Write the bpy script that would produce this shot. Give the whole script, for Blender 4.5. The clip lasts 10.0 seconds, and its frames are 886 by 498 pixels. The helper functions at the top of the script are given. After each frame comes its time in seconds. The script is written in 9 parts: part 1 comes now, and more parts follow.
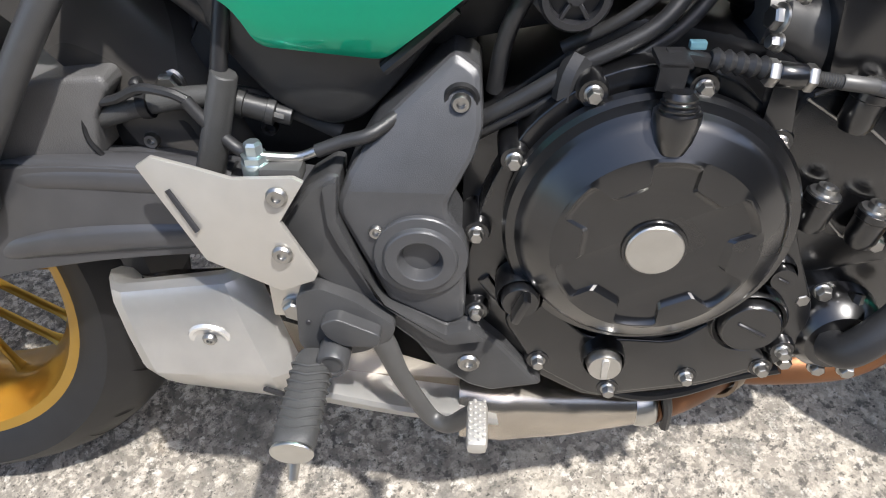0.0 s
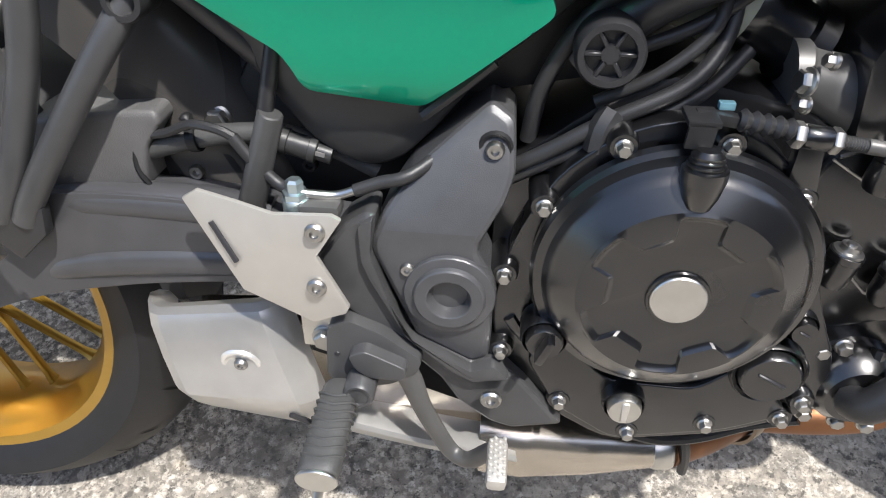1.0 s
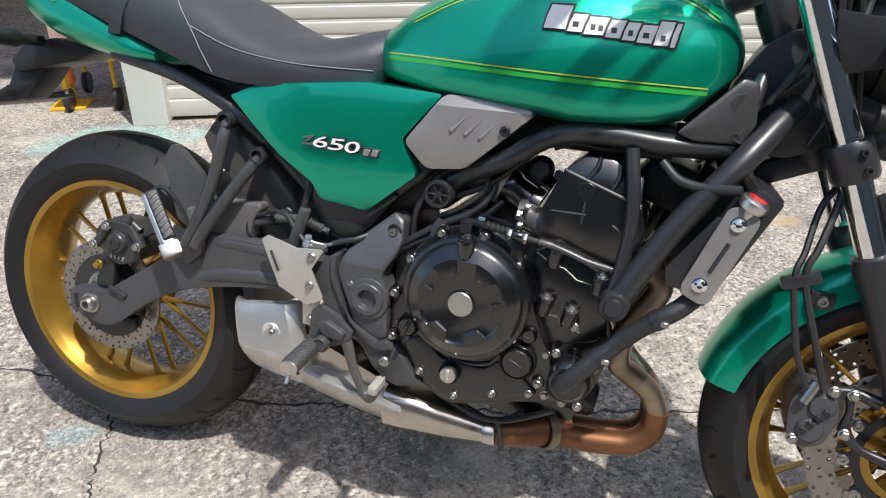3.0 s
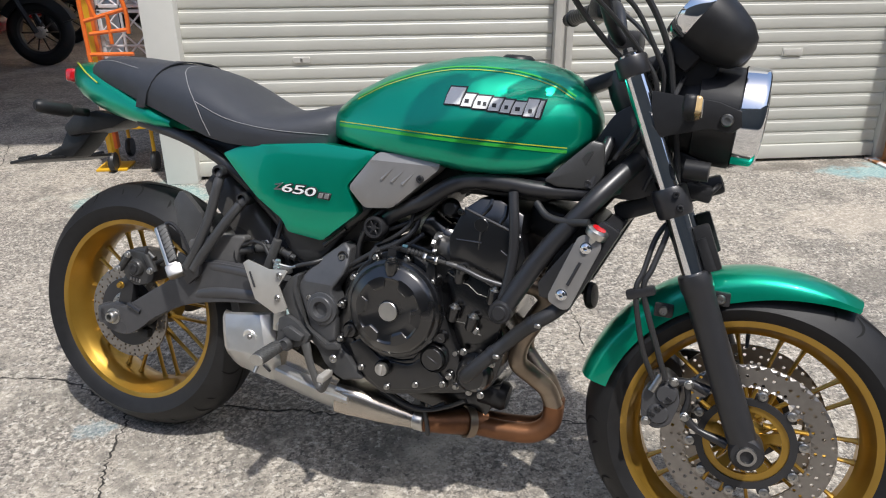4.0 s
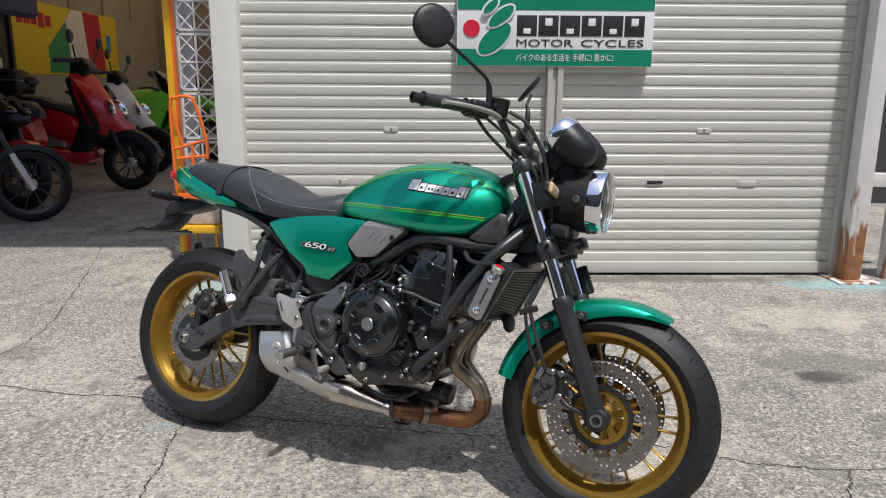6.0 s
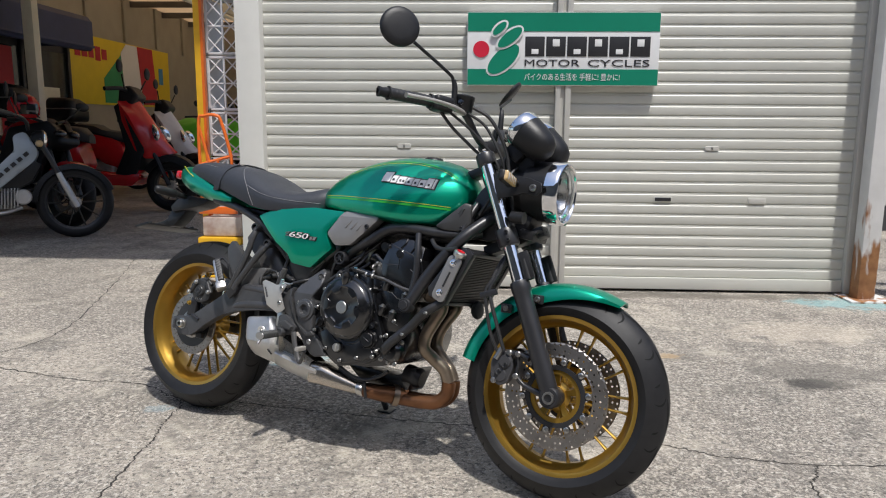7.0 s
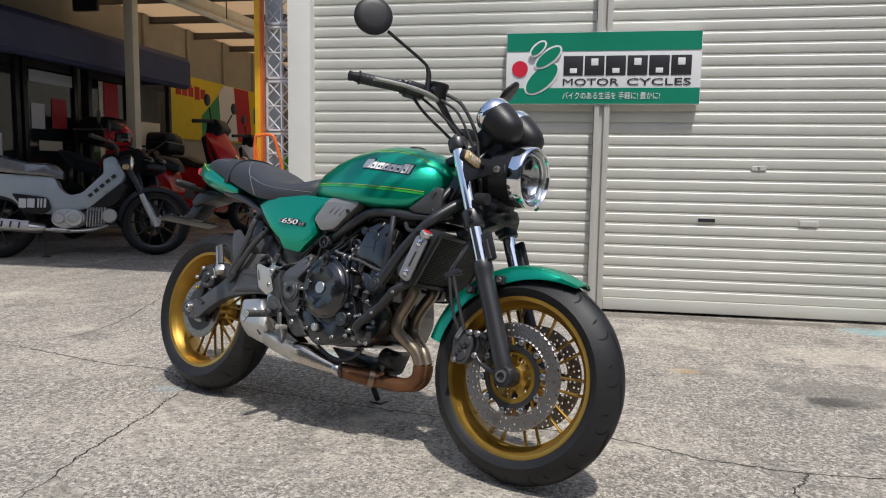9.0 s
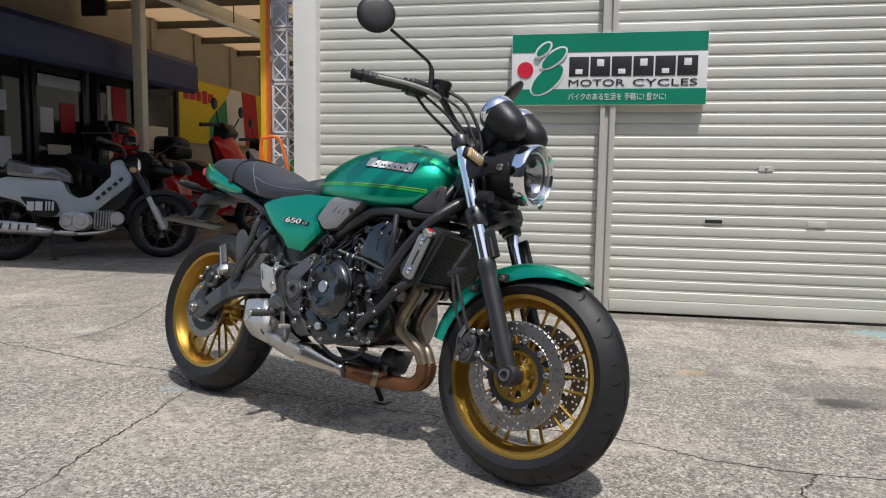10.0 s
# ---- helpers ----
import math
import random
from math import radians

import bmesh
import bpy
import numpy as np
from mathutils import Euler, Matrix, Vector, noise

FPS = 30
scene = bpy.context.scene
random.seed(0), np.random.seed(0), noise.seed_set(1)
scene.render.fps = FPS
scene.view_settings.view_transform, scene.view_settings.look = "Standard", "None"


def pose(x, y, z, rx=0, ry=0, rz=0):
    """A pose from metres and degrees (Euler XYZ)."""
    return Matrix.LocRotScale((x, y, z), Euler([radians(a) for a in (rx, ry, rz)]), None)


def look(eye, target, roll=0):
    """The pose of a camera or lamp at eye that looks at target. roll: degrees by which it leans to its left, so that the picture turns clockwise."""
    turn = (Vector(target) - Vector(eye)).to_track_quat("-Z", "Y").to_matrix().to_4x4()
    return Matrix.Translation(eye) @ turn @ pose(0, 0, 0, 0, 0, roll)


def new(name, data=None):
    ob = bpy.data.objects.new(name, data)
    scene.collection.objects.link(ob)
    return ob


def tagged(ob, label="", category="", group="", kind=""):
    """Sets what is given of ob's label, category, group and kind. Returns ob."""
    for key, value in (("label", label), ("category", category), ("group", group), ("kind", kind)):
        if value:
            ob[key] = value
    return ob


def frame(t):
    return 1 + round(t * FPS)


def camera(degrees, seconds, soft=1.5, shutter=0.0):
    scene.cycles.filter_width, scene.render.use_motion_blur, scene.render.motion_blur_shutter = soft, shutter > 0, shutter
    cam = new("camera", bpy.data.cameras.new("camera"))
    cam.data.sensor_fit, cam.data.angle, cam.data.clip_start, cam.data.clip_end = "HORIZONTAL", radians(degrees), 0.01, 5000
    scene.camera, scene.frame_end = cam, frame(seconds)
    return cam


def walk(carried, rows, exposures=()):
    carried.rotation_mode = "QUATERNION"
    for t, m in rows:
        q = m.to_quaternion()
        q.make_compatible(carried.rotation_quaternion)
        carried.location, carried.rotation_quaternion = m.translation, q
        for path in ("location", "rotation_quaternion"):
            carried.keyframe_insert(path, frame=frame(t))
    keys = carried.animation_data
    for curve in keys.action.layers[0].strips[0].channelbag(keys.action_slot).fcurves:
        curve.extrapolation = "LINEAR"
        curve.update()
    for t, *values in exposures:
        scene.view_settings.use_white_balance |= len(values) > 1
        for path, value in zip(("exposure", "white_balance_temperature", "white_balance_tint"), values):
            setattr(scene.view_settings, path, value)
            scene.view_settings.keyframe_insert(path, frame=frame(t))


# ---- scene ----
cam = camera(63.0, 10.0, soft=1.1)
PATH = [
    (0, (0.402, -0.576, 0.865), (0.691, 0.151, -0.045), -1.9),
    (0.5, (0.404, -0.571, 0.868), (0.681, 0.165, -0.039), -1.8),
    (1, (0.395, -0.577, 0.885), (0.664, 0.191, 0.004), -1.2),
    (1.5, (0.377, -0.629, 0.947), (0.612, 0.19, 0.102), -0.9),
    (2, (0.418, -0.81, 1.033), (0.611, 0.083, 0.254), -0.6),
    (2.2, (0.437, -0.897, 1.067), (0.624, 0.02, 0.317), -0.3),
    (3.3, (0.531, -1.336, 1.11), (0.758, 0.428, 0.195), 0.4),
    (3.5, (0.574, -1.393, 1.155), (0.767, 0.373, 0.237), -0.3),
    (4, (0.64, -1.583, 1.17), (0.807, 0.242, 0.371), -0.3),
    (4.5, (0.712, -1.815, 1.184), (0.869, 0.058, 0.501), -0.0),
    (5, (0.75, -2.018, 1.178), (0.878, -0.106, 0.605), 0.1),
    (5.5, (0.784, -2.23, 1.173), (0.882, -0.294, 0.682), 0.3),
    (5.7, (0.793, -2.29, 1.183), (0.871, -0.348, 0.714), 0.3),
    (6.8, (0.991, -2.468, 1.092), (0.933, -0.501, 0.733), 0.4),
    (7, (1.054, -2.502, 1.062), (0.968, -0.533, 0.72), 0.4),
    (7.5, (1.217, -2.537, 0.99), (1.045, -0.568, 0.686), 0.6),
    (8, (1.359, -2.548, 0.946), (1.101, -0.583, 0.678), 0.8),
    (8.5, (1.419, -2.546, 0.907), (1.099, -0.586, 0.669), 0.9),
    (9, (1.439, -2.531, 0.88), (1.087, -0.574, 0.663), 0.9),
    (9.5, (1.449, -2.521, 0.865), (1.083, -0.566, 0.657), 0.8),
    (10, (1.451, -2.52, 0.861), (1.078, -0.566, 0.656), 0.8),
]
EXPOSURE = [(0.0, 0.90), (1.0, 0.97), (2.0, 0.84), (3.5, 0.42), (5.0, 0.20), (7.0, 0.16), (10.0, 0.12)]
walk(cam, [(t, look(eye, target, roll)) for t, eye, target, roll in PATH], EXPOSURE)

# ---- light ----
BIKE = pose(0.0227, 0.0463, 0.0059, -13.0, 0.0, -26.1)

world = bpy.data.worlds.new("sky")
scene.world = world
world.use_nodes = True
wn = world.node_tree.nodes
wn.clear()
sky = wn.new("ShaderNodeTexSky")
sky.sky_type = 'NISHITA'
sky.sun_disc = False
sky.sun_elevation = radians(68)
sky.sun_rotation = radians(152)
sky.air_density, sky.dust_density, sky.ozone_density = 1.0, 2.0, 1.8
bg = wn.new("ShaderNodeBackground")
bg.inputs["Strength"].default_value = 0.15
out = wn.new("ShaderNodeOutputWorld")
world.node_tree.links.new(sky.outputs[0], bg.inputs[0])
world.node_tree.links.new(bg.outputs[0], out.inputs[0])
sun = new("sun", bpy.data.lights.new("sun", 'SUN'))
sun.data.energy = 3.5
sun.data.angle = radians(1.5)
sun.data.color = (1.0, 0.975, 0.94)
sun.matrix_world = look((0.19, -0.36, 1.0), (0, 0, 0))

# ---- materials ----
def mat(name, base, rough=0.5, metal=0.0, var=0.12, scale=30.0, bump=0.0, bscale=None, coat=0.0, spec=0.5, rvar=0.08, tint=None, piece=0.0, coatrough=0.05):
    """Principled material with colour variation at two scales, uneven gloss and fine relief."""
    m = bpy.data.materials.new(name)
    m.use_nodes = True
    nt = m.node_tree
    n, l = nt.nodes, nt.links
    b = n["Principled BSDF"]
    tc = n.new("ShaderNodeTexCoord")
    n1 = n.new("ShaderNodeTexNoise")
    n1.inputs["Scale"].default_value = scale
    n1.inputs["Detail"].default_value = 6
    n2 = n.new("ShaderNodeTexNoise")
    n2.inputs["Scale"].default_value = scale / 9
    n2.inputs["Detail"].default_value = 3
    l.new(tc.outputs["Object"], n1.inputs["Vector"])
    l.new(tc.outputs["Object"], n2.inputs["Vector"])
    add = n.new("ShaderNodeMath")
    add.operation = 'ADD'
    l.new(n1.outputs["Fac"], add.inputs[0])
    l.new(n2.outputs["Fac"], add.inputs[1])
    ramp = n.new("ShaderNodeMapRange")
    ramp.inputs["From Min"].default_value = 0.6
    ramp.inputs["From Max"].default_value = 1.4
    l.new(add.outputs[0], ramp.inputs["Value"])
    mix = n.new("ShaderNodeMix")
    mix.data_type = 'RGBA'
    dark = [c * (1 - var) for c in base]
    lite = list(tint) if tint else [min(1, c * (1 + var)) for c in base]
    mix.inputs["A"].default_value = (*dark, 1)
    mix.inputs["B"].default_value = (*lite, 1)
    l.new(ramp.outputs[0], mix.inputs["Factor"])
    colour = mix.outputs["Result"]
    if piece:
        oi = n.new("ShaderNodeObjectInfo")
        hsv = n.new("ShaderNodeHueSaturation")
        mr = n.new("ShaderNodeMapRange")
        mr.inputs["To Min"].default_value, mr.inputs["To Max"].default_value = 1 - piece, 1 + piece
        l.new(oi.outputs["Random"], mr.inputs["Value"])
        l.new(mr.outputs[0], hsv.inputs["Value"])
        l.new(colour, hsv.inputs["Color"])
        colour = hsv.outputs["Color"]
    l.new(colour, b.inputs["Base Color"])
    rr = n.new("ShaderNodeMapRange")
    rr.inputs["To Min"].default_value = max(0.02, rough - rvar)
    rr.inputs["To Max"].default_value = min(1, rough + rvar)
    l.new(n2.outputs["Fac"], rr.inputs["Value"])
    l.new(rr.outputs[0], b.inputs["Roughness"])
    b.inputs["Metallic"].default_value = metal
    b.inputs["Specular IOR Level"].default_value = spec
    b.inputs["Coat Weight"].default_value = coat
    b.inputs["Coat Roughness"].default_value = coatrough
    if bump:
        nb = n.new("ShaderNodeTexNoise")
        nb.inputs["Scale"].default_value = bscale or scale * 8
        nb.inputs["Detail"].default_value = 3
        l.new(tc.outputs["Object"], nb.inputs["Vector"])
        bp = n.new("ShaderNodeBump")
        bp.inputs["Strength"].default_value = bump
        bp.inputs["Distance"].default_value = 0.002
        l.new(nb.outputs["Fac"], bp.inputs["Height"])
        l.new(bp.outputs[0], b.inputs["Normal"])
    return m


GREEN = mat("green_paint", (0.0, 0.40, 0.240), 0.31, 0.78, 0.06, 9, 0.006, 900, coat=0.55, rvar=0.03, coatrough=0.03)
GREEN_FLAT = mat("green_vinyl", (0.0, 0.215, 0.125), 0.45, 0, 0.08, 8)
GOLD = mat("gold_paint", (0.42, 0.250, 0.042), 0.32, 0.75, 0.12, 25, 0.03, 700, coat=0.3)
BLACK = mat("black_plastic", (0.017, 0.017, 0.018), 0.40, 0, 0.25, 60, 0.12, 1400, spec=0.32)
BLACK2 = mat("satin_black_plastic", (0.056, 0.056, 0.057), 0.34, 0, 0.2, 40, 0.12, 1500)
COVER = mat("semi_gloss_black_plastic", (0.036, 0.036, 0.036), 0.33, 0, 0.2, 40, 0.10, 1500)
GREY = mat("dark_grey_plastic", (0.086, 0.087, 0.091), 0.30, 0.3, 0.15, 50, 0.15, 1600)
FRAME = mat("frame_enamel", (0.022, 0.022, 0.024), 0.36, 0.0, 0.15, 40, 0.05, 900, spec=0.6)
SATIN = mat("satin_charcoal_paint", (0.078, 0.078, 0.082), 0.30, 0.3, 0.15, 40, 0.05, 1100)
ENGINE = mat("black_engine_enamel", (0.005, 0.005, 0.0056), 0.29, 0.0, 0.3, 50, 0.03, 700, coat=1.0, coatrough=0.19, spec=0.35)
ENGINE.node_tree.nodes["Principled BSDF"].inputs["Coat IOR"].default_value = 1.62
RUBBER = mat("tyre_rubber", (0.0150, 0.0150, 0.0160), 0.5, 0, 0.3, 40, 0.12, 500, spec=0.32)
RUBBER2 = mat("black_rubber", (0.024, 0.024, 0.025), 0.42, 0, 0.2, 60, 0.1, 700)
PEG = mat("worn_grey_rubber", (0.055, 0.055, 0.054), 0.55, 0, 0.25, 60, 0.15, 700)
VINYL = mat("seat_vinyl", (0.036, 0.039, 0.047), 0.5, 0, 0.12, 60, 0.25, 650)
THREAD = mat("grey_thread", (0.24, 0.24, 0.245), 0.8)
CHROME = mat("chrome", (0.86, 0.87, 0.88), 0.07, 1.0, 0.03, 20, rvar=0.03)
STEEL = mat("brushed_steel", (0.60, 0.59, 0.56), 0.32, 1.0, 0.1, 60, 0.05, 900)
SILVER = mat("silver_painted_alloy", (0.56, 0.535, 0.49), 0.42, 0.6, 0.07, 40, 0.06, 1400)
SILVER2 = mat("grey_silver_plastic", (0.30, 0.29, 0.28), 0.4, 0.5, 0.07, 40, 0.05, 1400)
ZINC = mat("zinc_bolt", (0.45, 0.44, 0.42), 0.36, 1.0, 0.15, 90)
DISC = mat("disc_steel", (0.37, 0.345, 0.32), 0.38, 1.0, 0.15, 70, 0.05, 900)
MUFFLER = mat("muffler_steel", (0.89, 0.88, 0.855), 0.31, 0.75, 0.08, 30, 0.05, 800)
MUFFLER2 = mat("browned_silencer_steel", (0.52, 0.475, 0.415), 0.22, 0.95, 0.1, 30, 0.05, 800)
HEADER = mat("heat_stained_steel", (0.085, 0.045, 0.030), 0.45, 0.8, 0.3, 14, 0.06, 500, tint=(0.25, 0.115, 0.055))
HEADER2 = mat("browned_steel", (0.13, 0.10, 0.075), 0.38, 0.9, 0.25, 14, 0.06, 500, tint=(0.36, 0.29, 0.22))
RED = mat("red_paint", (0.62, 0.012, 0.020), 0.25, 0, 0.15, 10, coat=0.6)
REDLENS = mat("red_lens", (0.5, 0.01, 0.015), 0.12, 0, 0.1, 30, coat=0.8)
AMBER = mat("amber_lens", (0.60, 0.42, 0.20), 0.1, 0, 0.3, 60, coat=1.0)
YELLOW = mat("yellow_line", (0.42, 0.50, 0.03), 0.35, 0, 0.1, 30, coat=0.6)
LIME = mat("light_green_line", (0.03, 0.42, 0.05), 0.35, 0.2, 0.1, 30, coat=0.6)
WHITE = mat("white_enamel", (0.78, 0.78, 0.77), 0.35, 0, 0.04, 30)
GROOVE = mat("groove_black", (0.003, 0.003, 0.003), 0.9, 0, 0.1, 30)
INK = mat("dark_ink", (0.025, 0.025, 0.028), 0.45, 0, 0.1, 30)
SCREEN = mat("dark_glass", (0.01, 0.01, 0.012), 0.08, 0, 0.1, 30, coat=1.0)

GLASS = bpy.data.materials.new("clear_lens")
GLASS.use_nodes = True
gb = GLASS.node_tree.nodes["Principled BSDF"]
gb.inputs["Base Color"].default_value = (0.95, 0.97, 0.97, 1)
gb.inputs["Transmission Weight"].default_value = 1.0
gb.inputs["Roughness"].default_value = 0.02
gb.inputs["IOR"].default_value = 1.2


def concrete_ground():
    """Weathered concrete: pale aggregate grains in grey cement, broad stains, damp patches and a blue paint spill."""
    m = bpy.data.materials.new("weathered_concrete")
    m.use_nodes = True
    n, l = m.node_tree.nodes, m.node_tree.links
    b = n["Principled BSDF"]
    tc = n.new("ShaderNodeTexCoord")

    def noise_at(scale, detail=4, rough=0.55):
        x = n.new("ShaderNodeTexNoise")
        x.inputs["Scale"].default_value, x.inputs["Detail"].default_value, x.inputs["Roughness"].default_value = scale, detail, rough
        l.new(tc.outputs["Object"], x.inputs["Vector"])
        return x.outputs["Fac"]

    def band(sock, a, c, lo=0.0, hi=1.0):
        x = n.new("ShaderNodeMapRange")
        x.interpolation_type = 'SMOOTHSTEP'
        for k, v in (("From Min", a), ("From Max", c), ("To Min", lo), ("To Max", hi)):
            x.inputs[k].default_value = v
        l.new(sock, x.inputs["Value"])
        return x.outputs[0]

    def blend(fac, a, c):
        x = n.new("ShaderNodeMix")
        x.data_type = 'RGBA'
        for k, v in (("A", a), ("B", c)):
            if isinstance(v, tuple):
                x.inputs[k].default_value = (*v, 1)
            else:
                l.new(v, x.inputs[k])
        l.new(fac, x.inputs["Factor"])
        return x.outputs["Result"]

    vor = n.new("ShaderNodeTexVoronoi")
    vor.inputs["Scale"].default_value = 125
    l.new(tc.outputs["Object"], vor.inputs["Vector"])
    sep = n.new("ShaderNodeSeparateColor")
    l.new(vor.outputs["Color"], sep.inputs[0])
    cement = blend(band(noise_at(95, 5, 0.75), 0.40, 0.60), (0.082, 0.074, 0.063), (0.50, 0.45, 0.385))
    grains = blend(band(sep.outputs["Red"], 0.45, 0.95), (0.185, 0.166, 0.143), (0.57, 0.515, 0.44))
    c = blend(band(noise_at(34, 6, 0.75), 0.40, 0.58), cement, grains)
    c = blend(band(noise_at(1.1, 7, 0.7), 0.44, 0.64, 0, 0.6), c, (0.54, 0.48, 0.395))
    c = blend(band(noise_at(2.3, 8, 0.75), 0.50, 0.66, 0, 0.7), c, (0.115, 0.11, 0.10))
    c = blend(band(noise_at(60, 4, 0.65), 0.53, 0.62, 0, 0.85), c, (0.075, 0.069, 0.061))
    c = blend(band(noise_at(48, 4, 0.7), 0.55, 0.64, 0, 0.8), c, (0.65, 0.61, 0.54))
    c = blend(band(noise_at(22, 6, 0.8), 0.51, 0.64, 0, 0.7), c, (0.13, 0.124, 0.112))
    c = blend(band(noise_at(31, 6, 0.8), 0.53, 0.66, 0, 0.7), c, (0.58, 0.525, 0.445))
    c = blend(band(noise_at(6.5, 5, 0.7), 0.62, 0.8, 0, 0.4), c, (0.42, 0.34, 0.24))

    c = blend(band(noise_at(4.2, 9, 0.8), 0.50, 0.64, 0, 0.6), c, (0.125, 0.116, 0.10))
    c = blend(band(noise_at(1.9, 8, 0.75), 0.54, 0.68, 0, 0.55), c, (0.58, 0.525, 0.43))
    c = blend(band(noise_at(160, 3, 0.6), 0.60, 0.68, 0, 0.85), c, (0.045, 0.042, 0.038))

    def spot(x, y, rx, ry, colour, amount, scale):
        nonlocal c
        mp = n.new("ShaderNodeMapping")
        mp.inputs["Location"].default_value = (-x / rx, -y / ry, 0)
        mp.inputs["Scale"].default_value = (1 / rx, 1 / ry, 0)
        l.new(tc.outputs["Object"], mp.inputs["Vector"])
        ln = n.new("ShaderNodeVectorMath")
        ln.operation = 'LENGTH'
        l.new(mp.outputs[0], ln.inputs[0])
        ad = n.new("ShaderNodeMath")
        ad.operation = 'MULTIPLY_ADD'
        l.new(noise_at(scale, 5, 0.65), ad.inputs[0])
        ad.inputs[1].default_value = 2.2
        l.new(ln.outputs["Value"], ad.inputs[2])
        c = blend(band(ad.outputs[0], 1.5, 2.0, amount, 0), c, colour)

    spot(3.40, 1.87, 0.55, 0.20, (0.24, 0.48, 0.50), 0.55, 7)
    spot(2.48, 0.45, 0.16, 0.10, (0.045, 0.042, 0.038), 0.85, 11)
    spot(2.55, 0.62, 0.40, 0.24, (0.13, 0.12, 0.105), 0.55, 6)
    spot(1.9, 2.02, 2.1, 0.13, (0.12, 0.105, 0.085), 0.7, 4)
    spot(1.96, 0.78, 0.10, 0.06, (0.50, 0.33, 0.15), 0.45, 24)
    spot(2.77, 1.21, 0.55, 0.30, (0.60, 0.52, 0.42), 0.36, 7)
    spot(-0.45, 1.88, 0.50, 0.26, (0.26, 0.50, 0.48), 0.42, 6)
    spot(0.06, 1.80, 0.24, 0.10, (0.55, 0.36, 0.24), 0.55, 6)
    spot(0.28, 0.62, 0.20, 0.16, (0.24, 0.48, 0.50), 0.40, 9)
    spot(-0.12, 0.02, 0.08, 0.05, (0.20, 0.42, 0.52), 0.22, 34)
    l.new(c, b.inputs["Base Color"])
    b.inputs["Roughness"].default_value = 0.88
    bp = n.new("ShaderNodeBump")
    bp.inputs["Strength"].default_value = 0.55
    bp.inputs["Distance"].default_value = 0.003
    l.new(band(noise_at(150, 4, 0.7), 0.3, 0.7), bp.inputs["Height"])
    l.new(bp.outputs[0], b.inputs["Normal"])
    return m


def rusty(name, paint, low, high, amount):
    """Painted metal with rust breaking through, thicker towards the foot of the post where water stands."""
    m = mat(name, paint, 0.5, 0, 0.1, 12, 0.1, 200)
    n, l = m.node_tree.nodes, m.node_tree.links
    b = n["Principled BSDF"]
    old = b.inputs["Base Color"].links[0].from_socket
    tc = n.new("ShaderNodeTexCoord")
    mp = n.new("ShaderNodeMapping")
    mp.inputs["Scale"].default_value = (5.5, 5.5, 1.6)
    l.new(tc.outputs["Object"], mp.inputs["Vector"])
    no = n.new("ShaderNodeTexNoise")
    no.inputs["Scale"].default_value, no.inputs["Detail"].default_value = 1.4, 8
    l.new(mp.outputs[0], no.inputs["Vector"])
    xyz = n.new("ShaderNodeSeparateXYZ")
    l.new(tc.outputs["Object"], xyz.inputs[0])
    h = n.new("ShaderNodeMapRange")
    for k, v in (("From Min", low), ("From Max", high), ("To Min", amount), ("To Max", -0.12)):
        h.inputs[k].default_value = v
    l.new(xyz.outputs["Z"], h.inputs["Value"])
    ad = n.new("ShaderNodeMath")
    ad.operation = 'ADD'
    l.new(no.outputs["Fac"], ad.inputs[0])
    l.new(h.outputs[0], ad.inputs[1])
    mr = n.new("ShaderNodeMapRange")
    mr.inputs["From Min"].default_value, mr.inputs["From Max"].default_value = 0.54, 0.60
    l.new(ad.outputs[0], mr.inputs["Value"])
    n3 = n.new("ShaderNodeTexNoise")
    n3.inputs["Scale"].default_value = 22
    l.new(tc.outputs["Object"], n3.inputs["Vector"])
    rust = n.new("ShaderNodeMix")
    rust.data_type = 'RGBA'
    rust.inputs["A"].default_value = (0.16, 0.055, 0.02, 1)
    rust.inputs["B"].default_value = (0.45, 0.22, 0.09, 1)
    l.new(n3.outputs["Fac"], rust.inputs["Factor"])
    mix = n.new("ShaderNodeMix")
    mix.data_type = 'RGBA'
    l.new(mr.outputs[0], mix.inputs["Factor"])
    l.new(old, mix.inputs["A"])
    l.new(rust.outputs["Result"], mix.inputs["B"])
    l.new(mix.outputs["Result"], b.inputs["Base Color"])
    return m


CONCRETE = concrete_ground()
SHUTTER = mat("cream_shutter_paint", (0.585, 0.58, 0.525), 0.42, 0.1, 0.06, 7, 0.03, 90, piece=0.03)
COLUMN = mat("white_column_paint", (0.70, 0.69, 0.64), 0.5, 0, 0.07, 6, 0.05, 60)
MULLION = mat("grey_aluminium", (0.56, 0.545, 0.50), 0.45, 0.15, 0.08, 8)
RUSTPOST = rusty("rusty_white_post", (0.68, 0.67, 0.65), 0.0, 1.15, 0.045)
CRACK = mat("crack_shadow_dirt", (0.035, 0.032, 0.028), 0.95, 0, 0.3, 60)


SHEETM = bpy.data.materials.new("translucent_sheet")
SHEETM.use_nodes = True
_n, _l = SHEETM.node_tree.nodes, SHEETM.node_tree.links
_n.remove(_n["Principled BSDF"])
_tr = _n.new("ShaderNodeBsdfTranslucent")
_tr.inputs["Color"].default_value = (0.70, 0.57, 0.42, 1)
_df = _n.new("ShaderNodeBsdfDiffuse")
_df.inputs["Color"].default_value = (0.45, 0.33, 0.22, 1)
_mx = _n.new("ShaderNodeMixShader")
_mx.inputs[0].default_value = 0.3
_l.new(_tr.outputs[0], _mx.inputs[1])
_l.new(_df.outputs[0], _mx.inputs[2])
_l.new(_mx.outputs[0], _n["Material Output"].inputs[0])

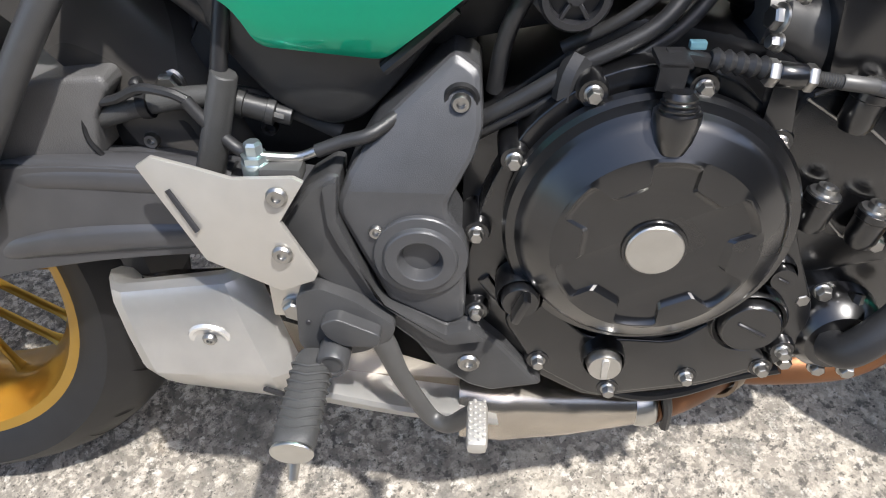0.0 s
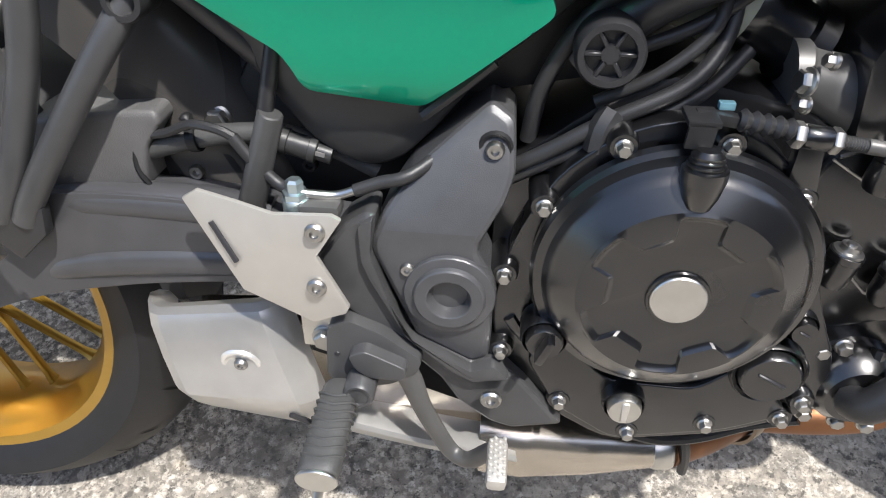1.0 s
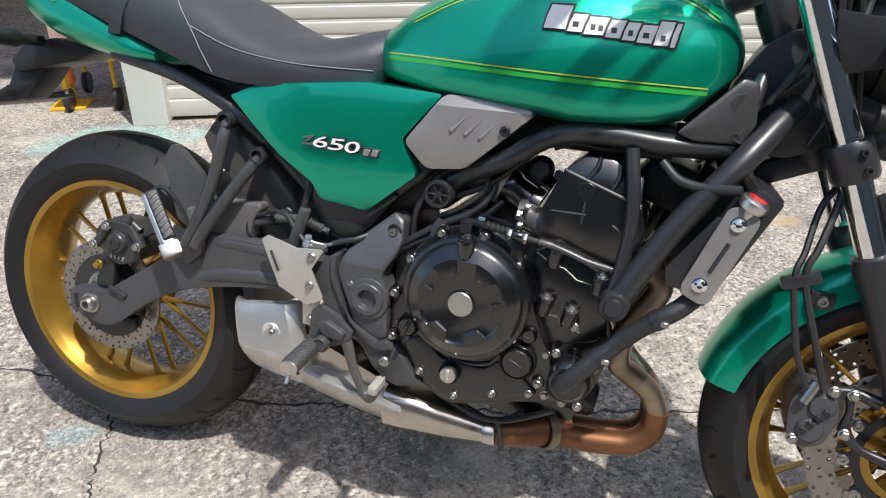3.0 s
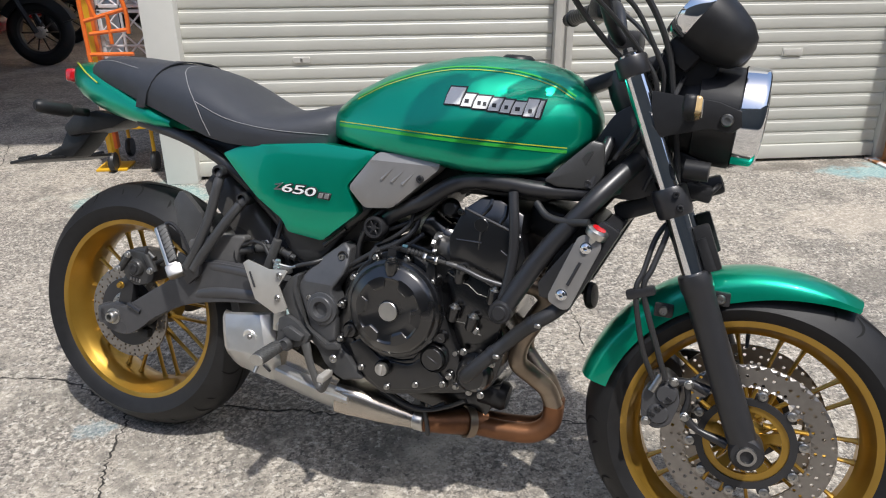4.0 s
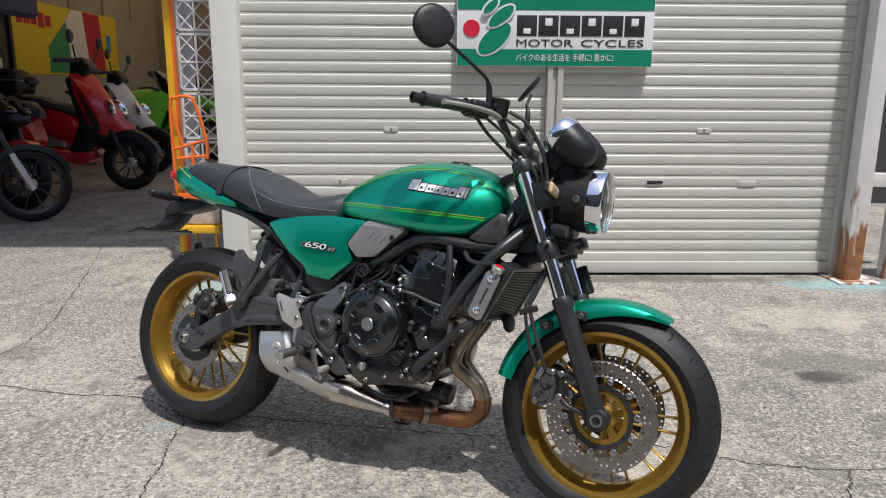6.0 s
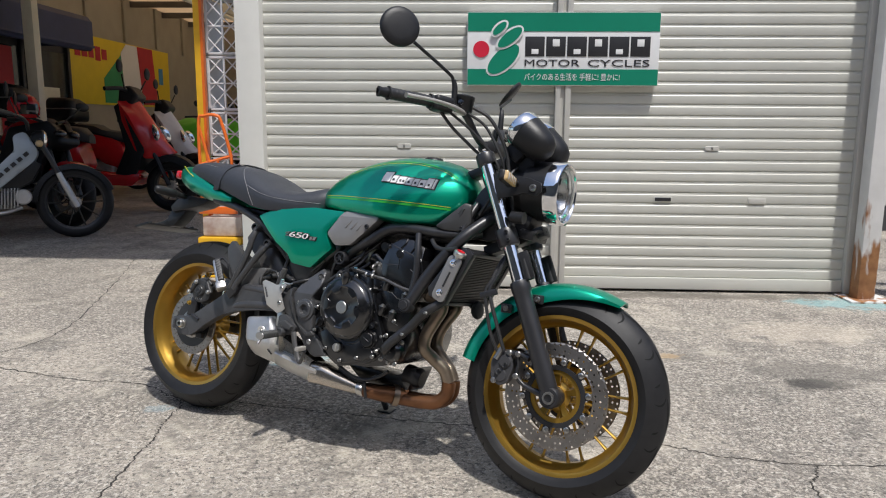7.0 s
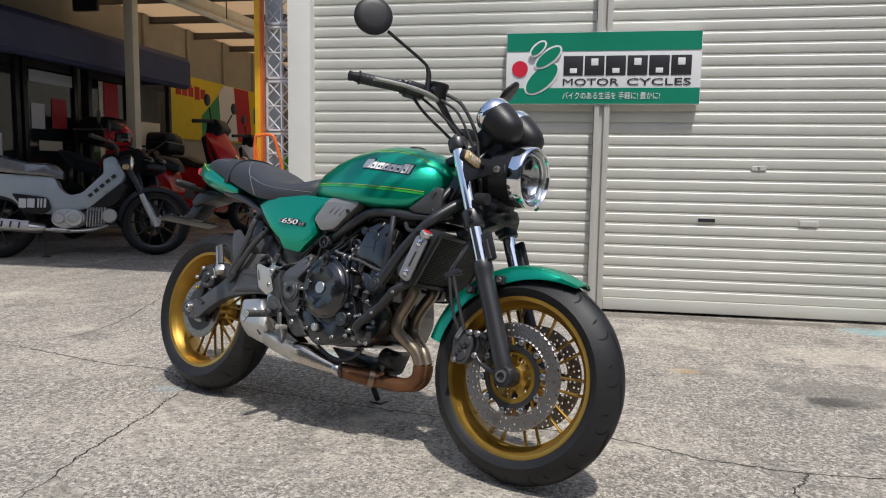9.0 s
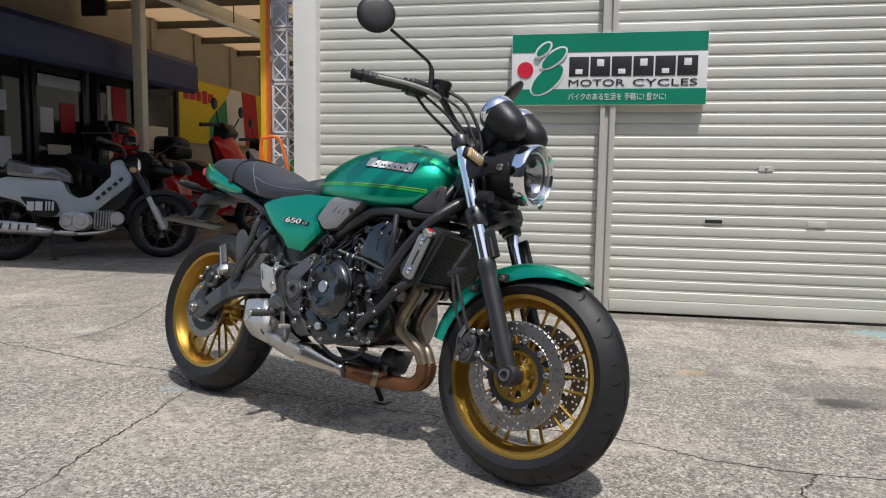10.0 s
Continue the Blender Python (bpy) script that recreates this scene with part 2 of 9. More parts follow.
# ---- mesh helpers ----
def finish(bm, name, material, smooth=38):
    bmesh.ops.recalc_face_normals(bm, faces=bm.faces[:])
    me = bpy.data.meshes.new(name)
    bm.to_mesh(me)
    bm.free()
    me.polygons.foreach_set("use_smooth", [True] * len(me.polygons))
    me.set_sharp_from_angle(angle=radians(smooth))
    me.materials.append(material)
    return me


def part(name, bm, material, parent, label="", m=None, smooth=38):
    ob = new(name, finish(bm, name, material, smooth))
    ob.parent = parent
    if m is not None:
        ob.matrix_local = m
    if label:
        tagged(ob, label=label)
    return ob


def again(ob, m, parent=None):
    """Another piece on the same mesh, under the same parent or a given one."""
    c = new(ob.name.split(".")[0], ob.data)
    c.parent = parent or ob.parent
    c.matrix_local = m
    if "label" in ob:
        c["label"] = ob["label"]
    return c


def thing(name, m, label, category, group="", kind=""):
    ob = new(name)
    ob.empty_display_size = 0.1
    ob.matrix_world = m
    return tagged(ob, label, category, group, kind)


def solid(name, bm, material, label, category, group="", kind="", m=None, smooth=38):
    ob = new(name, finish(bm, name, material, smooth))
    if m is not None:
        ob.matrix_world = m
    return tagged(ob, label, category, group, kind)


def at(x, y, z, rx=0, ry=0, rz=0):
    return pose(x, y, z, rx, ry, rz)


def frame_of(a, b):
    """A pose at a whose z axis points to b."""
    d = Vector(b) - Vector(a)
    return Matrix.Translation(a) @ d.to_track_quat("Z", "Y").to_matrix().to_4x4()


def box(bm, sx, sy, sz, m=None, bevel=0.0, seg=2):
    r = bmesh.ops.create_cube(bm, size=1.0, matrix=Matrix.Diagonal((sx, sy, sz, 1)))
    vs = r["verts"]
    if bevel:
        es = list({e for v in vs for e in v.link_edges})
        r2 = bmesh.ops.bevel(bm, geom=es, offset=bevel, segments=seg, profile=0.6, affect='EDGES', clamp_overlap=True)
        vs = list({v for f in r2["faces"] for v in f.verts} | {v for v in vs if v.is_valid})
    if m is not None:
        bmesh.ops.transform(bm, matrix=m, verts=vs)
    return bm


def nb():
    return bmesh.new()


def lathe(bm, profile, m=None, seg=24, start=0.0, end=360.0):
    """Turns (radius, height) pairs about the z axis."""
    full = abs(end - start) >= 359.9
    cnt = seg if full else seg + 1
    rings = []
    for i in range(cnt):
        a = radians(start + (end - start) * i / seg)
        ring = []
        for r, h in profile:
            v = Vector((r * math.cos(a), r * math.sin(a), h))
            ring.append(bm.verts.new(m @ v if m is not None else v))
        rings.append(ring)
    for i in range(seg):
        a, b = rings[i], rings[(i + 1) % cnt]
        for j in range(len(profile) - 1):
            if profile[j][0] < 1e-6 and profile[j + 1][0] < 1e-6:
                continue
            try:
                if profile[j][0] < 1e-6:
                    bm.faces.new((a[j], a[j + 1], b[j + 1]))
                elif profile[j + 1][0] < 1e-6:
                    bm.faces.new((a[j], a[j + 1], b[j]))
                else:
                    bm.faces.new((a[j], a[j + 1], b[j + 1], b[j]))
            except ValueError:
                pass
    bmesh.ops.remove_doubles(bm, verts=[v for r in rings for v in r], dist=1e-6)
    return bm


def smoothed(pts, n=5):
    """A Catmull-Rom curve through the points."""
    p = [Vector(q) for q in pts]
    if len(p) < 3:
        return p
    p = [2 * p[0] - p[1]] + p + [2 * p[-1] - p[-2]]
    res = []
    for i in range(1, len(p) - 2):
        for k in range(n):
            t = k / n
            a, b, c, d = p[i - 1:i + 3]
            res.append(0.5 * (2 * b + (c - a) * t + (2 * a - 5 * b + 4 * c - d) * t * t + (3 * b - a - 3 * c + d) * t ** 3))
    res.append(p[-2])
    return res


def tube(bm, pts, r, seg=10, curve=5, caps=True, flat=1.0, up=(0, 1, 0)):
    """A round (or flattened) bar along points; r is one radius or one for each point."""
    src = [Vector(q) for q in pts]
    line = smoothed(src, curve) if curve else src
    m = len(line)
    if isinstance(r, (int, float)):
        rad = [r] * m
    else:
        rad = [float(x) for x in np.interp(np.linspace(0, len(r) - 1, m), range(len(r)), r)]
    rings = []
    ref = Vector(up)
    for i, p in enumerate(line):
        d = (line[min(i + 1, m - 1)] - line[max(i - 1, 0)]).normalized()
        u = ref - d * ref.dot(d)
        if u.length < 1e-4:
            u = Vector((1, 0, 0)) - d * d.x
        u.normalize()
        w = d.cross(u)
        ref = u
        rings.append([bm.verts.new(p + (u * math.cos(2 * math.pi * k / seg) * flat + w * math.sin(2 * math.pi * k / seg)) * rad[i]) for k in range(seg)])
    for a, b in zip(rings, rings[1:]):
        for k in range(seg):
            bm.faces.new((a[k], a[(k + 1) % seg], b[(k + 1) % seg], b[k]))
    if caps:
        bm.faces.new(rings[0][::-1])
        bm.faces.new(rings[-1])
    return bm


def prism(bm, outline, y0, y1, bevel=0.0, seg=2, m=None):
    """A plate in the xz plane with an outline of (x, z), from y0 to y1."""
    a = [bm.verts.new((x, y0, z)) for x, z in outline]
    b = [bm.verts.new((x, y1, z)) for x, z in outline]
    k = len(outline)
    fs = [bm.faces.new(a), bm.faces.new(b[::-1])]
    for i in range(k):
        fs.append(bm.faces.new((a[i], b[i], b[(i + 1) % k], a[(i + 1) % k])))
    bmesh.ops.recalc_face_normals(bm, faces=fs)
    vs = a + b
    if bevel:
        es = list({e for v in vs for e in v.link_edges})
        r2 = bmesh.ops.bevel(bm, geom=es, offset=bevel, segments=seg, profile=0.6, affect='EDGES', clamp_overlap=True)
        vs = list({v for f in r2["faces"] for v in f.verts} | {v for v in vs if v.is_valid})
    if m is not None:
        bmesh.ops.transform(bm, matrix=m, verts=vs)
    return bm


def shape(bm, outline, yo, depth, bevel=0.0, seg=2):
    """Like prism, but the face has its own y at each corner: outline of (x, y, z), thickness towards +y."""
    a = [bm.verts.new(p) for p in outline]
    b = [bm.verts.new((p[0], p[1] + depth, p[2])) for p in outline]
    k = len(outline)
    fs = [bm.faces.new(a), bm.faces.new(b[::-1])]
    for i in range(k):
        fs.append(bm.faces.new((a[i], b[i], b[(i + 1) % k], a[(i + 1) % k])))
    bmesh.ops.recalc_face_normals(bm, faces=fs)
    if bevel:
        es = list({e for v in a + b for e in v.link_edges})
        bmesh.ops.bevel(bm, geom=es, offset=bevel, segments=seg, profile=0.6, affect='EDGES', clamp_overlap=True)
    return bm


def loft(bm, sections, closed=True, caps=True):
    rows = [[bm.verts.new(p) for p in s] for s in sections]
    k = len(rows[0])
    for a, b in zip(rows, rows[1:]):
        for i in range(k if closed else k - 1):
            bm.faces.new((a[i], a[(i + 1) % k], b[(i + 1) % k], b[i]))
    if caps and closed:
        bm.faces.new(rows[0][::-1])
        bm.faces.new(rows[-1])
    return bm


def ball(bm, m, r=1.0, seg=16):
    bmesh.ops.create_uvsphere(bm, u_segments=seg, v_segments=seg // 2, radius=r, matrix=m)
    return bm


def hexbolt(size=0.006, h=0.006, flange=True):
    """Flanged hexagon bolt head about z."""
    bm = nb()
    if flange:
        lathe(bm, [(0, 0), (size * 1.25, 0), (size * 1.25, h * 0.22), (size * 1.05, h * 0.35), (0, h * 0.35)], seg=14)
    lathe(bm, [(0, h * 0.2), (size, h * 0.2), (size, h * 0.85), (size * 0.82, h), (0, h)], seg=6)
    return bm


def capbolt(size=0.007, h=0.004):
    """Button head bolt with a recessed hexagon socket, about z."""
    return lathe(nb(), [(0, 0), (size, 0), (size, h * 0.5), (size * 0.8, h), (size * 0.45, h), (size * 0.42, h * 0.3), (0, h * 0.3)], seg=14)


def round_poly(outline, r, n=4):
    """Rounds the corners of an (x, z) outline."""
    res = []
    k = len(outline)
    for i in range(k):
        p0, p1, p2 = (Vector(outline[(i + j) % k]).to_2d() for j in (-1, 0, 1))
        a, b = (p0 - p1), (p2 - p1)
        d = min(r, a.length * 0.45, b.length * 0.45)
        q0, q2 = p1 + a.normalized() * d, p1 + b.normalized() * d
        for j in range(n + 1):
            t = j / n
            q = q0 * (1 - t) ** 2 + p1 * 2 * t * (1 - t) + q2 * t * t
            res.append((q.x, q.y))
    return res


OUT = Matrix.Rotation(radians(90), 4, 'X')  # turns z to -y, the side that faces out


def side(x, y, z, spin=0):
    """Pose of a turned piece whose axis points out of the bike's side (-y)."""
    return Matrix.Translation((x, y, z)) @ OUT @ Matrix.Rotation(radians(spin), 4, 'Z')


def skin(outline, yfun, depth, step=0.02, edge=0.004, roll=0.7):
    """A moulded panel: (x, z) outline, its face at y = yfun(x, z), with a rolled rim that runs back by depth."""
    bm = nb()
    bm.faces.new([bm.verts.new((x, 0, z)) for x, z in outline])
    bmesh.ops.inset_region(bm, faces=bm.faces[:], thickness=edge, depth=0, use_even_offset=True)
    for axis, k in (((1, 0, 0), 0), ((0, 0, 1), 1)):
        lo, hi = min(p[k] for p in outline), max(p[k] for p in outline)
        n = max(2, int((hi - lo) / step))
        for i in range(1, n):
            c = lo + (hi - lo) * i / n
            co = (c, 0, 0) if k == 0 else (0, 0, c)
            bmesh.ops.bisect_plane(bm, geom=bm.verts[:] + bm.edges[:] + bm.faces[:], plane_co=co, plane_no=axis)
    rim = [e for e in bm.edges if e.is_boundary]
    rim_v = {v for e in rim for v in e.verts}
    for v in bm.verts:
        v.co.y = yfun(v.co.x, v.co.z) + (edge * roll if v in rim_v else 0)
    ex = bmesh.ops.extrude_edge_only(bm, edges=rim)
    for v in ex["geom"]:
        if isinstance(v, bmesh.types.BMVert):
            v.co.y += depth
    return bm

def inward(outline, d):
    """The (x, z) outline moved inwards by d, corner by corner."""
    k = len(outline)
    turn = sum(outline[i][0] * outline[(i + 1) % k][1] - outline[(i + 1) % k][0] * outline[i][1] for i in range(k))
    sg = 1 if turn > 0 else -1
    res = []
    for i in range(k):
        p0, p1, p2 = (Vector(outline[(i + j) % k]).to_2d() for j in (-1, 0, 1))
        a, b = (p1 - p0).normalized(), (p2 - p1).normalized()
        na, nb_ = Vector((-a.y, a.x)) * sg, Vector((-b.y, b.x)) * sg
        mid = (na + nb_).normalized()
        q = p1 + mid * d / max(0.5, mid.dot(na))
        res.append((q.x, q.y))
    return res


def moulding(outline, yfun, depth, edge, r, cuts=()):
    """A plate with crisp corners and a chamfered rim; its face follows yfun and is cut at the heights given."""
    bm = nb()
    loops = []
    for d, back in ((0.0, depth), (0.0, edge), (edge * 0.25, edge * 0.42), (edge * 0.85, edge * 0.05), (edge * 1.1, 0.0)):
        loops.append([bm.verts.new((x, yfun(x, z) + back, z)) for x, z in round_poly(inward(outline, d), r, 3)])
    k = len(loops[0])
    for a, b in zip(loops, loops[1:]):
        for i in range(k):
            bm.faces.new((a[i], a[(i + 1) % k], b[(i + 1) % k], b[i]))
    bm.faces.new(loops[-1])
    for c in cuts:
        bmesh.ops.bisect_plane(bm, geom=bm.verts[:] + bm.edges[:] + bm.faces[:], plane_co=(0, 0, c), plane_no=(0, 0, 1))
    bmesh.ops.recalc_face_normals(bm, faces=bm.faces[:])
    return bm


# ---- the forecourt ----
bm = nb()
vs = [bm.verts.new(p) for p in ((-400, -400, 0), (400, -400, 0), (400, 400, 0), (-400, 400, 0))]
bm.faces.new(vs)
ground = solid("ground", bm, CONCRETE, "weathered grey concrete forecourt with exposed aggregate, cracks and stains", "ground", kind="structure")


def crack(pts, width):
    """A jagged hairline that widens and narrows along its way."""
    rnd = random.Random(len(pts) * 7 + int(width * 1e5) + int(pts[0][0] * 100))
    line = smoothed([(x, y, 0) for x, y in pts], 14)
    bm = nb()
    rows = []
    for i, p in enumerate(line):
        d = (line[min(i + 1, len(line) - 1)] - line[max(i - 1, 0)]).normalized()
        w = Vector((-d.y, d.x, 0))
        c = p + w * rnd.uniform(-0.008, 0.008)
        h = width * rnd.uniform(0.25, 1.0) * (0.3 if i in (0, len(line) - 1) else 1)
        rows.append((bm.verts.new((*(c + w * h).xy, 0.0012)), bm.verts.new((*(c - w * h).xy, 0.0012))))
    for a, b in zip(rows, rows[1:]):
        bm.faces.new((a[0], a[1], b[1], b[0]))
    part("crack", bm, CRACK, ground)


crack([(-2.2, 0.72), (-1.36, 0.52), (-1.12, 0.46), (-0.83, 0.37), (-0.58, 0.30), (-0.28, 0.26), (-0.12, 0.14), (0.11, 0.11), (0.38, 0.05), (0.58, 0.01), (0.81, -0.03), (1.03, -0.06), (1.30, -0.10), (1.59, -0.14), (1.74, -0.20), (1.87, -0.26), (2.14, -0.30), (2.6, -0.30), (3.6, -0.36)], 0.0042)
crack([(-0.10, 0.13), (-0.05, 0.05), (-0.05, -0.10), (-0.03, -0.21), (-0.02, -0.39), (-0.01, -0.64), (0.02, -0.92), (0.0, -1.5)], 0.0040)
crack([(2.15, -0.31), (2.12, -0.38), (2.07, -0.48), (2.06, -0.9)], 0.0042)
crack([(-1.60, 2.95), (-1.52, 2.70), (-1.36, 2.2), (-1.23, 1.73), (-1.06, 1.05), (-1.11, 0.67), (-1.36, 0.52)], 0.0040)
crack([(1.16, 1.1), (1.21, 0.88), (1.23, 0.72), (1.27, 0.55), (1.25, 0.3)], 0.0026)

SHUT_Y = 2.13
PITCH = 0.0685


def slat_mesh(x0, x1):
    bm = nb()
    prof = [(0.008, 0.0), (0.008, 0.003), (0.0022, 0.0055), (0.0005, 0.010), (0.0, 0.046), (0.0005, 0.053), (0.0028, 0.0565), (0.0032, 0.0645), (0.008, 0.0665), (0.008, PITCH)]
    a = [bm.verts.new((x0, y, z)) for y, z in prof]
    b = [bm.verts.new((x1, y, z)) for y, z in prof]
    for i in range(len(prof) - 1):
        bm.faces.new((a[i], b[i], b[i + 1], a[i + 1]))
    return bm


def shutter(name, x0, x1, label):
    bm = nb()
    box(bm, x1 - x0, 0.02, 2.9, at((x0 + x1) / 2, SHUT_Y + 0.026, 1.47))
    base = solid(name, bm, SHUTTER, label, "shutter", kind="structure")
    bm = nb()
    box(bm, x1 - x0, 0.036, 0.075, at((x0 + x1) / 2, SHUT_Y, 0.055), 0.006)
    part("bottom_rail", bm, SHUTTER, base, "pale bottom rail of the shutter")
    first = None
    for i in range(40):
        m = at(0, SHUT_Y, 0.092 + i * PITCH)
        if first is None:
            first = part("slat", slat_mesh(x0, x1), SHUTTER, base, m=m, smooth=25)
        else:
            again(first, m)
    return base


shut_l = shutter("shutter_left", -0.285, 1.54, "closed cream steel roller shutter with horizontal slats")
shut_r = shutter("shutter_right", 1.637, 3.40, "closed cream steel roller shutter with scuffed slats and pull slots")


PLATES = ((shut_r, 2.53, 0.92), (shut_l, 0.60, 0.92), (shut_l, 0.28, 0.60))


def slot(parent, x, z, w, h, material, label, d=0.004):
    bm = nb()
    box(bm, w, 0.006, h, at(x, SHUT_Y - 0.004, z), 0.0015)
    o = part("pull_slot", bm, material, parent, label)
    bm = nb()
    box(bm, w + 0.012, 0.003, h + 0.010, at(x, SHUT_Y - 0.0015, z), 0.001)
    part("slot_frame", bm, SHUTTER, parent)
    return o


slot(shut_r, 2.245, 0.598, 0.10, 0.022, INK, "dark recessed pull slot")
slot(shut_r, 2.83, 0.592, 0.10, 0.030, MULLION, "grey pull plate")
for par, x, z in PLATES:
    bm = nb()
    prism(bm, round_poly([(-0.044, -0.014), (0.044, -0.014), (0.044, 0.014), (-0.044, 0.014)], 0.012, 4), -0.006, 0.0, 0.0015, 1, Matrix.Translation((x, SHUT_Y + 0.001, z)))
    lp = part("lock_plate", bm, MULLION, par, "small grey lock plate")
    bm = nb()
    box(bm, 0.012, 0.003, 0.018, at(x, SHUT_Y - 0.0062, z), 0.001, 1)
    part("key_slot", bm, ZINC, lp)

# columns between and beside the shutters
bm = nb()
box(bm, 0.05, 0.10, 3.0, at(3.426, 2.14, 1.5), 0.003)
solid("shutter_guide", bm, MULLION, "grey aluminium end guide of the shutter", "post", kind="structure")
bm = nb()
box(bm, 0.157, 0.26, 3.2, at(-0.362, 2.18, 1.6), 0.006)
solid("column_left", bm, COLUMN, "white painted square steel column beside the shutter", "column", kind="structure")
bm = nb()
box(bm, 0.030, 0.10, 3.0, at(1.557, 2.125, 1.5), 0.003)
box(bm, 0.034, 0.10, 3.0, at(1.618, 2.125, 1.5), 0.003)
box(bm, 0.05, 0.07, 3.0, at(1.588, 2.13, 1.5))
solid("mullion", bm, MULLION, "grey aluminium guide post between the two shutters", "post", kind="structure")
bm = nb()
box(bm, 4.4, 0.3, 1.2, at(1.5, 2.25, 3.5), 0.01)
solid("wall_lintel", bm, COLUMN, "plain pale wall over the shutters", "wall", kind="structure")
bm = nb()
box(bm, 3.9, 0.12, 4.1, at(1.5, 2.45, 2.05))
solid("wall_behind_shutters", bm, COLUMN, "plain inner wall behind the shutters", "wall", kind="structure")

# rusty steel post and the low rail fence at the corner
bm = nb()
box(bm, 0.105, 0.105, 3.0, at(3.47, 2.0, 1.512), 0.006)
post = solid("corner_post", bm, RUSTPOST, "white steel post with brown rust eating its foot", "post")
bm = nb()
box(bm, 0.26, 0.22, 0.012, at(3.48, 1.99, 0.006), 0.003)
part("base_plate", bm, RUSTPOST, post, "rusty steel base plate")
bm = nb()
box(bm, 0.13, 0.09, 2.4, at(3.78, 2.06, 1.2), 0.006)
fence = solid("rail_fence", bm, RUSTPOST, "white steel rail fence with rust spots", "fence")
for z in (0.63, 1.23):
    bm = nb()
    box(bm, 0.62, 0.05, 0.085, at(3.83, 2.03, z), 0.006)
    part("rail", bm, RUSTPOST, fence)
bm = nb()
box(bm, 0.05, 0.03, 0.6, at(3.95, 2.05, 0.32), 0.004)
part("panel", bm, RUSTPOST, fence)
# backdrop added past the fence; its near-black colour stands for the dark gap
bm = nb()
box(bm, 6.0, 0.2, 3.2, at(6.6, 5.2, 1.6))
DARK_BACKDROP = mat("dark_wall", (0.05, 0.05, 0.052), 0.8, 0, 0.2, 4, 0.1, 40)
solid("wall_east", bm, DARK_BACKDROP, "added near-black backdrop standing for the dark space beyond the fence", "wall", kind="structure")


# ---- the shop sign ----
def text_mesh(body, size, extrude, bold=0.0, sx=1.0, spacing=1.0):
    """Letters in the built-in font as a mesh in the xy plane, width from 0."""
    cu = bpy.data.curves.new("letters", 'FONT')
    cu.body, cu.size, cu.extrude, cu.offset, cu.space_character = body, size, extrude, bold, spacing
    cu.resolution_u = 3
    ob = new("letters", cu)
    me = bpy.data.meshes.new_from_object(ob.evaluated_get(bpy.context.evaluated_depsgraph_get()))
    bpy.data.objects.remove(ob)
    bpy.data.curves.remove(cu)
    return me


def fit_text(name, body, x0, x1, z, h, y, material, parent, bold=0.0, facing=True):
    bpy.context.view_layer.update()
    me = text_mesh(body, h * 1.4, 0.0015, bold)
    co = [v.co for v in me.vertices]
    lo, hi = min(c.x for c in co), max(c.x for c in co)
    zlo, zhi = min(c.y for c in co), max(c.y for c in co)
    sx, sz = (x1 - x0) / (hi - lo), h / (zhi - zlo)
    for c in co:
        c.x, c.y, c.z = x0 + (c.x - lo) * sx, y - c.z, z + (c.y - zlo) * sz
    me.materials.clear()
    me.materials.append(material)
    ob = new(name, me)
    ob.parent = parent
    return ob


SX0, SX1, SZ0, SZ1, SY = 0.995, 2.158, 1.297, 1.730, 2.07
SW, SH = SX1 - SX0, SZ1 - SZ0
bm = nb()
box(bm, SW, 0.045, SH, at((SX0 + SX1) / 2, SY + 0.0225, (SZ0 + SZ1) / 2), 0.003)
sign = solid("shop_sign", bm, WHITE, "green and white shop sign board fixed across the shutters", "sign")
for nm, z0, z1 in (("top_band", 0.74, 0.995), ("bottom_band", 0.005, 0.225)):
    bm = nb()
    box(bm, SW - 0.006, 0.003, (z1 - z0) * SH, at((SX0 + SX1) / 2, SY - 0.001, SZ0 + (z0 + z1) / 2 * SH))
    part(nm, bm, GREEN_FLAT, sign, "green band of the sign")


def disc_on_sign(fx, fz, rx, rz, turn, material, lift, name):
    m = Matrix.Translation((SX0 + fx * SW, SY - lift, SZ0 + fz * SH)) @ Matrix.Rotation(radians(-turn), 4, 'Y') @ OUT @ Matrix.Diagonal((rx, rz, 1, 1))
    part(name, lathe(nb(), [(0, 0.001), (1, 0.001), (1, -0.001), (0, -0.001)], m=m, seg=32), material, sign)


SIGNRED = mat("sign_red", (0.62, 0.02, 0.05), 0.4, 0, 0.05, 20)
for kk, (fx, fz, rx, rz, tn) in enumerate(((0.190, 0.36, 0.118, 0.056, 42), (0.222, 0.655, 0.088, 0.034, 38), (0.168, 0.775, 0.052, 0.022, 42))):
    disc_on_sign(fx, fz, rx + 0.012, rz + 0.012, tn, WHITE, 0.0040 + 0.006 * kk, "logo_edge")
    disc_on_sign(fx, fz, rx, rz, tn, GREEN_FLAT, 0.0070 + 0.006 * kk, "logo_leaf")
disc_on_sign(0.073, 0.495, 0.049, 0.049, 0, SIGNRED, 0.004, "logo_dot")
for i in range(6):
    bm = nb()
    w = 0.101 * SW
    box(bm, w, 0.003, 0.27 * SH, at(SX0 + (0.304 + 0.1095 * i) * SW + w / 2 - 0.001, SY - 0.0015, SZ0 + 0.535 * SH), 0.0008)
    nm = part("name_block", bm, INK, sign, "dark block of the sign's lettering")
    bm = nb()
    box(bm, w * 0.36, 0.003, 0.27 * SH * (0.36 if i % 2 else 0.25), at(SX0 + (0.304 + 0.1095 * i) * SW + w / 2, SY - 0.0028, SZ0 + (0.535 + (0.05 if i % 2 else -0.07)) * SH), 0.0008)
    part("name_gap", bm, WHITE, sign)
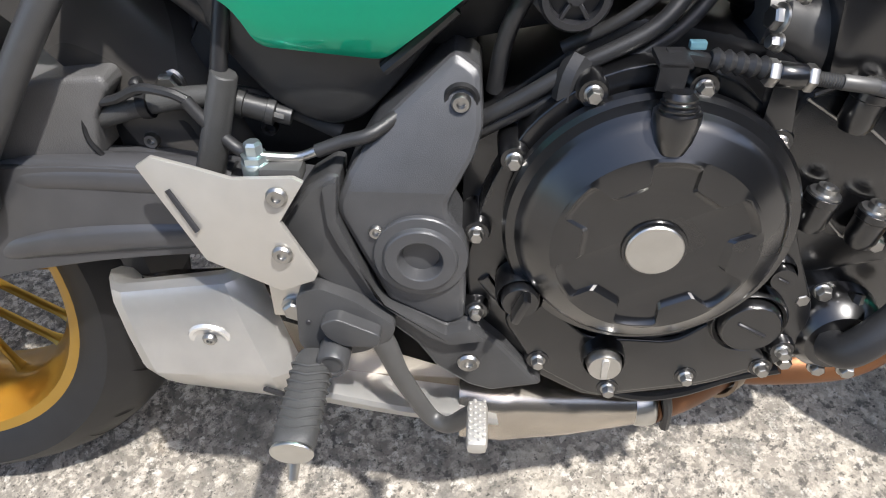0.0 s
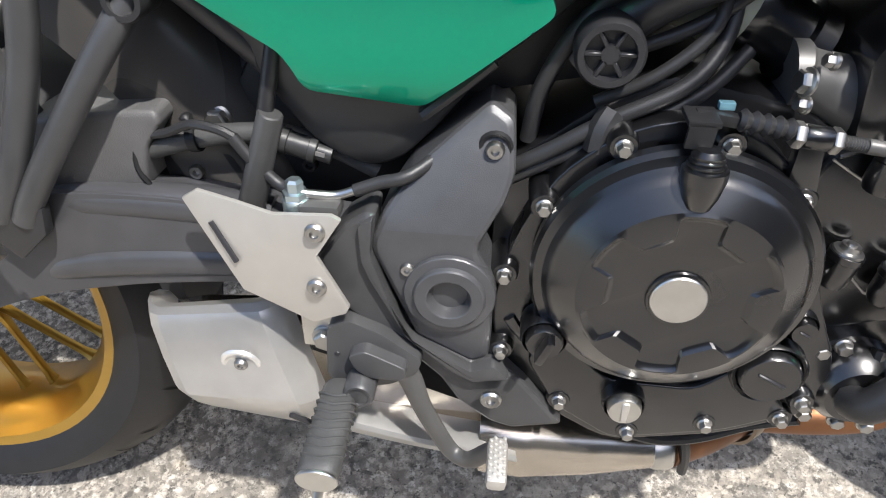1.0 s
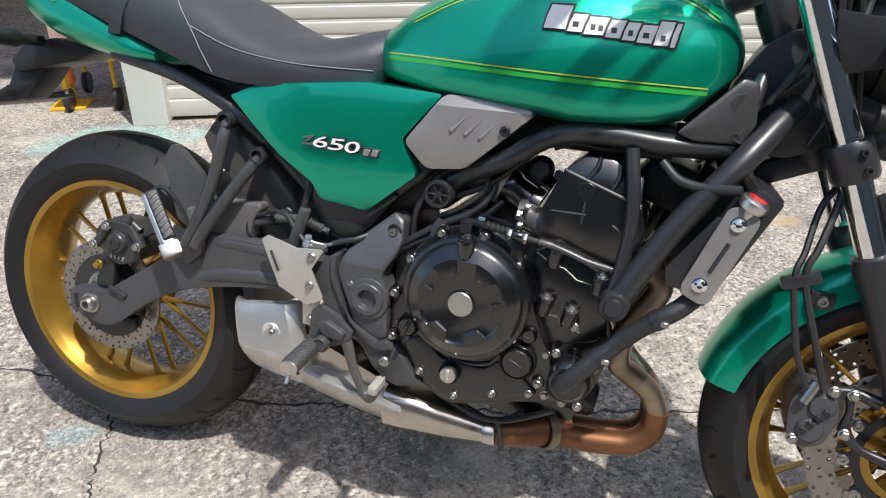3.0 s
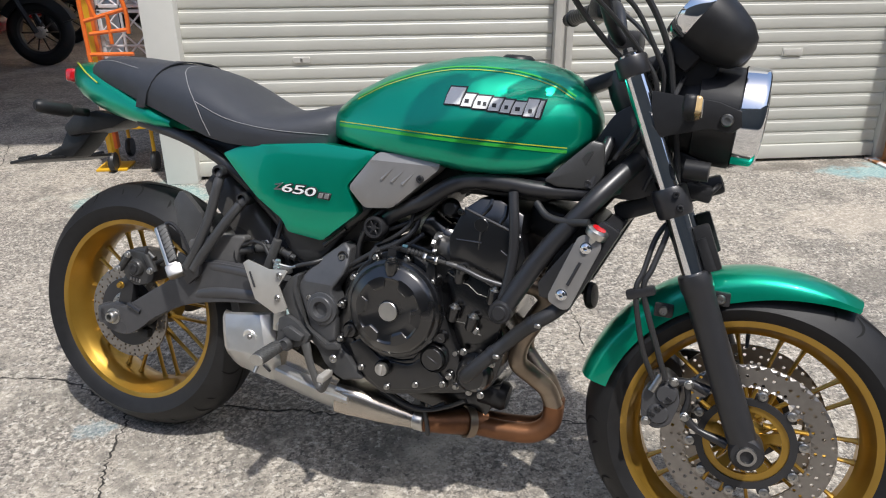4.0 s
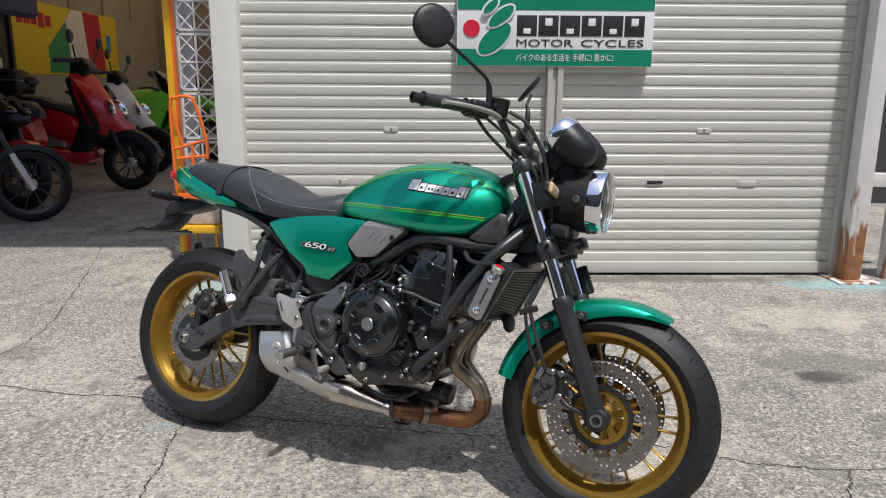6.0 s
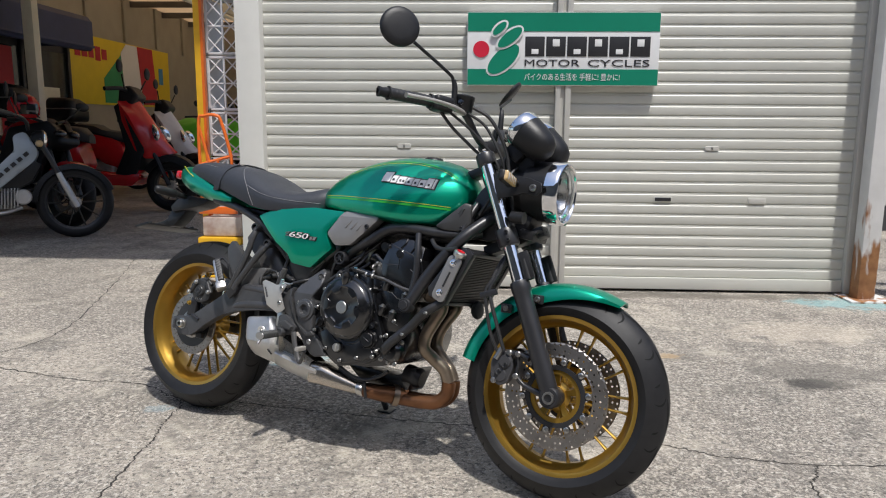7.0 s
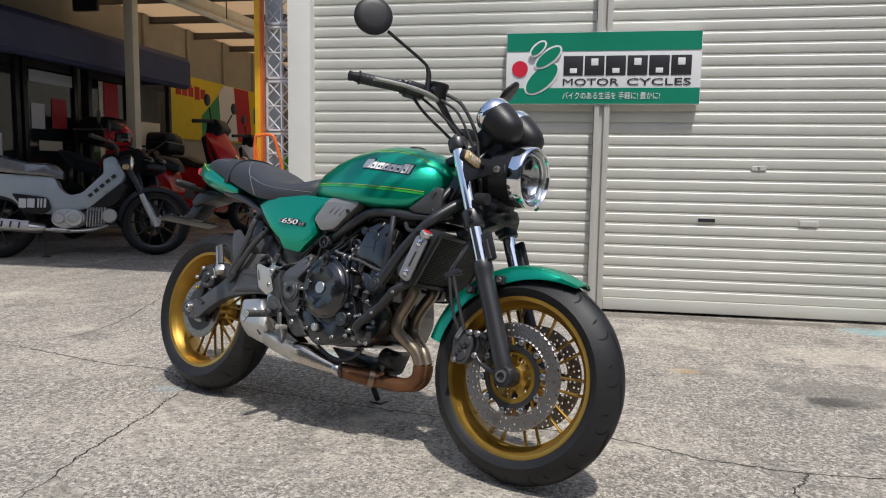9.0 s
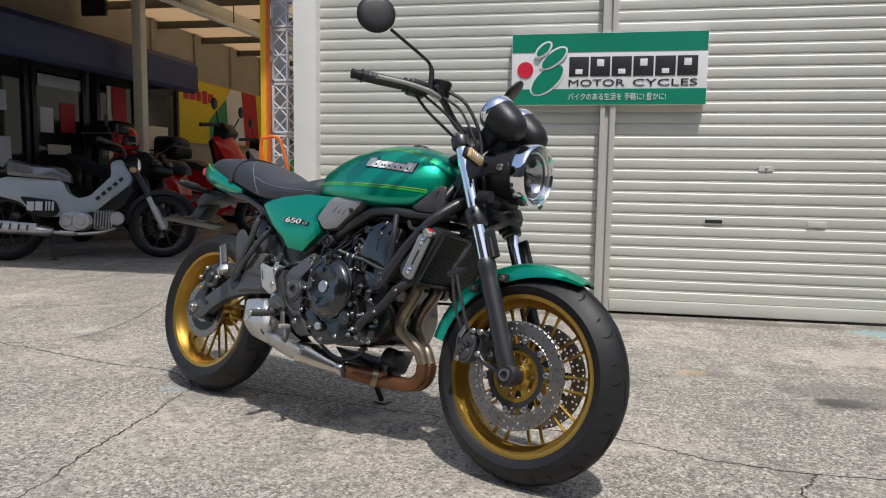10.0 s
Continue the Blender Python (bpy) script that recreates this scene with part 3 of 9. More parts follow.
fit_text("lettering", "MOTOR", SX0 + 0.302 * SW, SX0 + 0.590 * SW, SZ0 + 0.262 * SH, 0.095 * SH, SY - 0.002, INK, sign, 0.0)
fit_text("lettering", "CYCLES", SX0 + 0.632 * SW, SX0 + 0.952 * SW, SZ0 + 0.262 * SH, 0.095 * SH, SY - 0.002, INK, sign, 0.0)
fit_text("slogan", "バイクのある生活を 手軽に! 豊かに!", SX0 + 0.302 * SW, SX0 + 0.80 * SW, SZ0 + 0.068 * SH, 0.10 * SH, SY - 0.004, WHITE, sign, 0.0)


# unseen walls about the camera, added to close the place and darken reflections
bm = nb()
box(bm, 60.0, 0.3, 9.0, at(4.0, -11.0, 4.5))
solid("wall_south", bm, mat("plain_grey_wall", (0.10, 0.10, 0.095), 0.8, 0, 0.12, 2), "unseen plain grey wall behind the camera, added to darken reflections", "wall", kind="structure")
bm = nb()
box(bm, 0.3, 24.0, 7.0, at(14.0, 0.0, 3.5))
solid("wall_street", bm, mat("plain_pale_wall", (0.16, 0.155, 0.145), 0.8, 0, 0.12, 2), "unseen plain wall east of the camera, added to close the place", "wall", kind="structure")

# ---- the motorcycle ----
moto = thing("motorcycle", BIKE, "green retro motorcycle with black engine and gold wheels, leaning", "motorcycle")
R_AX, F_AX = (0.0, 0.312), (1.405, 0.300)


def drilled_ring(r0, r1, t, rows, count, hole, swirl):
    """A brake disc with real holes."""
    bm = nb()
    for s in (-1, 1):
        for j in range(rows):
            for i in range(count):
                ra, rb = r0 + (r1 - r0) * j / rows, r0 + (r1 - r0) * (j + 1) / rows
                a0, a1 = 2 * math.pi * i / count, 2 * math.pi * (i + 1) / count
                am, rm = (a0 + a1) / 2, (ra + rb) / 2
                rim = [(ra, a0), (ra, am), (ra, a1), (rm, a1), (rb, a1), (rb, am), (rb, a0), (rm, a0)]
                out8 = [bm.verts.new((r * math.cos(a), r * math.sin(a), s * t / 2)) for r, a in rim]
                if (i + j * swirl) % 3 == 2:
                    bm.faces.new(out8)
                    continue
                c = Vector((rm * math.cos(am), rm * math.sin(am), s * t / 2))
                er, ea = Vector((math.cos(am), math.sin(am), 0)), Vector((-math.sin(am), math.cos(am), 0))
                k = [(-1, -1), (-1, 0), (-1, 1), (0, 1), (1, 1), (1, 0), (1, -1), (0, -1)]
                ins = [bm.verts.new(c + (er * u + ea * v).normalized() * hole) for u, v in k]
                for q in range(8):
                    bm.faces.new((out8[q], out8[(q + 1) % 8], ins[(q + 1) % 8], ins[q]))
                if s == 1:
                    low = [bm.verts.new(v.co - Vector((0, 0, t))) for v in ins]
                    for q in range(8):
                        bm.faces.new((ins[q], ins[(q + 1) % 8], low[(q + 1) % 8], low[q]))
    lathe(bm, [(r1, -t / 2), (r1, t / 2)], seg=count)
    lathe(bm, [(r0, -t / 2), (r0, t / 2)], seg=count)
    bmesh.ops.remove_doubles(bm, verts=bm.verts[:], dist=1e-5)
    return bm


def tyre_profile(R, hw, rb, hb):
    pr = [(rb - 0.006, -hb + 0.004), (rb, -hb - 0.004), (rb + 0.018, -hw * 0.93)]
    drop = R * 0.17
    for i in range(17):
        a = -1 + 2 * i / 16
        pr.append((R - drop * abs(a) ** 2.1, a * hw))
    return pr + [(rb + 0.018, hw * 0.93), (rb, hb + 0.004), (rb - 0.006, hb - 0.004)]


def wheel(name, ax, R, hw, rim_hw, label, discs, hub_r):
    m = Matrix.Translation((ax[0], 0, ax[1])) @ OUT
    w = rim_hw
    rim = part(name, lathe(nb(), [(0.222, -w), (0.2295, -w), (0.231, -w + 0.004), (0.229, -w + 0.009), (0.220, -w + 0.012), (0.214, -w + 0.022), (0.204, -w + 0.034), (0.200, 0),
                                  (0.204, w - 0.034), (0.214, w - 0.022), (0.220, w - 0.012), (0.229, w - 0.009), (0.231, w - 0.004), (0.2295, w), (0.222, w),
                                  (0.214, w - 0.003), (0.209, w - 0.014), (0.206, w - 0.020), (0.196, w - 0.036), (0.192, 0.012), (0.192, -0.012), (0.196, -w + 0.036), (0.206, -w + 0.020), (0.209, -w + 0.014), (0.214, -w + 0.003), (0.222, -w)], seg=72),
               GOLD, moto, label, m)
    part("tyre", lathe(nb(), tyre_profile(R, hw, 0.222, w - 0.006), seg=80), RUBBER, rim, "black rubber tyre with curved tread grooves")
    # tread grooves in each pitch: a long one by the crown, an arc over the shoulder, a short dash
    half = sorted((h, r) for r, h in tyre_profile(R, hw, 0.222, w - 0.006) if h >= 0 and r > R * 0.76)
    hs, rs = [h for h, r in half], [r for h, r in half]
    n = 14 if hw < 0.07 else 13
    for sgn in (1, -1):
        for path, wd in (([(0.10, -0.16), (0.15, -0.08), (0.21, 0.0), (0.26, 0.08), (0.29, 0.14)], 0.0062), ([(0.38, 0.150), (0.46, 0.110), (0.56, 0.085), (0.68, 0.080), (0.80, 0.095)], 0.0052), ([(0.56, 0.285), (0.62, 0.270), (0.70, 0.258), (0.76, 0.255)], 0.0050)):
            line = smoothed([Vector((u, a, 0)) for u, a in path], 4)
            bm = nb()
            prev = None
            for k, q in enumerate(line):
                h = min(q[0], 0.97) * hw
                e = Vector(line[min(k + 1, len(line) - 1)]) - Vector(line[max(k - 1, 0)])
                dx = Vector((e[0] * hw, e[1] * R)).normalized()
                taper = wd * (0.18 + math.sin(math.pi * k / (len(line) - 1))) / 2.2
                cur = []
                for t in (-1, 1):
                    hh = h - t * dx.y * taper
                    an = q[1] + t * dx.x * taper / R
                    r2 = float(np.interp(hh, hs, rs)) + 0.0009
                    cur.append(bm.verts.new((r2 * math.cos(an), r2 * math.sin(an), sgn * hh)))
                if prev:
                    bm.faces.new((prev[0], prev[1], cur[1], cur[0]))
                prev = cur
            g0 = part("tread_groove", bm, GROOVE, rim)
            for i in range(1, n):
                again(g0, Matrix.Rotation(2 * math.pi * (i + (0.5 if sgn < 0 else 0)) / n, 4, 'Z'))
    part("hub", lathe(nb(), [(0, -0.062), (0.024, -0.062), (0.026, -0.055), (hub_r, -0.048), (hub_r * 0.92, -0.03), (hub_r * 0.80, 0), (hub_r * 0.92, 0.03), (hub_r, 0.048), (0.026, 0.055), (0.024, 0.062), (0, 0.062)], seg=32), GOLD, rim)
    # spokes: ten forked pairs
    spoke = None
    for i in range(10):
        for s in (-1, 1):
            a, b = radians(36 * i + s * 24.0), radians(36 * i + s * 6.2)
            p0 = Vector((hub_r * 0.85 * math.cos(a), hub_r * 0.85 * math.sin(a), 0))
            p1 = Vector((0.196 * math.cos(b), 0.196 * math.sin(b), 0))
            if spoke is None:
                bm = nb()
                L = (p1 - p0).length
                tube(bm, [(0, 0, 0), (0, 0, L * 0.15), (0, 0, L * 0.5), (0, 0, L * 0.88), (0, 0, L)], [0.0068, 0.0052, 0.0038, 0.0040, 0.0068], 8, 3, flat=1.5, up=(0, 1, 0))
                spoke = part("spoke", bm, GOLD, rim)
                first = True
            else:
                spoke_c = again(spoke, Matrix.Identity(4))
                first = False
            d = (p1 - p0).normalized()
            yv = Vector((0, 0, 1))
            xv = yv.cross(d)
            mm = Matrix((xv, yv, d)).transposed().to_4x4()
            (spoke if first else spoke_c).matrix_local = Matrix.Translation(p0) @ mm
    for z, kind in discs:
        brake_disc(rim, z, kind)
    return rim


def brake_disc(rim, z, kind):
    front = kind == "front"
    r1, r0 = (0.150, 0.108) if front else (0.112, 0.082)
    dz = Matrix.Translation((0, 0, z))
    d = part("brake_disc", drilled_ring(r0, r1, 0.0045, 3, 54 if front else 42, 0.0034 if front else 0.0030, 1), DISC, rim, "drilled steel brake disc", dz)
    if front:
        bm = lathe(nb(), [(0.074, -0.003), (0.087, -0.003), (0.087, 0.003), (0.074, 0.003), (0.074, -0.003)], seg=50)
        for i in range(10):
            box(bm, 0.016, 0.022, 0.0055, Matrix.Rotation(radians(36 * i + 9), 4, 'Z') @ Matrix.Translation((0.091, 0, 0)), 0.002, 1)
        part("disc_carrier", bm, FRAME, rim, "black disc carrier ring", dz)
        lug = None
        for i in range(10):
            mm = dz @ Matrix.Rotation(radians(36 * i + 9), 4, 'Z') @ Matrix.Translation((0.104, 0, 0))
            if lug is None:
                tb = nb()
                prism(tb, [(-0.008, -0.006), (0.008, -0.013), (0.008, 0.013), (-0.008, 0.006)], -0.002, 0.002, 0.0)
                bmesh.ops.transform(tb, matrix=Matrix.Rotation(radians(90), 4, 'X'), verts=tb.verts[:])
                lug = part("disc_lug", tb, DISC, rim, "", mm)
            else:
                again(lug, mm)
        bob = None
        for i in range(10):
            mm = Matrix.Rotation(radians(36 * i + 9), 4, 'Z') @ Matrix.Translation((0.0965, 0, z + (0.002 if z > 0 else -0.002))) @ (Matrix.Identity(4) if z > 0 else Matrix.Rotation(math.pi, 4, 'X'))
            if bob is None:
                bob = part("disc_rivet", lathe(nb(), [(0, 0.0), (0.0085, 0.0), (0.0085, 0.003), (0.006, 0.0045), (0.0035, 0.0045), (0.003, 0.002), (0, 0.002)], seg=14), ZINC, rim, "", mm)
            else:
                again(bob, mm)
        # gold flange with five tapering arms on the hub barrel
        bm = lathe(nb(), [(0.061, -0.004), (0.0745, -0.004), (0.0745, 0.004), (0.061, 0.004), (0.061, -0.004)], seg=40, m=Matrix.Translation((0, 0, z * 0.93)))
        for i in range(5):
            q = Matrix.Rotation(radians(72 * i + 20), 4, 'Z')
            ring = []
            for r, hw, zz in ((0.022, 0.012, z * 0.72), (0.042, 0.0075, z * 0.84), (0.066, 0.012, z * 0.92)):
                ring.append([q @ Vector((r, hw * u, zz + 0.004 * v)) for u, v in ((-1, -1), (1, -1), (1, 1), (-1, 1))])
            loft(bm, ring)
        bmesh.ops.recalc_face_normals(bm, faces=bm.faces[:])
        part("hub_flange", bm, GOLD, rim)
        part("hub_barrel", lathe(nb(), [(0.0, z * 0.1), (0.027, z * 0.1), (0.027, z * 0.82), (0.024, z * 0.90), (0.0, z * 0.90)], seg=32), GOLD, rim)
    else:
        bm = lathe(nb(), [(0.050, -0.003), (0.084, -0.003), (0.084, 0.003), (0.050, 0.003), (0.050, -0.003)], seg=40)
        part("disc_carrier", bm, FRAME, rim, "", dz)
        part("sensor_ring", drilled_ring(0.036, 0.052, 0.003, 1, 36, 0.0022, 1), ZINC, rim, "slotted sensor ring", Matrix.Translation((0, 0, z + 0.004)))


front_wheel = wheel("front_wheel", F_AX, 0.300, 0.061, 0.050, "gold cast wheel with forked spokes", ((0.066, "front"), (-0.066, "front")), 0.040)
rear_wheel = wheel("rear_wheel", R_AX, 0.312, 0.081, 0.066, "gold cast wheel with forked spokes", ((0.078, "rear"),), 0.060)
bm = nb()
tube(bm, [(-0.02, 0.19, 0.01), (-0.02, 0.165, 0.018)], [0.004, 0.003], 8, 0)
part("valve", bm, INK, front_wheel)

# ---- bodywork ----
def lerp_table(x, table, k):
    return float(np.interp(x, [r[0] for r in table], [r[k] for r in table]))


def pillow(outline, y, bulge, depth, edge=0.006, corner=0.008, ytilt=(0, 0)):
    """A moulded cover: outline in (x, z), softly crowned towards -y, with a rolled edge. ytilt: slope of y over x and z."""
    pts = round_poly(outline, corner)
    cx = sum(p[0] for p in pts) / len(pts)
    cz = sum(p[1] for p in pts) / len(pts)
    size = max(math.hypot(p[0] - cx, p[1] - cz) for p in pts)
    e = edge / size
    bm = nb()
    rings = []
    for s, dy in ((1 - e, depth), (1.0, edge), (1 - 0.3 * e, edge * 0.3), (1 - e, 0.0), (0.8, -bulge * 0.36), (0.55, -bulge * 0.7), (0.28, -bulge * 0.93)):
        ring = []
        for px, pz in pts:
            x, z = cx + (px - cx) * s, cz + (pz - cz) * s
            ring.append((x, y + dy + ytilt[0] * (x - cx) + ytilt[1] * (z - cz), z))
        rings.append(ring)
    loft(bm, rings, True, False)
    bm.verts.ensure_lookup_table()
    n = len(pts)
    c = bm.verts.new((cx, y - bulge, cz))
    last = bm.verts[(len(rings) - 1) * n:len(rings) * n]
    for i in range(n):
        bm.faces.new((last[i], last[(i + 1) % n], c))
    return bm


TANK = [  # x, top, bottom, half width, height of greatest width
    (0.530, 0.838, 0.790, 0.070, 0.812), (0.545, 0.856, 0.776, 0.092, 0.806), (0.585, 0.889, 0.769, 0.117, 0.803), (0.650, 0.923, 0.757, 0.138, 0.802),
    (0.720, 0.946, 0.752, 0.152, 0.802), (0.790, 0.960, 0.745, 0.160, 0.802), (0.850, 0.966, 0.738, 0.159, 0.801), (0.910, 0.963, 0.738, 0.149, 0.800),
    (0.960, 0.957, 0.742, 0.135, 0.802), (1.000, 0.946, 0.753, 0.119, 0.806), (1.025, 0.934, 0.777, 0.104, 0.814), (1.045, 0.914, 0.797, 0.088, 0.824), (1.060, 0.893, 0.813, 0.068, 0.834), (1.070, 0.872, 0.826, 0.045, 0.842)]


def tank_y(x, z):
    zt, zb, w, zc = (lerp_table(x, TANK, k) for k in (1, 2, 3, 4))
    if z >= zc:
        u, n = min(1, (z - zc) / (zt - zc)), 2.25
    else:
        u, n = min(1, (zc - z) / (zc - zb)), 4.5
    return w * max(0, 1 - u ** n) ** (1 / n)


def tank_section(x, out=0.0):
    zt, zb, w, zc = (lerp_table(x, TANK, k) for k in (1, 2, 3, 4))
    res = []
    for i in range(40):
        a = 2 * math.pi * i / 40
        c, s = math.cos(a), math.sin(a)
        n = 2.25 if s >= 0 else 4.5
        y = (w + out) * math.copysign(abs(c) ** (2 / n), c)
        h = (zt - zc + out) if s >= 0 else (zc - zb)
        res.append((x, y, zc + h * math.copysign(abs(s) ** (2 / n), s)))
    return res


xs = sorted(set(list(np.linspace(0.53, 1.0, 26)) + [1.01, 1.02, 1.03, 1.04, 1.05, 1.058, 1.064, 1.07]))
bm = loft(nb(), [tank_section(x) for x in xs] + [[(1.074, p[1] * 0.4, 0.847 + (p[2] - 0.847) * 0.4) for p in tank_section(1.07)]])
tank = part("fuel_tank", bm, GREEN, moto, "metallic green painted teardrop fuel tank with pinstripes", smooth=60)


def surface_strip(name, line, width, material, parent, lift=0.0012, label=""):
    """A painted line on the tank's flank: line of (x, z)."""
    fine = [(p.x, p.z) for p in smoothed([(x, 0, z) for x, z in line], 8)]
    for sg in (-1, 1):
        bm = nb()
        prev = None
        for x, z in fine:
            row = [bm.verts.new((x, sg * (tank_y(x, z + dz) + lift), z + dz)) for dz in (-width / 2, 0, width / 2)]
            if prev:
                for a in range(2):
                    bm.faces.new((prev[a], prev[a + 1], row[a + 1], row[a]))
            prev = row
        part(name, bm, material, parent, label)


low = [(0.565, 0.809), (0.65, 0.8075), (0.75, 0.804), (0.85, 0.801), (0.937, 0.799), (1.028, 0.797)]
surface_strip("pinstripe", low, 0.0060, LIME, tank)
surface_strip("pinstripe", [(x, z + 0.0068) for x, z in low], 0.0018, YELLOW, tank)
top = [(0.60, 0.868), (0.67, 0.902), (0.753, 0.928), (0.824, 0.938), (0.912, 0.936), (0.985, 0.920), (1.03, 0.897)]
surface_strip("pinstripe", top, 0.0030, LIME, tank)
surface_strip("pinstripe", [(x, z - 0.006) for x, z in top], 0.0014, YELLOW, tank)

# raised maker's badge: white blocks on a black base
for sg in (-1, 1):
    cells = [(0.0, 0.029, 1.0), (0.032, 0.019, 0.74), (0.054, 0.025, 0.74), (0.082, 0.019, 0.74), (0.104, 0.016, 0.74), (0.123, 0.019, 0.74), (0.145, 0.018, 1.0), (0.166, 0.006, 1.0)]
    base = None
    for grow, material, lift, nm in ((0.0028, INK, 0.0022, "badge_base"), (0.0, WHITE, 0.0050, "badge_block")):
        for dx, w, h in cells:
            x0, x1 = 0.806 + dx - grow, 0.806 + dx + w + grow
            zc = 0.868 - (dx + w / 2) * 0.085
            bm = nb()
            secs = []
            for x in np.linspace(x0, x1, 4):
                skew = 0.0
                zl, zh = zc - grow, zc + 0.031 * h + grow
                secs.append([(x + 0.004, sg * (tank_y(x, zh) - 0.003), zh), (x + 0.004, sg * (tank_y(x, zh) + lift), zh), (x, sg * (tank_y(x, (zl + zh) / 2) + lift), (zl + zh) / 2), (x - 0.002, sg * (tank_y(x, zl) + lift), zl), (x - 0.002, sg * (tank_y(x, zl) - 0.003), zl)])
            loft(bm, secs)
            part(nm, bm, material, tank)
for dx, w in ((0.036, 0.008), (0.060, 0.006), (0.070, 0.006), (0.087, 0.007), (0.109, 0.006), (0.128, 0.008), (0.151, 0.006)):
    bm = nb()
    x0, zc = 0.806 + dx, 0.868 - (dx + w / 2) * 0.085
    loft(bm, [[(x, -(tank_y(x, zc + h) + lift), zc + h) for h, lift in ((0.006, 0.0), (0.006, 0.0054), (0.013, 0.0054), (0.013, 0.0))] for x in (x0, x0 + w)])
    part("badge_gap", bm, INK, tank)
# filler cap
part("filler_cap", lathe(nb(), [(0, 0.012), (0.026, 0.011), (0.032, 0.006), (0.034, 0), (0.034, -0.012), (0, -0.012)], m=at(0.895, 0, 0.958), seg=28), BLACK, tank, "flush black filler cap")

# seat
SEAT = [  # x, top, bottom, half width
    (-0.135, 0.884, 0.866, 0.040), (-0.120, 0.900, 0.862, 0.066), (-0.090, 0.914, 0.857, 0.090), (-0.040, 0.920, 0.850, 0.108), (0.000, 0.920, 0.844, 0.117), (0.060, 0.916, 0.824, 0.126), (0.127, 0.912, 0.803, 0.133),
    (0.180, 0.905, 0.786, 0.139), (0.225, 0.894, 0.772, 0.143), (0.270, 0.876, 0.758, 0.146), (0.320, 0.851, 0.750, 0.148), (0.370, 0.831, 0.749, 0.146), (0.420, 0.826, 0.747, 0.140), (0.470, 0.834, 0.745, 0.130),
    (0.510, 0.845, 0.748, 0.118), (0.540, 0.852, 0.760, 0.106), (0.556, 0.850, 0.776, 0.092)]


def seat_half(x, z):
    zt, zb, w = (lerp_table(x, SEAT, k) for k in (1, 2, 3))
    zc = zb + (zt - zb) * 0.30
    if z >= zc:
        u = min(1, (z - zc) / (zt - zc))
        return w * max(0, 1 - u ** 2.6) ** (1 / 2.6)
    return w * (0.93 + 0.07 * (z - zb) / (zc - zb))


def seat_section(x, grow=0.0):
    zt, zb, w = (lerp_table(x, SEAT, k) for k in (1, 2, 3))
    zc = zb + (zt - zb) * 0.30
    res = [(x, -(w * 0.93 + grow), zb - grow)]
    up = []
    for i in range(15):
        a = math.pi * i / 14
        c, s = -math.cos(a), math.sin(a)
        up.append((x, (w + grow) * math.copysign(abs(c) ** (2 / 2.6), c), zc + (zt - zc + grow) * s ** (2 / 2.6)))
    return res + up + [(x, w * 0.93 + grow, zb - grow), (x, 0, zb - grow)]


seat = part("seat", loft(nb(), [seat_section(x) for x in np.linspace(-0.135, 0.556, 46)]), VINYL, moto, "black stepped vinyl seat with grey stitching and a strap", smooth=55)
# strap round the pillion end
bm = nb()
secs = []
for dx, gr in ((-0.013, 0.0005), (-0.012, 0.0035), (0.012, 0.0035), (0.013, 0.0005)):
    s = seat_section(0.100, gr)
    secs.append([(p[0] + dx + 0.045 * (p[2] - 0.86) / 0.06 * 0.6, p[1], p[2]) for p in s])
loft(bm, secs, True, False)
part("strap", bm, VINYL, seat, "black seat strap")


def stitch(line, lift=0.0005, r=0.0009):
    pts = smoothed([(x, 0, z) for x, z in line], 8)
    for sg in (-1, 1):
        tube(bm, [(p.x, sg * (seat_half(p.x, p.z) + lift), p.z) for p in pts], r, 5, 0)


bm = nb()
stitch([(0.155, 0.908), (0.20, 0.872), (0.245, 0.820), (0.275, 0.762)])
stitch([(0.235, 0.832), (0.32, 0.802), (0.42, 0.788), (0.54, 0.786)])
stitch([(0.115, 0.905), (0.108, 0.880), (0.092, 0.850), (0.078, 0.822)])
stitch([(-0.10, 0.902), (-0.03, 0.905), (0.06, 0.892)])
part("stitching", bm, THREAD, seat, "pale grey seam stitching")

# tail cowl behind and under the seat
TAIL = [(-0.196, 0.892, 0.858, 0.034), (-0.184, 0.898, 0.842, 0.056), (-0.158, 0.902, 0.824, 0.078), (-0.125, 0.900, 0.806, 0.096), (-0.08, 0.890, 0.788, 0.108), (-0.02, 0.872, 0.772, 0.116), (0.05, 0.845, 0.762, 0.120), (0.11, 0.815, 0.758, 0.122), (0.15, 0.795, 0.762, 0.118)]
secs = []
for x, zt, zb, w in TAIL:
    zc = zb + (zt - zb) * 0.45
    s = []
    for i in range(24):
        a = 2 * math.pi * i / 24
        c, sn = math.cos(a), math.sin(a)
        s.append((x, w * math.copysign(abs(c) ** 0.75, c), zc + ((zt - zc) if sn > 0 else (zc - zb)) * math.copysign(abs(sn) ** 0.75, sn)))
    secs.append(s)
tail = part("tail_cowl", loft(nb(), secs), GREEN, moto, "metallic green tail cowl with a yellow pinstripe", smooth=60)
bm = nb()
for dz, r in ((0.0, 0.0018),):
    for sg in (-1, 1):
        tube(bm, [(-0.193, sg * 0.026, 0.891), (-0.178, sg * 0.050, 0.896), (-0.145, sg * 0.076, 0.892), (-0.105, sg * 0.096, 0.874), (-0.06, sg * 0.108, 0.853)], r, 6)
    tube(bm, [(-0.193, -0.026, 0.891), (-0.198, 0, 0.892), (-0.193, 0.026, 0.891)], r, 6)
part("pinstripe", bm, YELLOW, tail)
bm = nb()
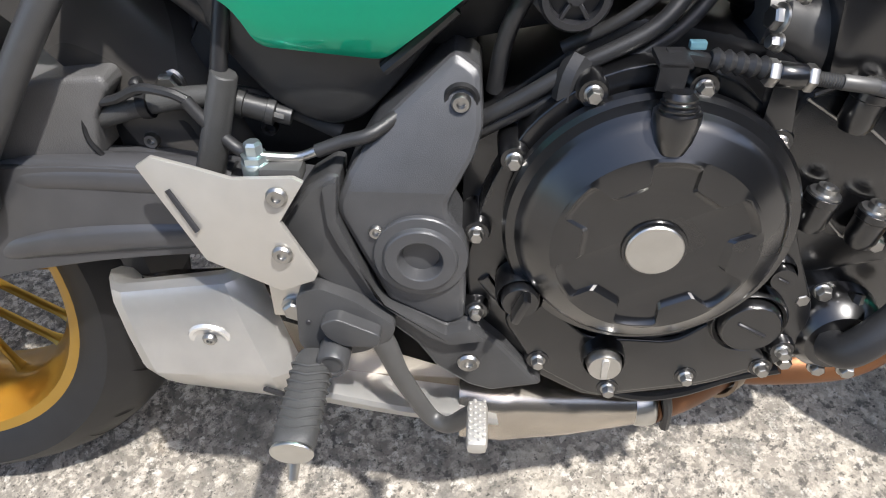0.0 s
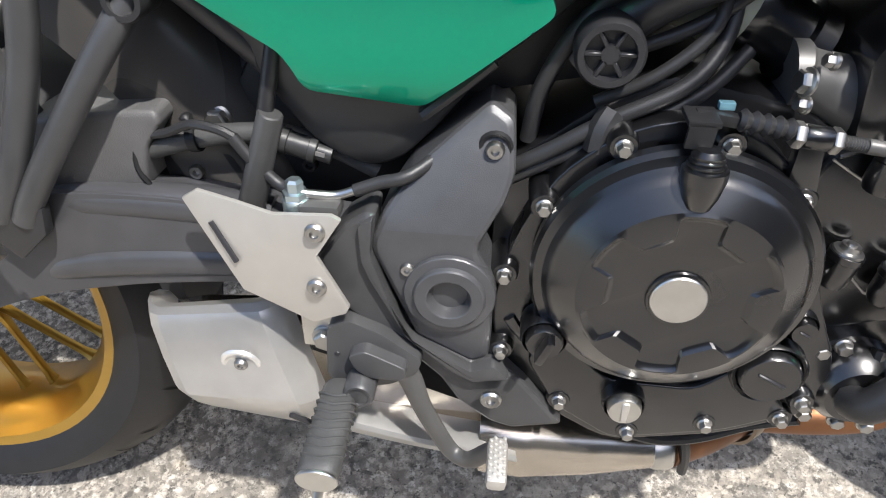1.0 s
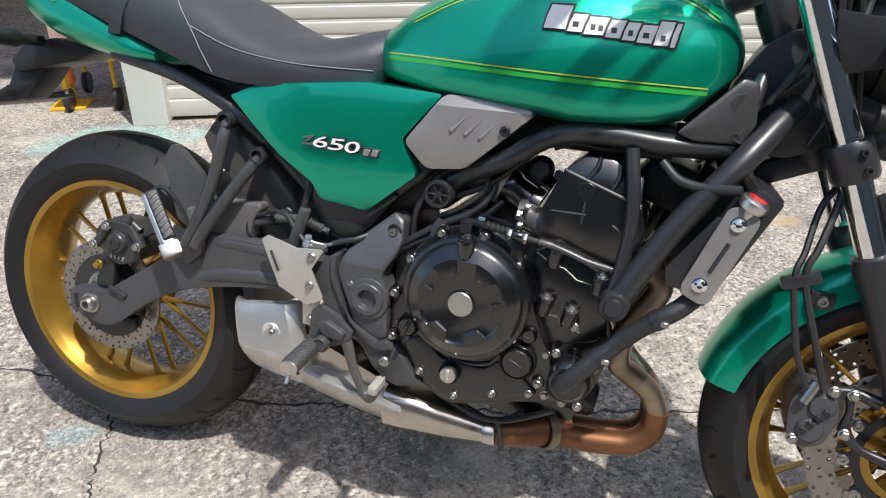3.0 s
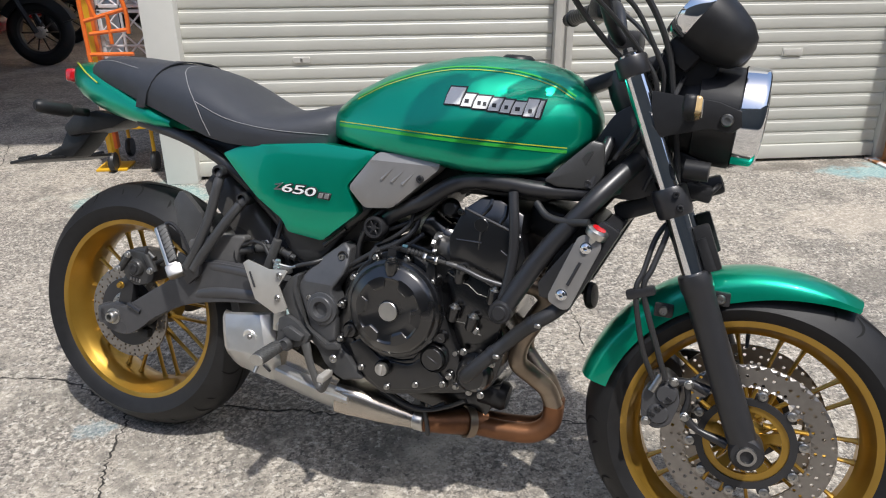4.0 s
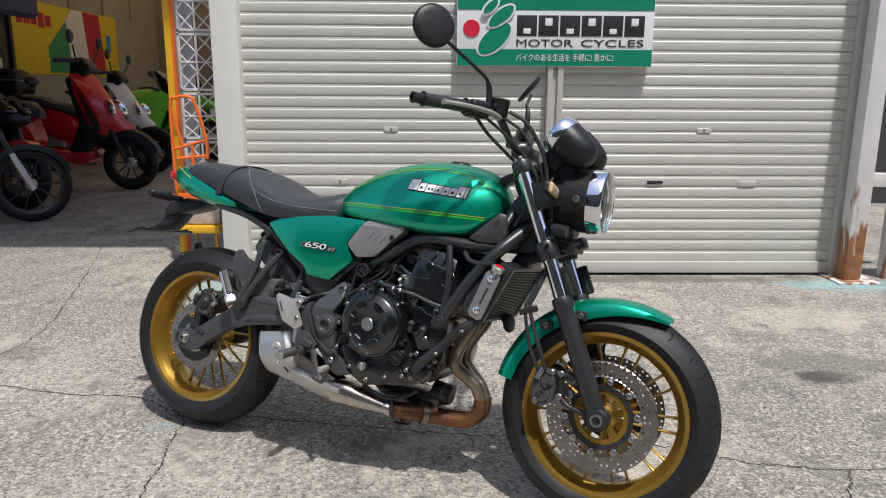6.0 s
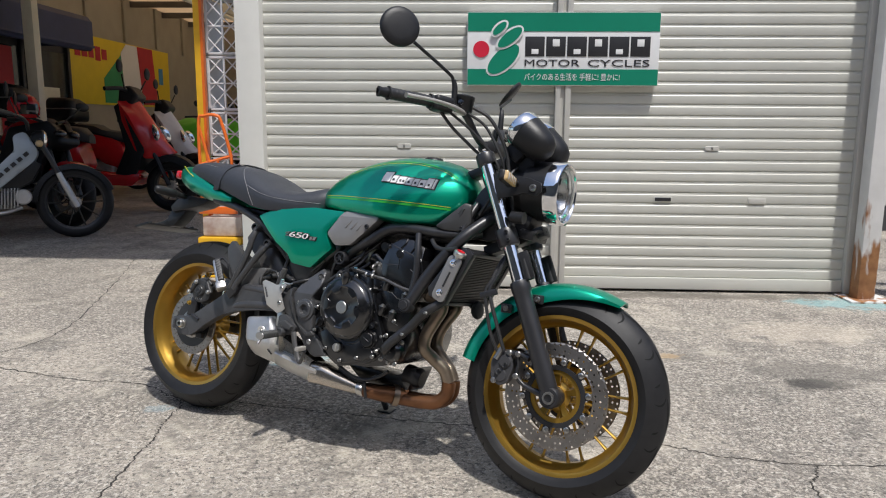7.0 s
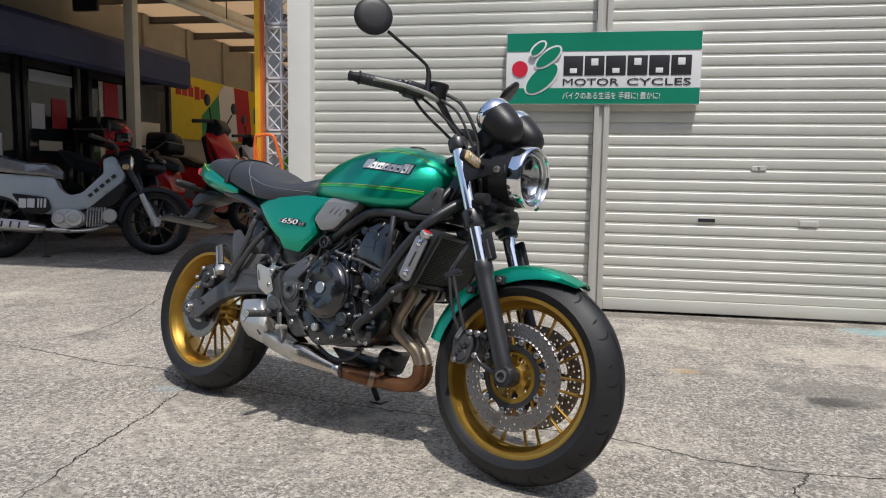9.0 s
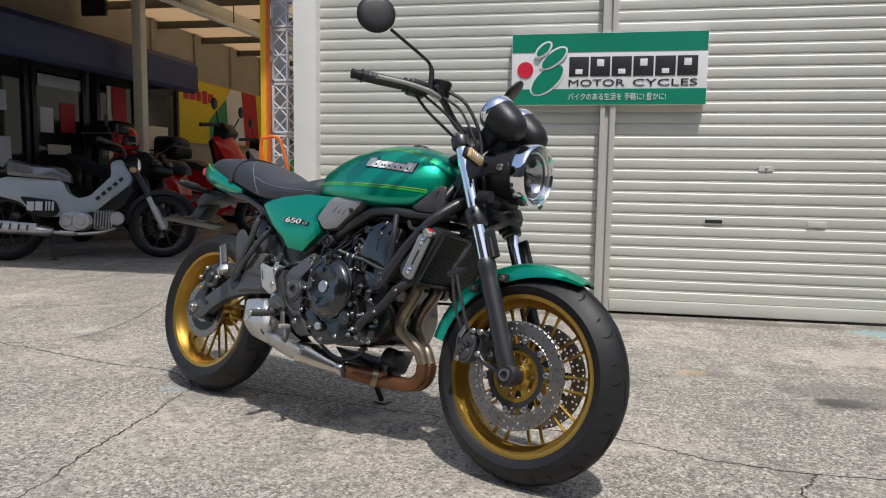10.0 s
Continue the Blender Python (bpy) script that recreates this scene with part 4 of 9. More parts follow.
box(bm, 0.03, 0.10, 0.032, at(-0.208, 0, 0.866), 0.010, 3)
part("tail_lamp", bm, REDLENS, moto, "red tail lamp lens")

# licence plate bracket under the tail
bm = nb()
prism(bm, [(-0.030, 0.775), (-0.135, 0.788), (-0.205, 0.772), (-0.240, 0.738), (-0.222, 0.716), (-0.140, 0.735), (-0.085, 0.748)], -0.042, 0.042, 0.008)
fend = part("rear_fender", bm, BLACK, moto, "black plastic rear fender and number plate bracket")
bm = nb()
prism(bm, [(-0.236, 0.738), (-0.160, 0.730), (-0.195, 0.690), (-0.225, 0.664), (-0.300, 0.655), (-0.312, 0.667), (-0.262, 0.690)], -0.030, 0.030, 0.006)
part("holder_arm", bm, BLACK, fend)
bm = nb()
box(bm, 0.075, 0.25, 0.008, at(-0.286, 0, 0.654, 0, -14, 0), 0.003)
holder = part("plate_holder", bm, BLACK, fend, "flat black number plate holder")
for y in (-0.105, -0.06, 0.06, 0.105):
    bm = nb()
    box(bm, 0.06, 0.010, 0.010, at(-0.286, y, 0.661, 0, -14, 0), 0.003, 1)
    part("holder_rib", bm, BLACK, holder)
bm = nb()
box(bm, 0.020, 0.060, 0.020, at(-0.262, 0, 0.680, 0, -14, 0), 0.006)
part("plate_lamp", bm, BLACK, holder)
for sg in (-1, 1):
    bm = nb()
    tube(bm, [(-0.150, sg * 0.05, 0.780), (-0.158, sg * 0.085, 0.783), (-0.162, sg * 0.10, 0.785), (-0.176, sg * 0.160, 0.792), (-0.180, sg * 0.172, 0.793)], [0.010, 0.010, 0.017, 0.016, 0.010], 14, 3, flat=1.1)
    part("rear_indicator", bm, BLACK, moto, "black rear indicator")

# side panels, one each flank
side_out = [(0.300, 0.728), (0.36, 0.752), (0.54, 0.770), (0.664, 0.764), (0.606, 0.692), (0.634, 0.640), (0.5500, 0.5715), (0.4700, 0.5808), (0.4625, 0.600), (0.4560, 0.609), (0.399, 0.645), (0.318, 0.714)]
inlay_out = [(0.668, 0.765), (0.797, 0.763), (0.800, 0.745), (0.708, 0.660), (0.648, 0.653), (0.611, 0.690)]
for sg in (1, -1):
    flip = Matrix.Diagonal((1, sg, 1, 1))
    bm = skin(round_poly(side_out, 0.008, 3), lambda x, z: -0.146 + 0.9 * (z - 0.665) ** 2 + 0.55 * max(0, 0.46 - x) ** 2 + max(0, 0.60 - z) * 0.16, 0.05, 0.014, 0.004, 0.62)
    bmesh.ops.transform(bm, matrix=flip, verts=bm.verts[:])
    sp = part("side_panel", bm, GREEN, moto, "metallic green side panel with a raised metal badge", smooth=22)
    bm = skin(round_poly(inlay_out, 0.010, 3), lambda x, z: -0.148 + 0.7 * (z - 0.70) ** 2 + max(0, z - 0.750) * 0.3, 0.04, 0.014, 0.005, 0.62)
    bmesh.ops.transform(bm, matrix=flip, verts=bm.verts[:])
    ip = part("side_inlay", bm, SILVER2, moto, "satin silver side inlay panel with three slots", smooth=22)
    for k in range(3):
        bm = nb()
        tube(bm, [(0.706 + 0.022 * k, sg * -0.1470, 0.737 - 0.003 * k), (0.684 + 0.022 * k, sg * -0.1480, 0.714 - 0.003 * k)], [0.0008, 0.0034], 8, 0)
        part("slot", bm, SILVER2, ip)
    part("screw", capbolt(0.008, 0.004), FRAME, ip, "", (side(0.764, -0.1475, 0.722) if sg == 1 else Matrix.Translation((0.764, 0.146, 0.722)) @ Matrix.Rotation(radians(-90), 4, 'X')))
    # badge: metal figures between plain blocks
    y0 = -0.1500
    bm = nb()
    prism(bm, [(0.543, 0.6610), (0.5472, 0.6745), (0.5762, 0.6730), (0.5722, 0.6590)], y0, y0 + 0.006, 0.001, 1)
    bmesh.ops.transform(bm, matrix=flip, verts=bm.verts[:])
    part("badge_base", bm, INK, sp)
    bm = nb()
    for o in ([(0.4465, 0.6775), (0.4475, 0.6805), (0.4660, 0.6840), (0.4645, 0.6805)], [(0.4585, 0.6805), (0.4640, 0.6808), (0.4512, 0.6708), (0.4455, 0.6690)], [(0.4450, 0.6680), (0.4465, 0.6710), (0.4625, 0.6715), (0.4612, 0.6680)]):
        prism(bm, o, y0 - 0.003, y0 + 0.004, 0.0005, 1)
    bmesh.ops.transform(bm, matrix=flip, verts=bm.verts[:])
    part("badge_block", bm, ZINC, sp)
    for a in (0.5475, 0.5610):
        bm = nb()
        prism(bm, [(a, 0.6625), (a + 0.0028, 0.6722), (a + 0.0125, 0.6716), (a + 0.0100, 0.6618)], y0 - 0.0022, y0, 0.0005, 1)
        bmesh.ops.transform(bm, matrix=flip, verts=bm.verts[:])
        part("badge_plate", bm, SILVER2, sp)
    if sg == 1:
        for dark in (True, False):
            for k, ch in enumerate("650"):
                fig = text_mesh(ch, 0.030, 0.0014, 0.0020 if dark else 0.0)
                us = [v.co.x for v in fig.vertices]
                lo, hi = min(us), max(us)
                vs = [v.co.y for v in fig.vertices]
                bo, to = min(vs), max(vs)
                g = 0.0022 if dark else 0.0
                for v in fig.vertices:
                    c = v.co.copy()
                    u = -g + (c.x - lo) / (hi - lo) * (0.0245 + 2 * g)
                    h = -g + (c.y - bo) / (to - bo) * (0.0175 + 2 * g)
                    v.co = (0.4632 + 0.0266 * k + u + h * 0.30, y0 - (0.0008 if dark else 0.0030) - c.z, 0.6662 - 0.0012 * k + h)
                fig.materials.append(INK if dark else WHITE)
                new("badge_base" if dark else "badge_figure", fig).parent = sp

# dark inner cover below the side panel, seen past its lower edge
for sg in (1, -1):
    bm = pillow([(0.36, 0.660), (0.4253, 0.605), (0.4287, 0.585), (0.446, 0.5585), (0.465, 0.534), (0.487, 0.5196), (0.510, 0.5135), (0.5307, 0.5204), (0.5556, 0.546), (0.594, 0.594), (0.642, 0.634), (0.655, 0.652), (0.60, 0.665), (0.50, 0.665)], -0.113, 0.007, 0.05, 0.008, 0.010)
    bmesh.ops.transform(bm, matrix=Matrix.Diagonal((1, sg, 1, 1)), verts=bm.verts[:])
    ic = part("inner_cover", bm, COVER, moto, "matt black inner side cover")
bm = nb()
tube(bm, [(0.548, -0.1185, 0.560), (0.572, -0.1185, 0.580), (0.596, -0.1175, 0.601)], 0.0050, 8, 3)
part("vent_rib", bm, COVER, ic)
# black filler added under the tank to darken the gap above the frame
bm = nb()
box(bm, 0.36, 0.17, 0.05, at(0.82, 0, 0.722), 0.012)
part("under_tank_tray", bm, BLACK, moto)
# under-seat tray and rear inner fender
bm = nb()
prism(bm, [(0.10, 0.765), (0.30, 0.745), (0.60, 0.76), (0.60, 0.62), (0.50, 0.61), (0.42, 0.662), (0.31, 0.704), (0.20, 0.742)], -0.088, 0.088, 0.01)
part("under_seat_tray", bm, BLACK, moto)
sec = []
for a in np.linspace(2, 52, 14):
    r = 0.330
    x, z = r * math.cos(radians(a)), 0.312 + r * math.sin(radians(a))
    sec.append([(x * k, y, 0.312 + (z - 0.312) * k) for y, k in ((-0.088, 0.93), (-0.084, 0.985), (-0.05, 1.0), (0.05, 1.0), (0.084, 0.985), (0.088, 0.93), (0.080, 0.93), (0.076, 0.975), (0.0, 0.988), (-0.076, 0.975), (-0.080, 0.93))])
part("rear_hugger", loft(nb(), sec), BLACK2, moto, "black plastic hugger over the rear tyre")
bm = nb()
prism(bm, [(0.157, 0.604), (0.172, 0.630), (0.185, 0.632), (0.232, 0.588), (0.258, 0.520), (0.215, 0.480), (0.182, 0.500)], -0.112, -0.096, 0.0035)
part("hugger_side", bm, BLACK2, moto)
bm = nb()
prism(bm, [(0.205, 0.524), (0.240, 0.536), (0.275, 0.544), (0.3175, 0.5495), (0.350, 0.552), (0.354, 0.543), (0.338, 0.521), (0.331, 0.4848), (0.2505, 0.481), (0.205, 0.474)], -0.118, 0.10, 0.009, 3)
part("hugger_block", bm, mat("grained_black_plastic", (0.105, 0.103, 0.102), 0.42, 0, 0.2, 40, 0.35, 900), moto, "grained dark grey hugger block")

sec = []
arc = [(-0.094, 0.384), (-0.0935, 0.408), (-0.0915, 0.428), (-0.087, 0.444), (-0.076, 0.460), (-0.05, 0.472), (0.0, 0.476)]
arc = arc + [(-y, r) for y, r in arc[-2::-1]]
arc = arc + [(y * 0.955, r - 0.004) for y, r in arc[::-1]]
for i, a in enumerate(np.linspace(16, 57, 20)):
    tuck = 0.018 * max(0, (i - 16) / 3) ** 2
    c, sn = math.cos(radians(a)), math.sin(radians(a))
    sec.append([(0.01 + (max(r, 0.384 + tuck)) * c, y, 0.312 + (max(r, 0.384 + tuck)) * sn) for y, r in arc])
part("inner_mudguard", loft(nb(), sec), mat("gloss_black_plastic", (0.062, 0.058, 0.054), 0.28, 0, 0.15, 30, 0.02, 300), moto, "glossy black inner mudguard over the rear tyre")

# front mudguard
sec = []
for i, a in enumerate(np.linspace(168, 61, 28)):
    u = i / 27
    r = 0.316 - 0.004 * math.sin(math.pi * u)
    wd = 0.066 * (1 - 0.35 * max(0, (u - 0.75) / 0.25) ** 2)
    dp = 0.050 * (1 - 0.75 * max(0, (u - 0.6) / 0.4) ** 1.3)
    ring = []
    prof = [(-1, -dp), (-0.98, -dp * 0.45), (-0.86, -0.006), (-0.5, 0.003), (0, 0.006), (0.5, 0.003), (0.86, -0.006), (0.98, -dp * 0.45), (1, -dp), (0.95, -dp), (0.92, -dp * 0.45), (0.80, -0.009), (0, 0.002), (-0.80, -0.009), (-0.92, -dp * 0.45), (-0.95, -dp)]
    for y, dr in prof:
        rr = r + dr
        ring.append((F_AX[0] + rr * math.cos(radians(a)), y * wd, F_AX[1] + rr * math.sin(radians(a))))
    sec.append(ring)
mud = part("front_mudguard", loft(nb(), sec), GREEN, moto, "metallic green front mudguard", smooth=50)
bolt = None
for x, z in ((1.232, 0.525), (1.325, 0.562)):
    bm = nb()
    box(bm, 0.034, 0.012, 0.026, at(x, -0.069, z), 0.004)
    part("mount_tab", bm, FRAME, mud)
    if bolt is None:
        bolt = part("bolt", capbolt(0.009, 0.006), ZINC, mud, "", side(x, -0.075, z))
    else:
        again(bolt, side(x, -0.075, z))

# ---- fork, headlamp, handlebar ----
FD = Vector((0.391, 0, -0.920))
FT = Vector((1.118, 0, 0.972))


def on_fork(s, y, off=0.0):
    """A point s metres down the fork leg at the given side; off: metres ahead of it."""
    p = FT + FD * s + Vector((0.920, 0, 0.391)) * off
    return Vector((p.x, y, p.z))


def leg_m(s, y, off=0.0):
    return frame_of(on_fork(s, y, off), on_fork(s + 0.1, y, off))


for sg in (-1, 1):
    y = sg * 0.098
    tubeo = part("fork_tube", lathe(nb(), [(0, 0), (0.0205, 0), (0.0205, 0.42), (0, 0.42)], m=leg_m(0.0, y), seg=24), CHROME, moto, "chromed fork inner tube")
    part("fork_cap", lathe(nb(), [(0, -0.012), (0.009, -0.012), (0.010, -0.006), (0.017, -0.004), (0.0225, 0.0), (0.0225, 0.004), (0, 0.004)], m=leg_m(0.0, y), seg=6), FRAME, tubeo)
    low = part("fork_lower", lathe(nb(), [(0, 0.395), (0.0215, 0.395), (0.0275, 0.398), (0.0290, 0.405), (0.0290, 0.424), (0.0270, 0.432), (0.0262, 0.46), (0.0262, 0.68), (0.0255, 0.72), (0.021, 0.755), (0, 0.76)], m=leg_m(0.0, y), seg=28), FRAME, moto, "matt black fork lower leg")
    bm = nb()
    lathe(bm, [(0, -0.030), (0.027, -0.030), (0.030, -0.026), (0.030, 0.018), (0.026, 0.024), (0.0, 0.024)], m=side(F_AX[0], y, F_AX[1]) if sg == -1 else Matrix.Translation((F_AX[0], y, F_AX[1])) @ Matrix.Rotation(radians(-90), 4, 'X'), seg=28)
    part("axle_clamp", bm, FRAME, low)
    bm = lathe(nb(), [(0.009, 0.020), (0.0165, 0.020), (0.0175, 0.024), (0.0165, 0.030), (0.0115, 0.030), (0.0105, 0.012), (0, 0.012)], m=side(F_AX[0], y, F_AX[1]) if sg == -1 else Matrix.Translation((F_AX[0], y, F_AX[1])) @ Matrix.Rotation(radians(-90), 4, 'X'), seg=20)
    part("axle_end", bm, ZINC, low, "hollow steel axle end")
    bm = nb()
    tube(bm, [on_fork(0.40, y, 0.030), on_fork(0.34, y, 0.030)], [0.013, 0.011], 10, 0)
    box(bm, 0.016, 0.030, 0.085, leg_m(0.36, y, 0.034), 0.006)
    part("fork_guard", bm, BLACK, low, "black fork guard stub")
    # clamps
    bm = lathe(nb(), [(0.020, -0.016), (0.0275, -0.016), (0.0290, -0.012), (0.0290, 0.014), (0.0275, 0.018), (0.020, 0.018)], m=leg_m(0.020, y), seg=22)
    part("upper_clamp", bm, FRAME, moto)
    bm = lathe(nb(), [(0.020, -0.026), (0.0290, -0.026), (0.0315, -0.020), (0.0315, 0.020), (0.0290, 0.026), (0.020, 0.026)], m=leg_m(0.265, y), seg=22)
    box(bm, 0.05, 0.030, 0.034, leg_m(0.265, y * 0.86, -0.010), 0.006)
    part("lower_clamp", bm, FRAME, moto)
    for ds in (-0.012, 0.012):
        part("clamp_bolt", capbolt(0.006, 0.006), FRAME, moto, "", side(*on_fork(0.265 + ds, -0.128 if sg == -1 else 0.10, 0.012)))
    # headlamp ear
    bm = nb()
    prism(bm, [(1.165, 0.915), (1.275, 0.903), (1.312, 0.890), (1.316, 0.866), (1.300, 0.852), (1.265, 0.858), (1.190, 0.838), (1.172, 0.850)], sg * 0.112 - 0.004, sg * 0.112 + 0.004, 0.002)
    ear = part("headlamp_bracket", bm, BLACK, moto, "black headlamp side bracket")
    part("bolt", capbolt(0.011, 0.007), ZINC, ear, "", side(1.291, -0.117, 0.874) if sg == -1 else Matrix.Translation((1.291, 0.117, 0.874)) @ Matrix.Rotation(radians(-90), 4, 'X'))
    # indicator
    bm = nb()
    lathe(bm, [(0.009, 0), (0.009, 0.03), (0.012, 0.036), (0, 0.038)], m=Matrix.Translation((1.238, sg * 0.115, 0.884)) @ Matrix.Rotation(radians(90 if sg == -1 else -90), 4, 'X'), seg=16)
    box(bm, 0.022, 0.078, 0.032, at(1.232, sg * 0.178, 0.889, sg * 10, 0, 0), 0.0095, 3)
    ind = part("front_indicator", bm, BLACK, moto, "black front indicator with a clear amber lens")
    bm = nb()
    box(bm, 0.014, 0.072, 0.028, at(1.2435, sg * 0.178, 0.889, sg * 10, 0, 0), 0.006, 3)
    part("lens", bm, AMBER, ind, "clear amber indicator lens")
    for k in range(5):
        bm = nb()
        box(bm, 0.0016, 0.004, 0.020, at(1.2508, sg * (0.154 + 0.012 * k), 0.889 + 0.0021 * (k - 2), sg * 10, 0, 0), 0.0006, 1)
        part("lens_rib", bm, STEEL, ind)

bm = nb()
box(bm, 0.05, 0.20, 0.028, leg_m(0.02, 0, -0.012), 0.008)
part("top_yoke", bm, FRAME, moto)
bm = nb()
box(bm, 0.055, 0.20, 0.034, leg_m(0.265, 0, -0.012), 0.008)
part("bottom_yoke", bm, FRAME, moto)
part("steering_stem", lathe(nb(), [(0, -0.01), (0.027, -0.01), (0.030, 0.0), (0.033, 0.03), (0.031, 0.06), (0.031, 0.20), (0.033, 0.235), (0.028, 0.26), (0, 0.26)], m=leg_m(0.02, 0, -0.03), seg=24), FRAME, moto)

# headlamp
HL = Matrix.Translation((1.318, 0.004, 0.878)) @ Matrix.Rotation(radians(93), 4, 'Y')
lamp = part("headlamp", lathe(nb(), [(0, -0.150), (0.040, -0.148), (0.062, -0.135), (0.074, -0.110), (0.080, -0.085), (0.081, -0.080), (0.088, -0.078), (0.0895, -0.060), (0.0905, -0.008), (0.086, -0.004), (0.083, -0.006)], m=HL, seg=48), BLACK, moto, "round headlamp with black bucket and chrome ring")
part("chrome_ring", lathe(nb(), [(0.0915, -0.010), (0.0940, -0.008), (0.0940, 0.022), (0.0925, 0.029), (0.0890, 0.0325), (0.0850, 0.033), (0.0825, 0.030), (0.0815, 0.016), (0.085, 0.0)], m=HL, seg=56), CHROME, lamp, "chrome headlamp ring")
part("reflector", lathe(nb(), [(0, -0.034), (0.016, -0.033), (0.036, -0.024), (0.054, -0.010), (0.064, 0.004), (0.067, 0.012), (0.071, 0.012), (0.073, 0.008), (0.0815, 0.020)], m=HL, seg=40), mat("lamp_reflector", (0.42, 0.42, 0.43), 0.22, 1.0, 0.3, 60), lamp)
for r in (0.052, 0.066):
    part("trim_ring", lathe(nb(), [(r, 0.004), (r + 0.0035, 0.007), (r + 0.006, 0.004)], m=HL @ Matrix.Translation((0, 0, 0.012)), seg=48), CHROME if r > 0.06 else SCREEN, lamp)
bm = nb()
for a in range(6):
    box(bm, 0.003, 0.024, 0.020, HL @ Matrix.Rotation(radians(60 * a), 4, 'Z') @ Matrix.Translation((0.0, 0.044, -0.008)), 0.001, 1)
box(bm, 0.010, 0.110, 0.012, HL @ Matrix.Translation((0, 0, -0.002)), 0.002)
box(bm, 0.030, 0.030, 0.030, HL @ Matrix.Translation((0.006, 0, -0.012)), 0.004)
part("lamp_unit", bm, SCREEN, lamp, "dark lamp module")
lens = part("lamp_glass", lathe(nb(), [(0, 0.040), (0.03, 0.0392), (0.058, 0.0365), (0.077, 0.031), (0.0825, 0.026), (0.0800, 0.024), (0.075, 0.0285), (0.057, 0.0335), (0.03, 0.0362), (0, 0.037)], m=HL, seg=40), GLASS, lamp, "clear domed headlamp glass")
lens.visible_shadow = False
bm = nb()
box(bm, 0.010, 0.016, 0.034, HL @ Matrix.Rotation(radians(40), 4, 'Z') @ Matrix.Translation((0.092, 0.0, 0.018)) @ Matrix.Rotation(radians(90), 4, 'Y'), 0.003)
part("ring_tab", bm, GREEN_FLAT, lamp)

# two bullet shaped clocks
for sg in (-1, 1):
    M = Matrix.Translation((1.218, sg * 0.064, 1.052)) @ Matrix.Rotation(radians(128), 4, 'Y')
    pod = part("clock", lathe(nb(), [(0, 0.118), (0.018, 0.116), (0.034, 0.106), (0.046, 0.084), (0.053, 0.050), (0.0555, 0.016), (0.0555, 0.0), (0.052, 0.0)], m=M, seg=40), BLACK, moto, "bullet shaped black clock with a chrome ring")
    part("chrome_ring", lathe(nb(), [(0.0560, 0.016), (0.0575, 0.012), (0.0575, -0.008), (0.054, -0.016), (0.049, -0.017), (0.048, -0.010)], m=M, seg=40), CHROME, pod, "chrome clock ring")
    part("clock_glass", lathe(nb(), [(0, -0.012), (0.049, -0.010)], m=M, seg=32), SCREEN, pod)
bm = nb()
box(bm, 0.06, 0.16, 0.05, at(1.205, 0, 0.985, 0, 38, 0), 0.012)
box(bm, 0.10, 0.12, 0.06, at(1.215, 0, 0.955, 0, 10, 0), 0.012)
part("clock_bracket", bm, BLACK, moto)

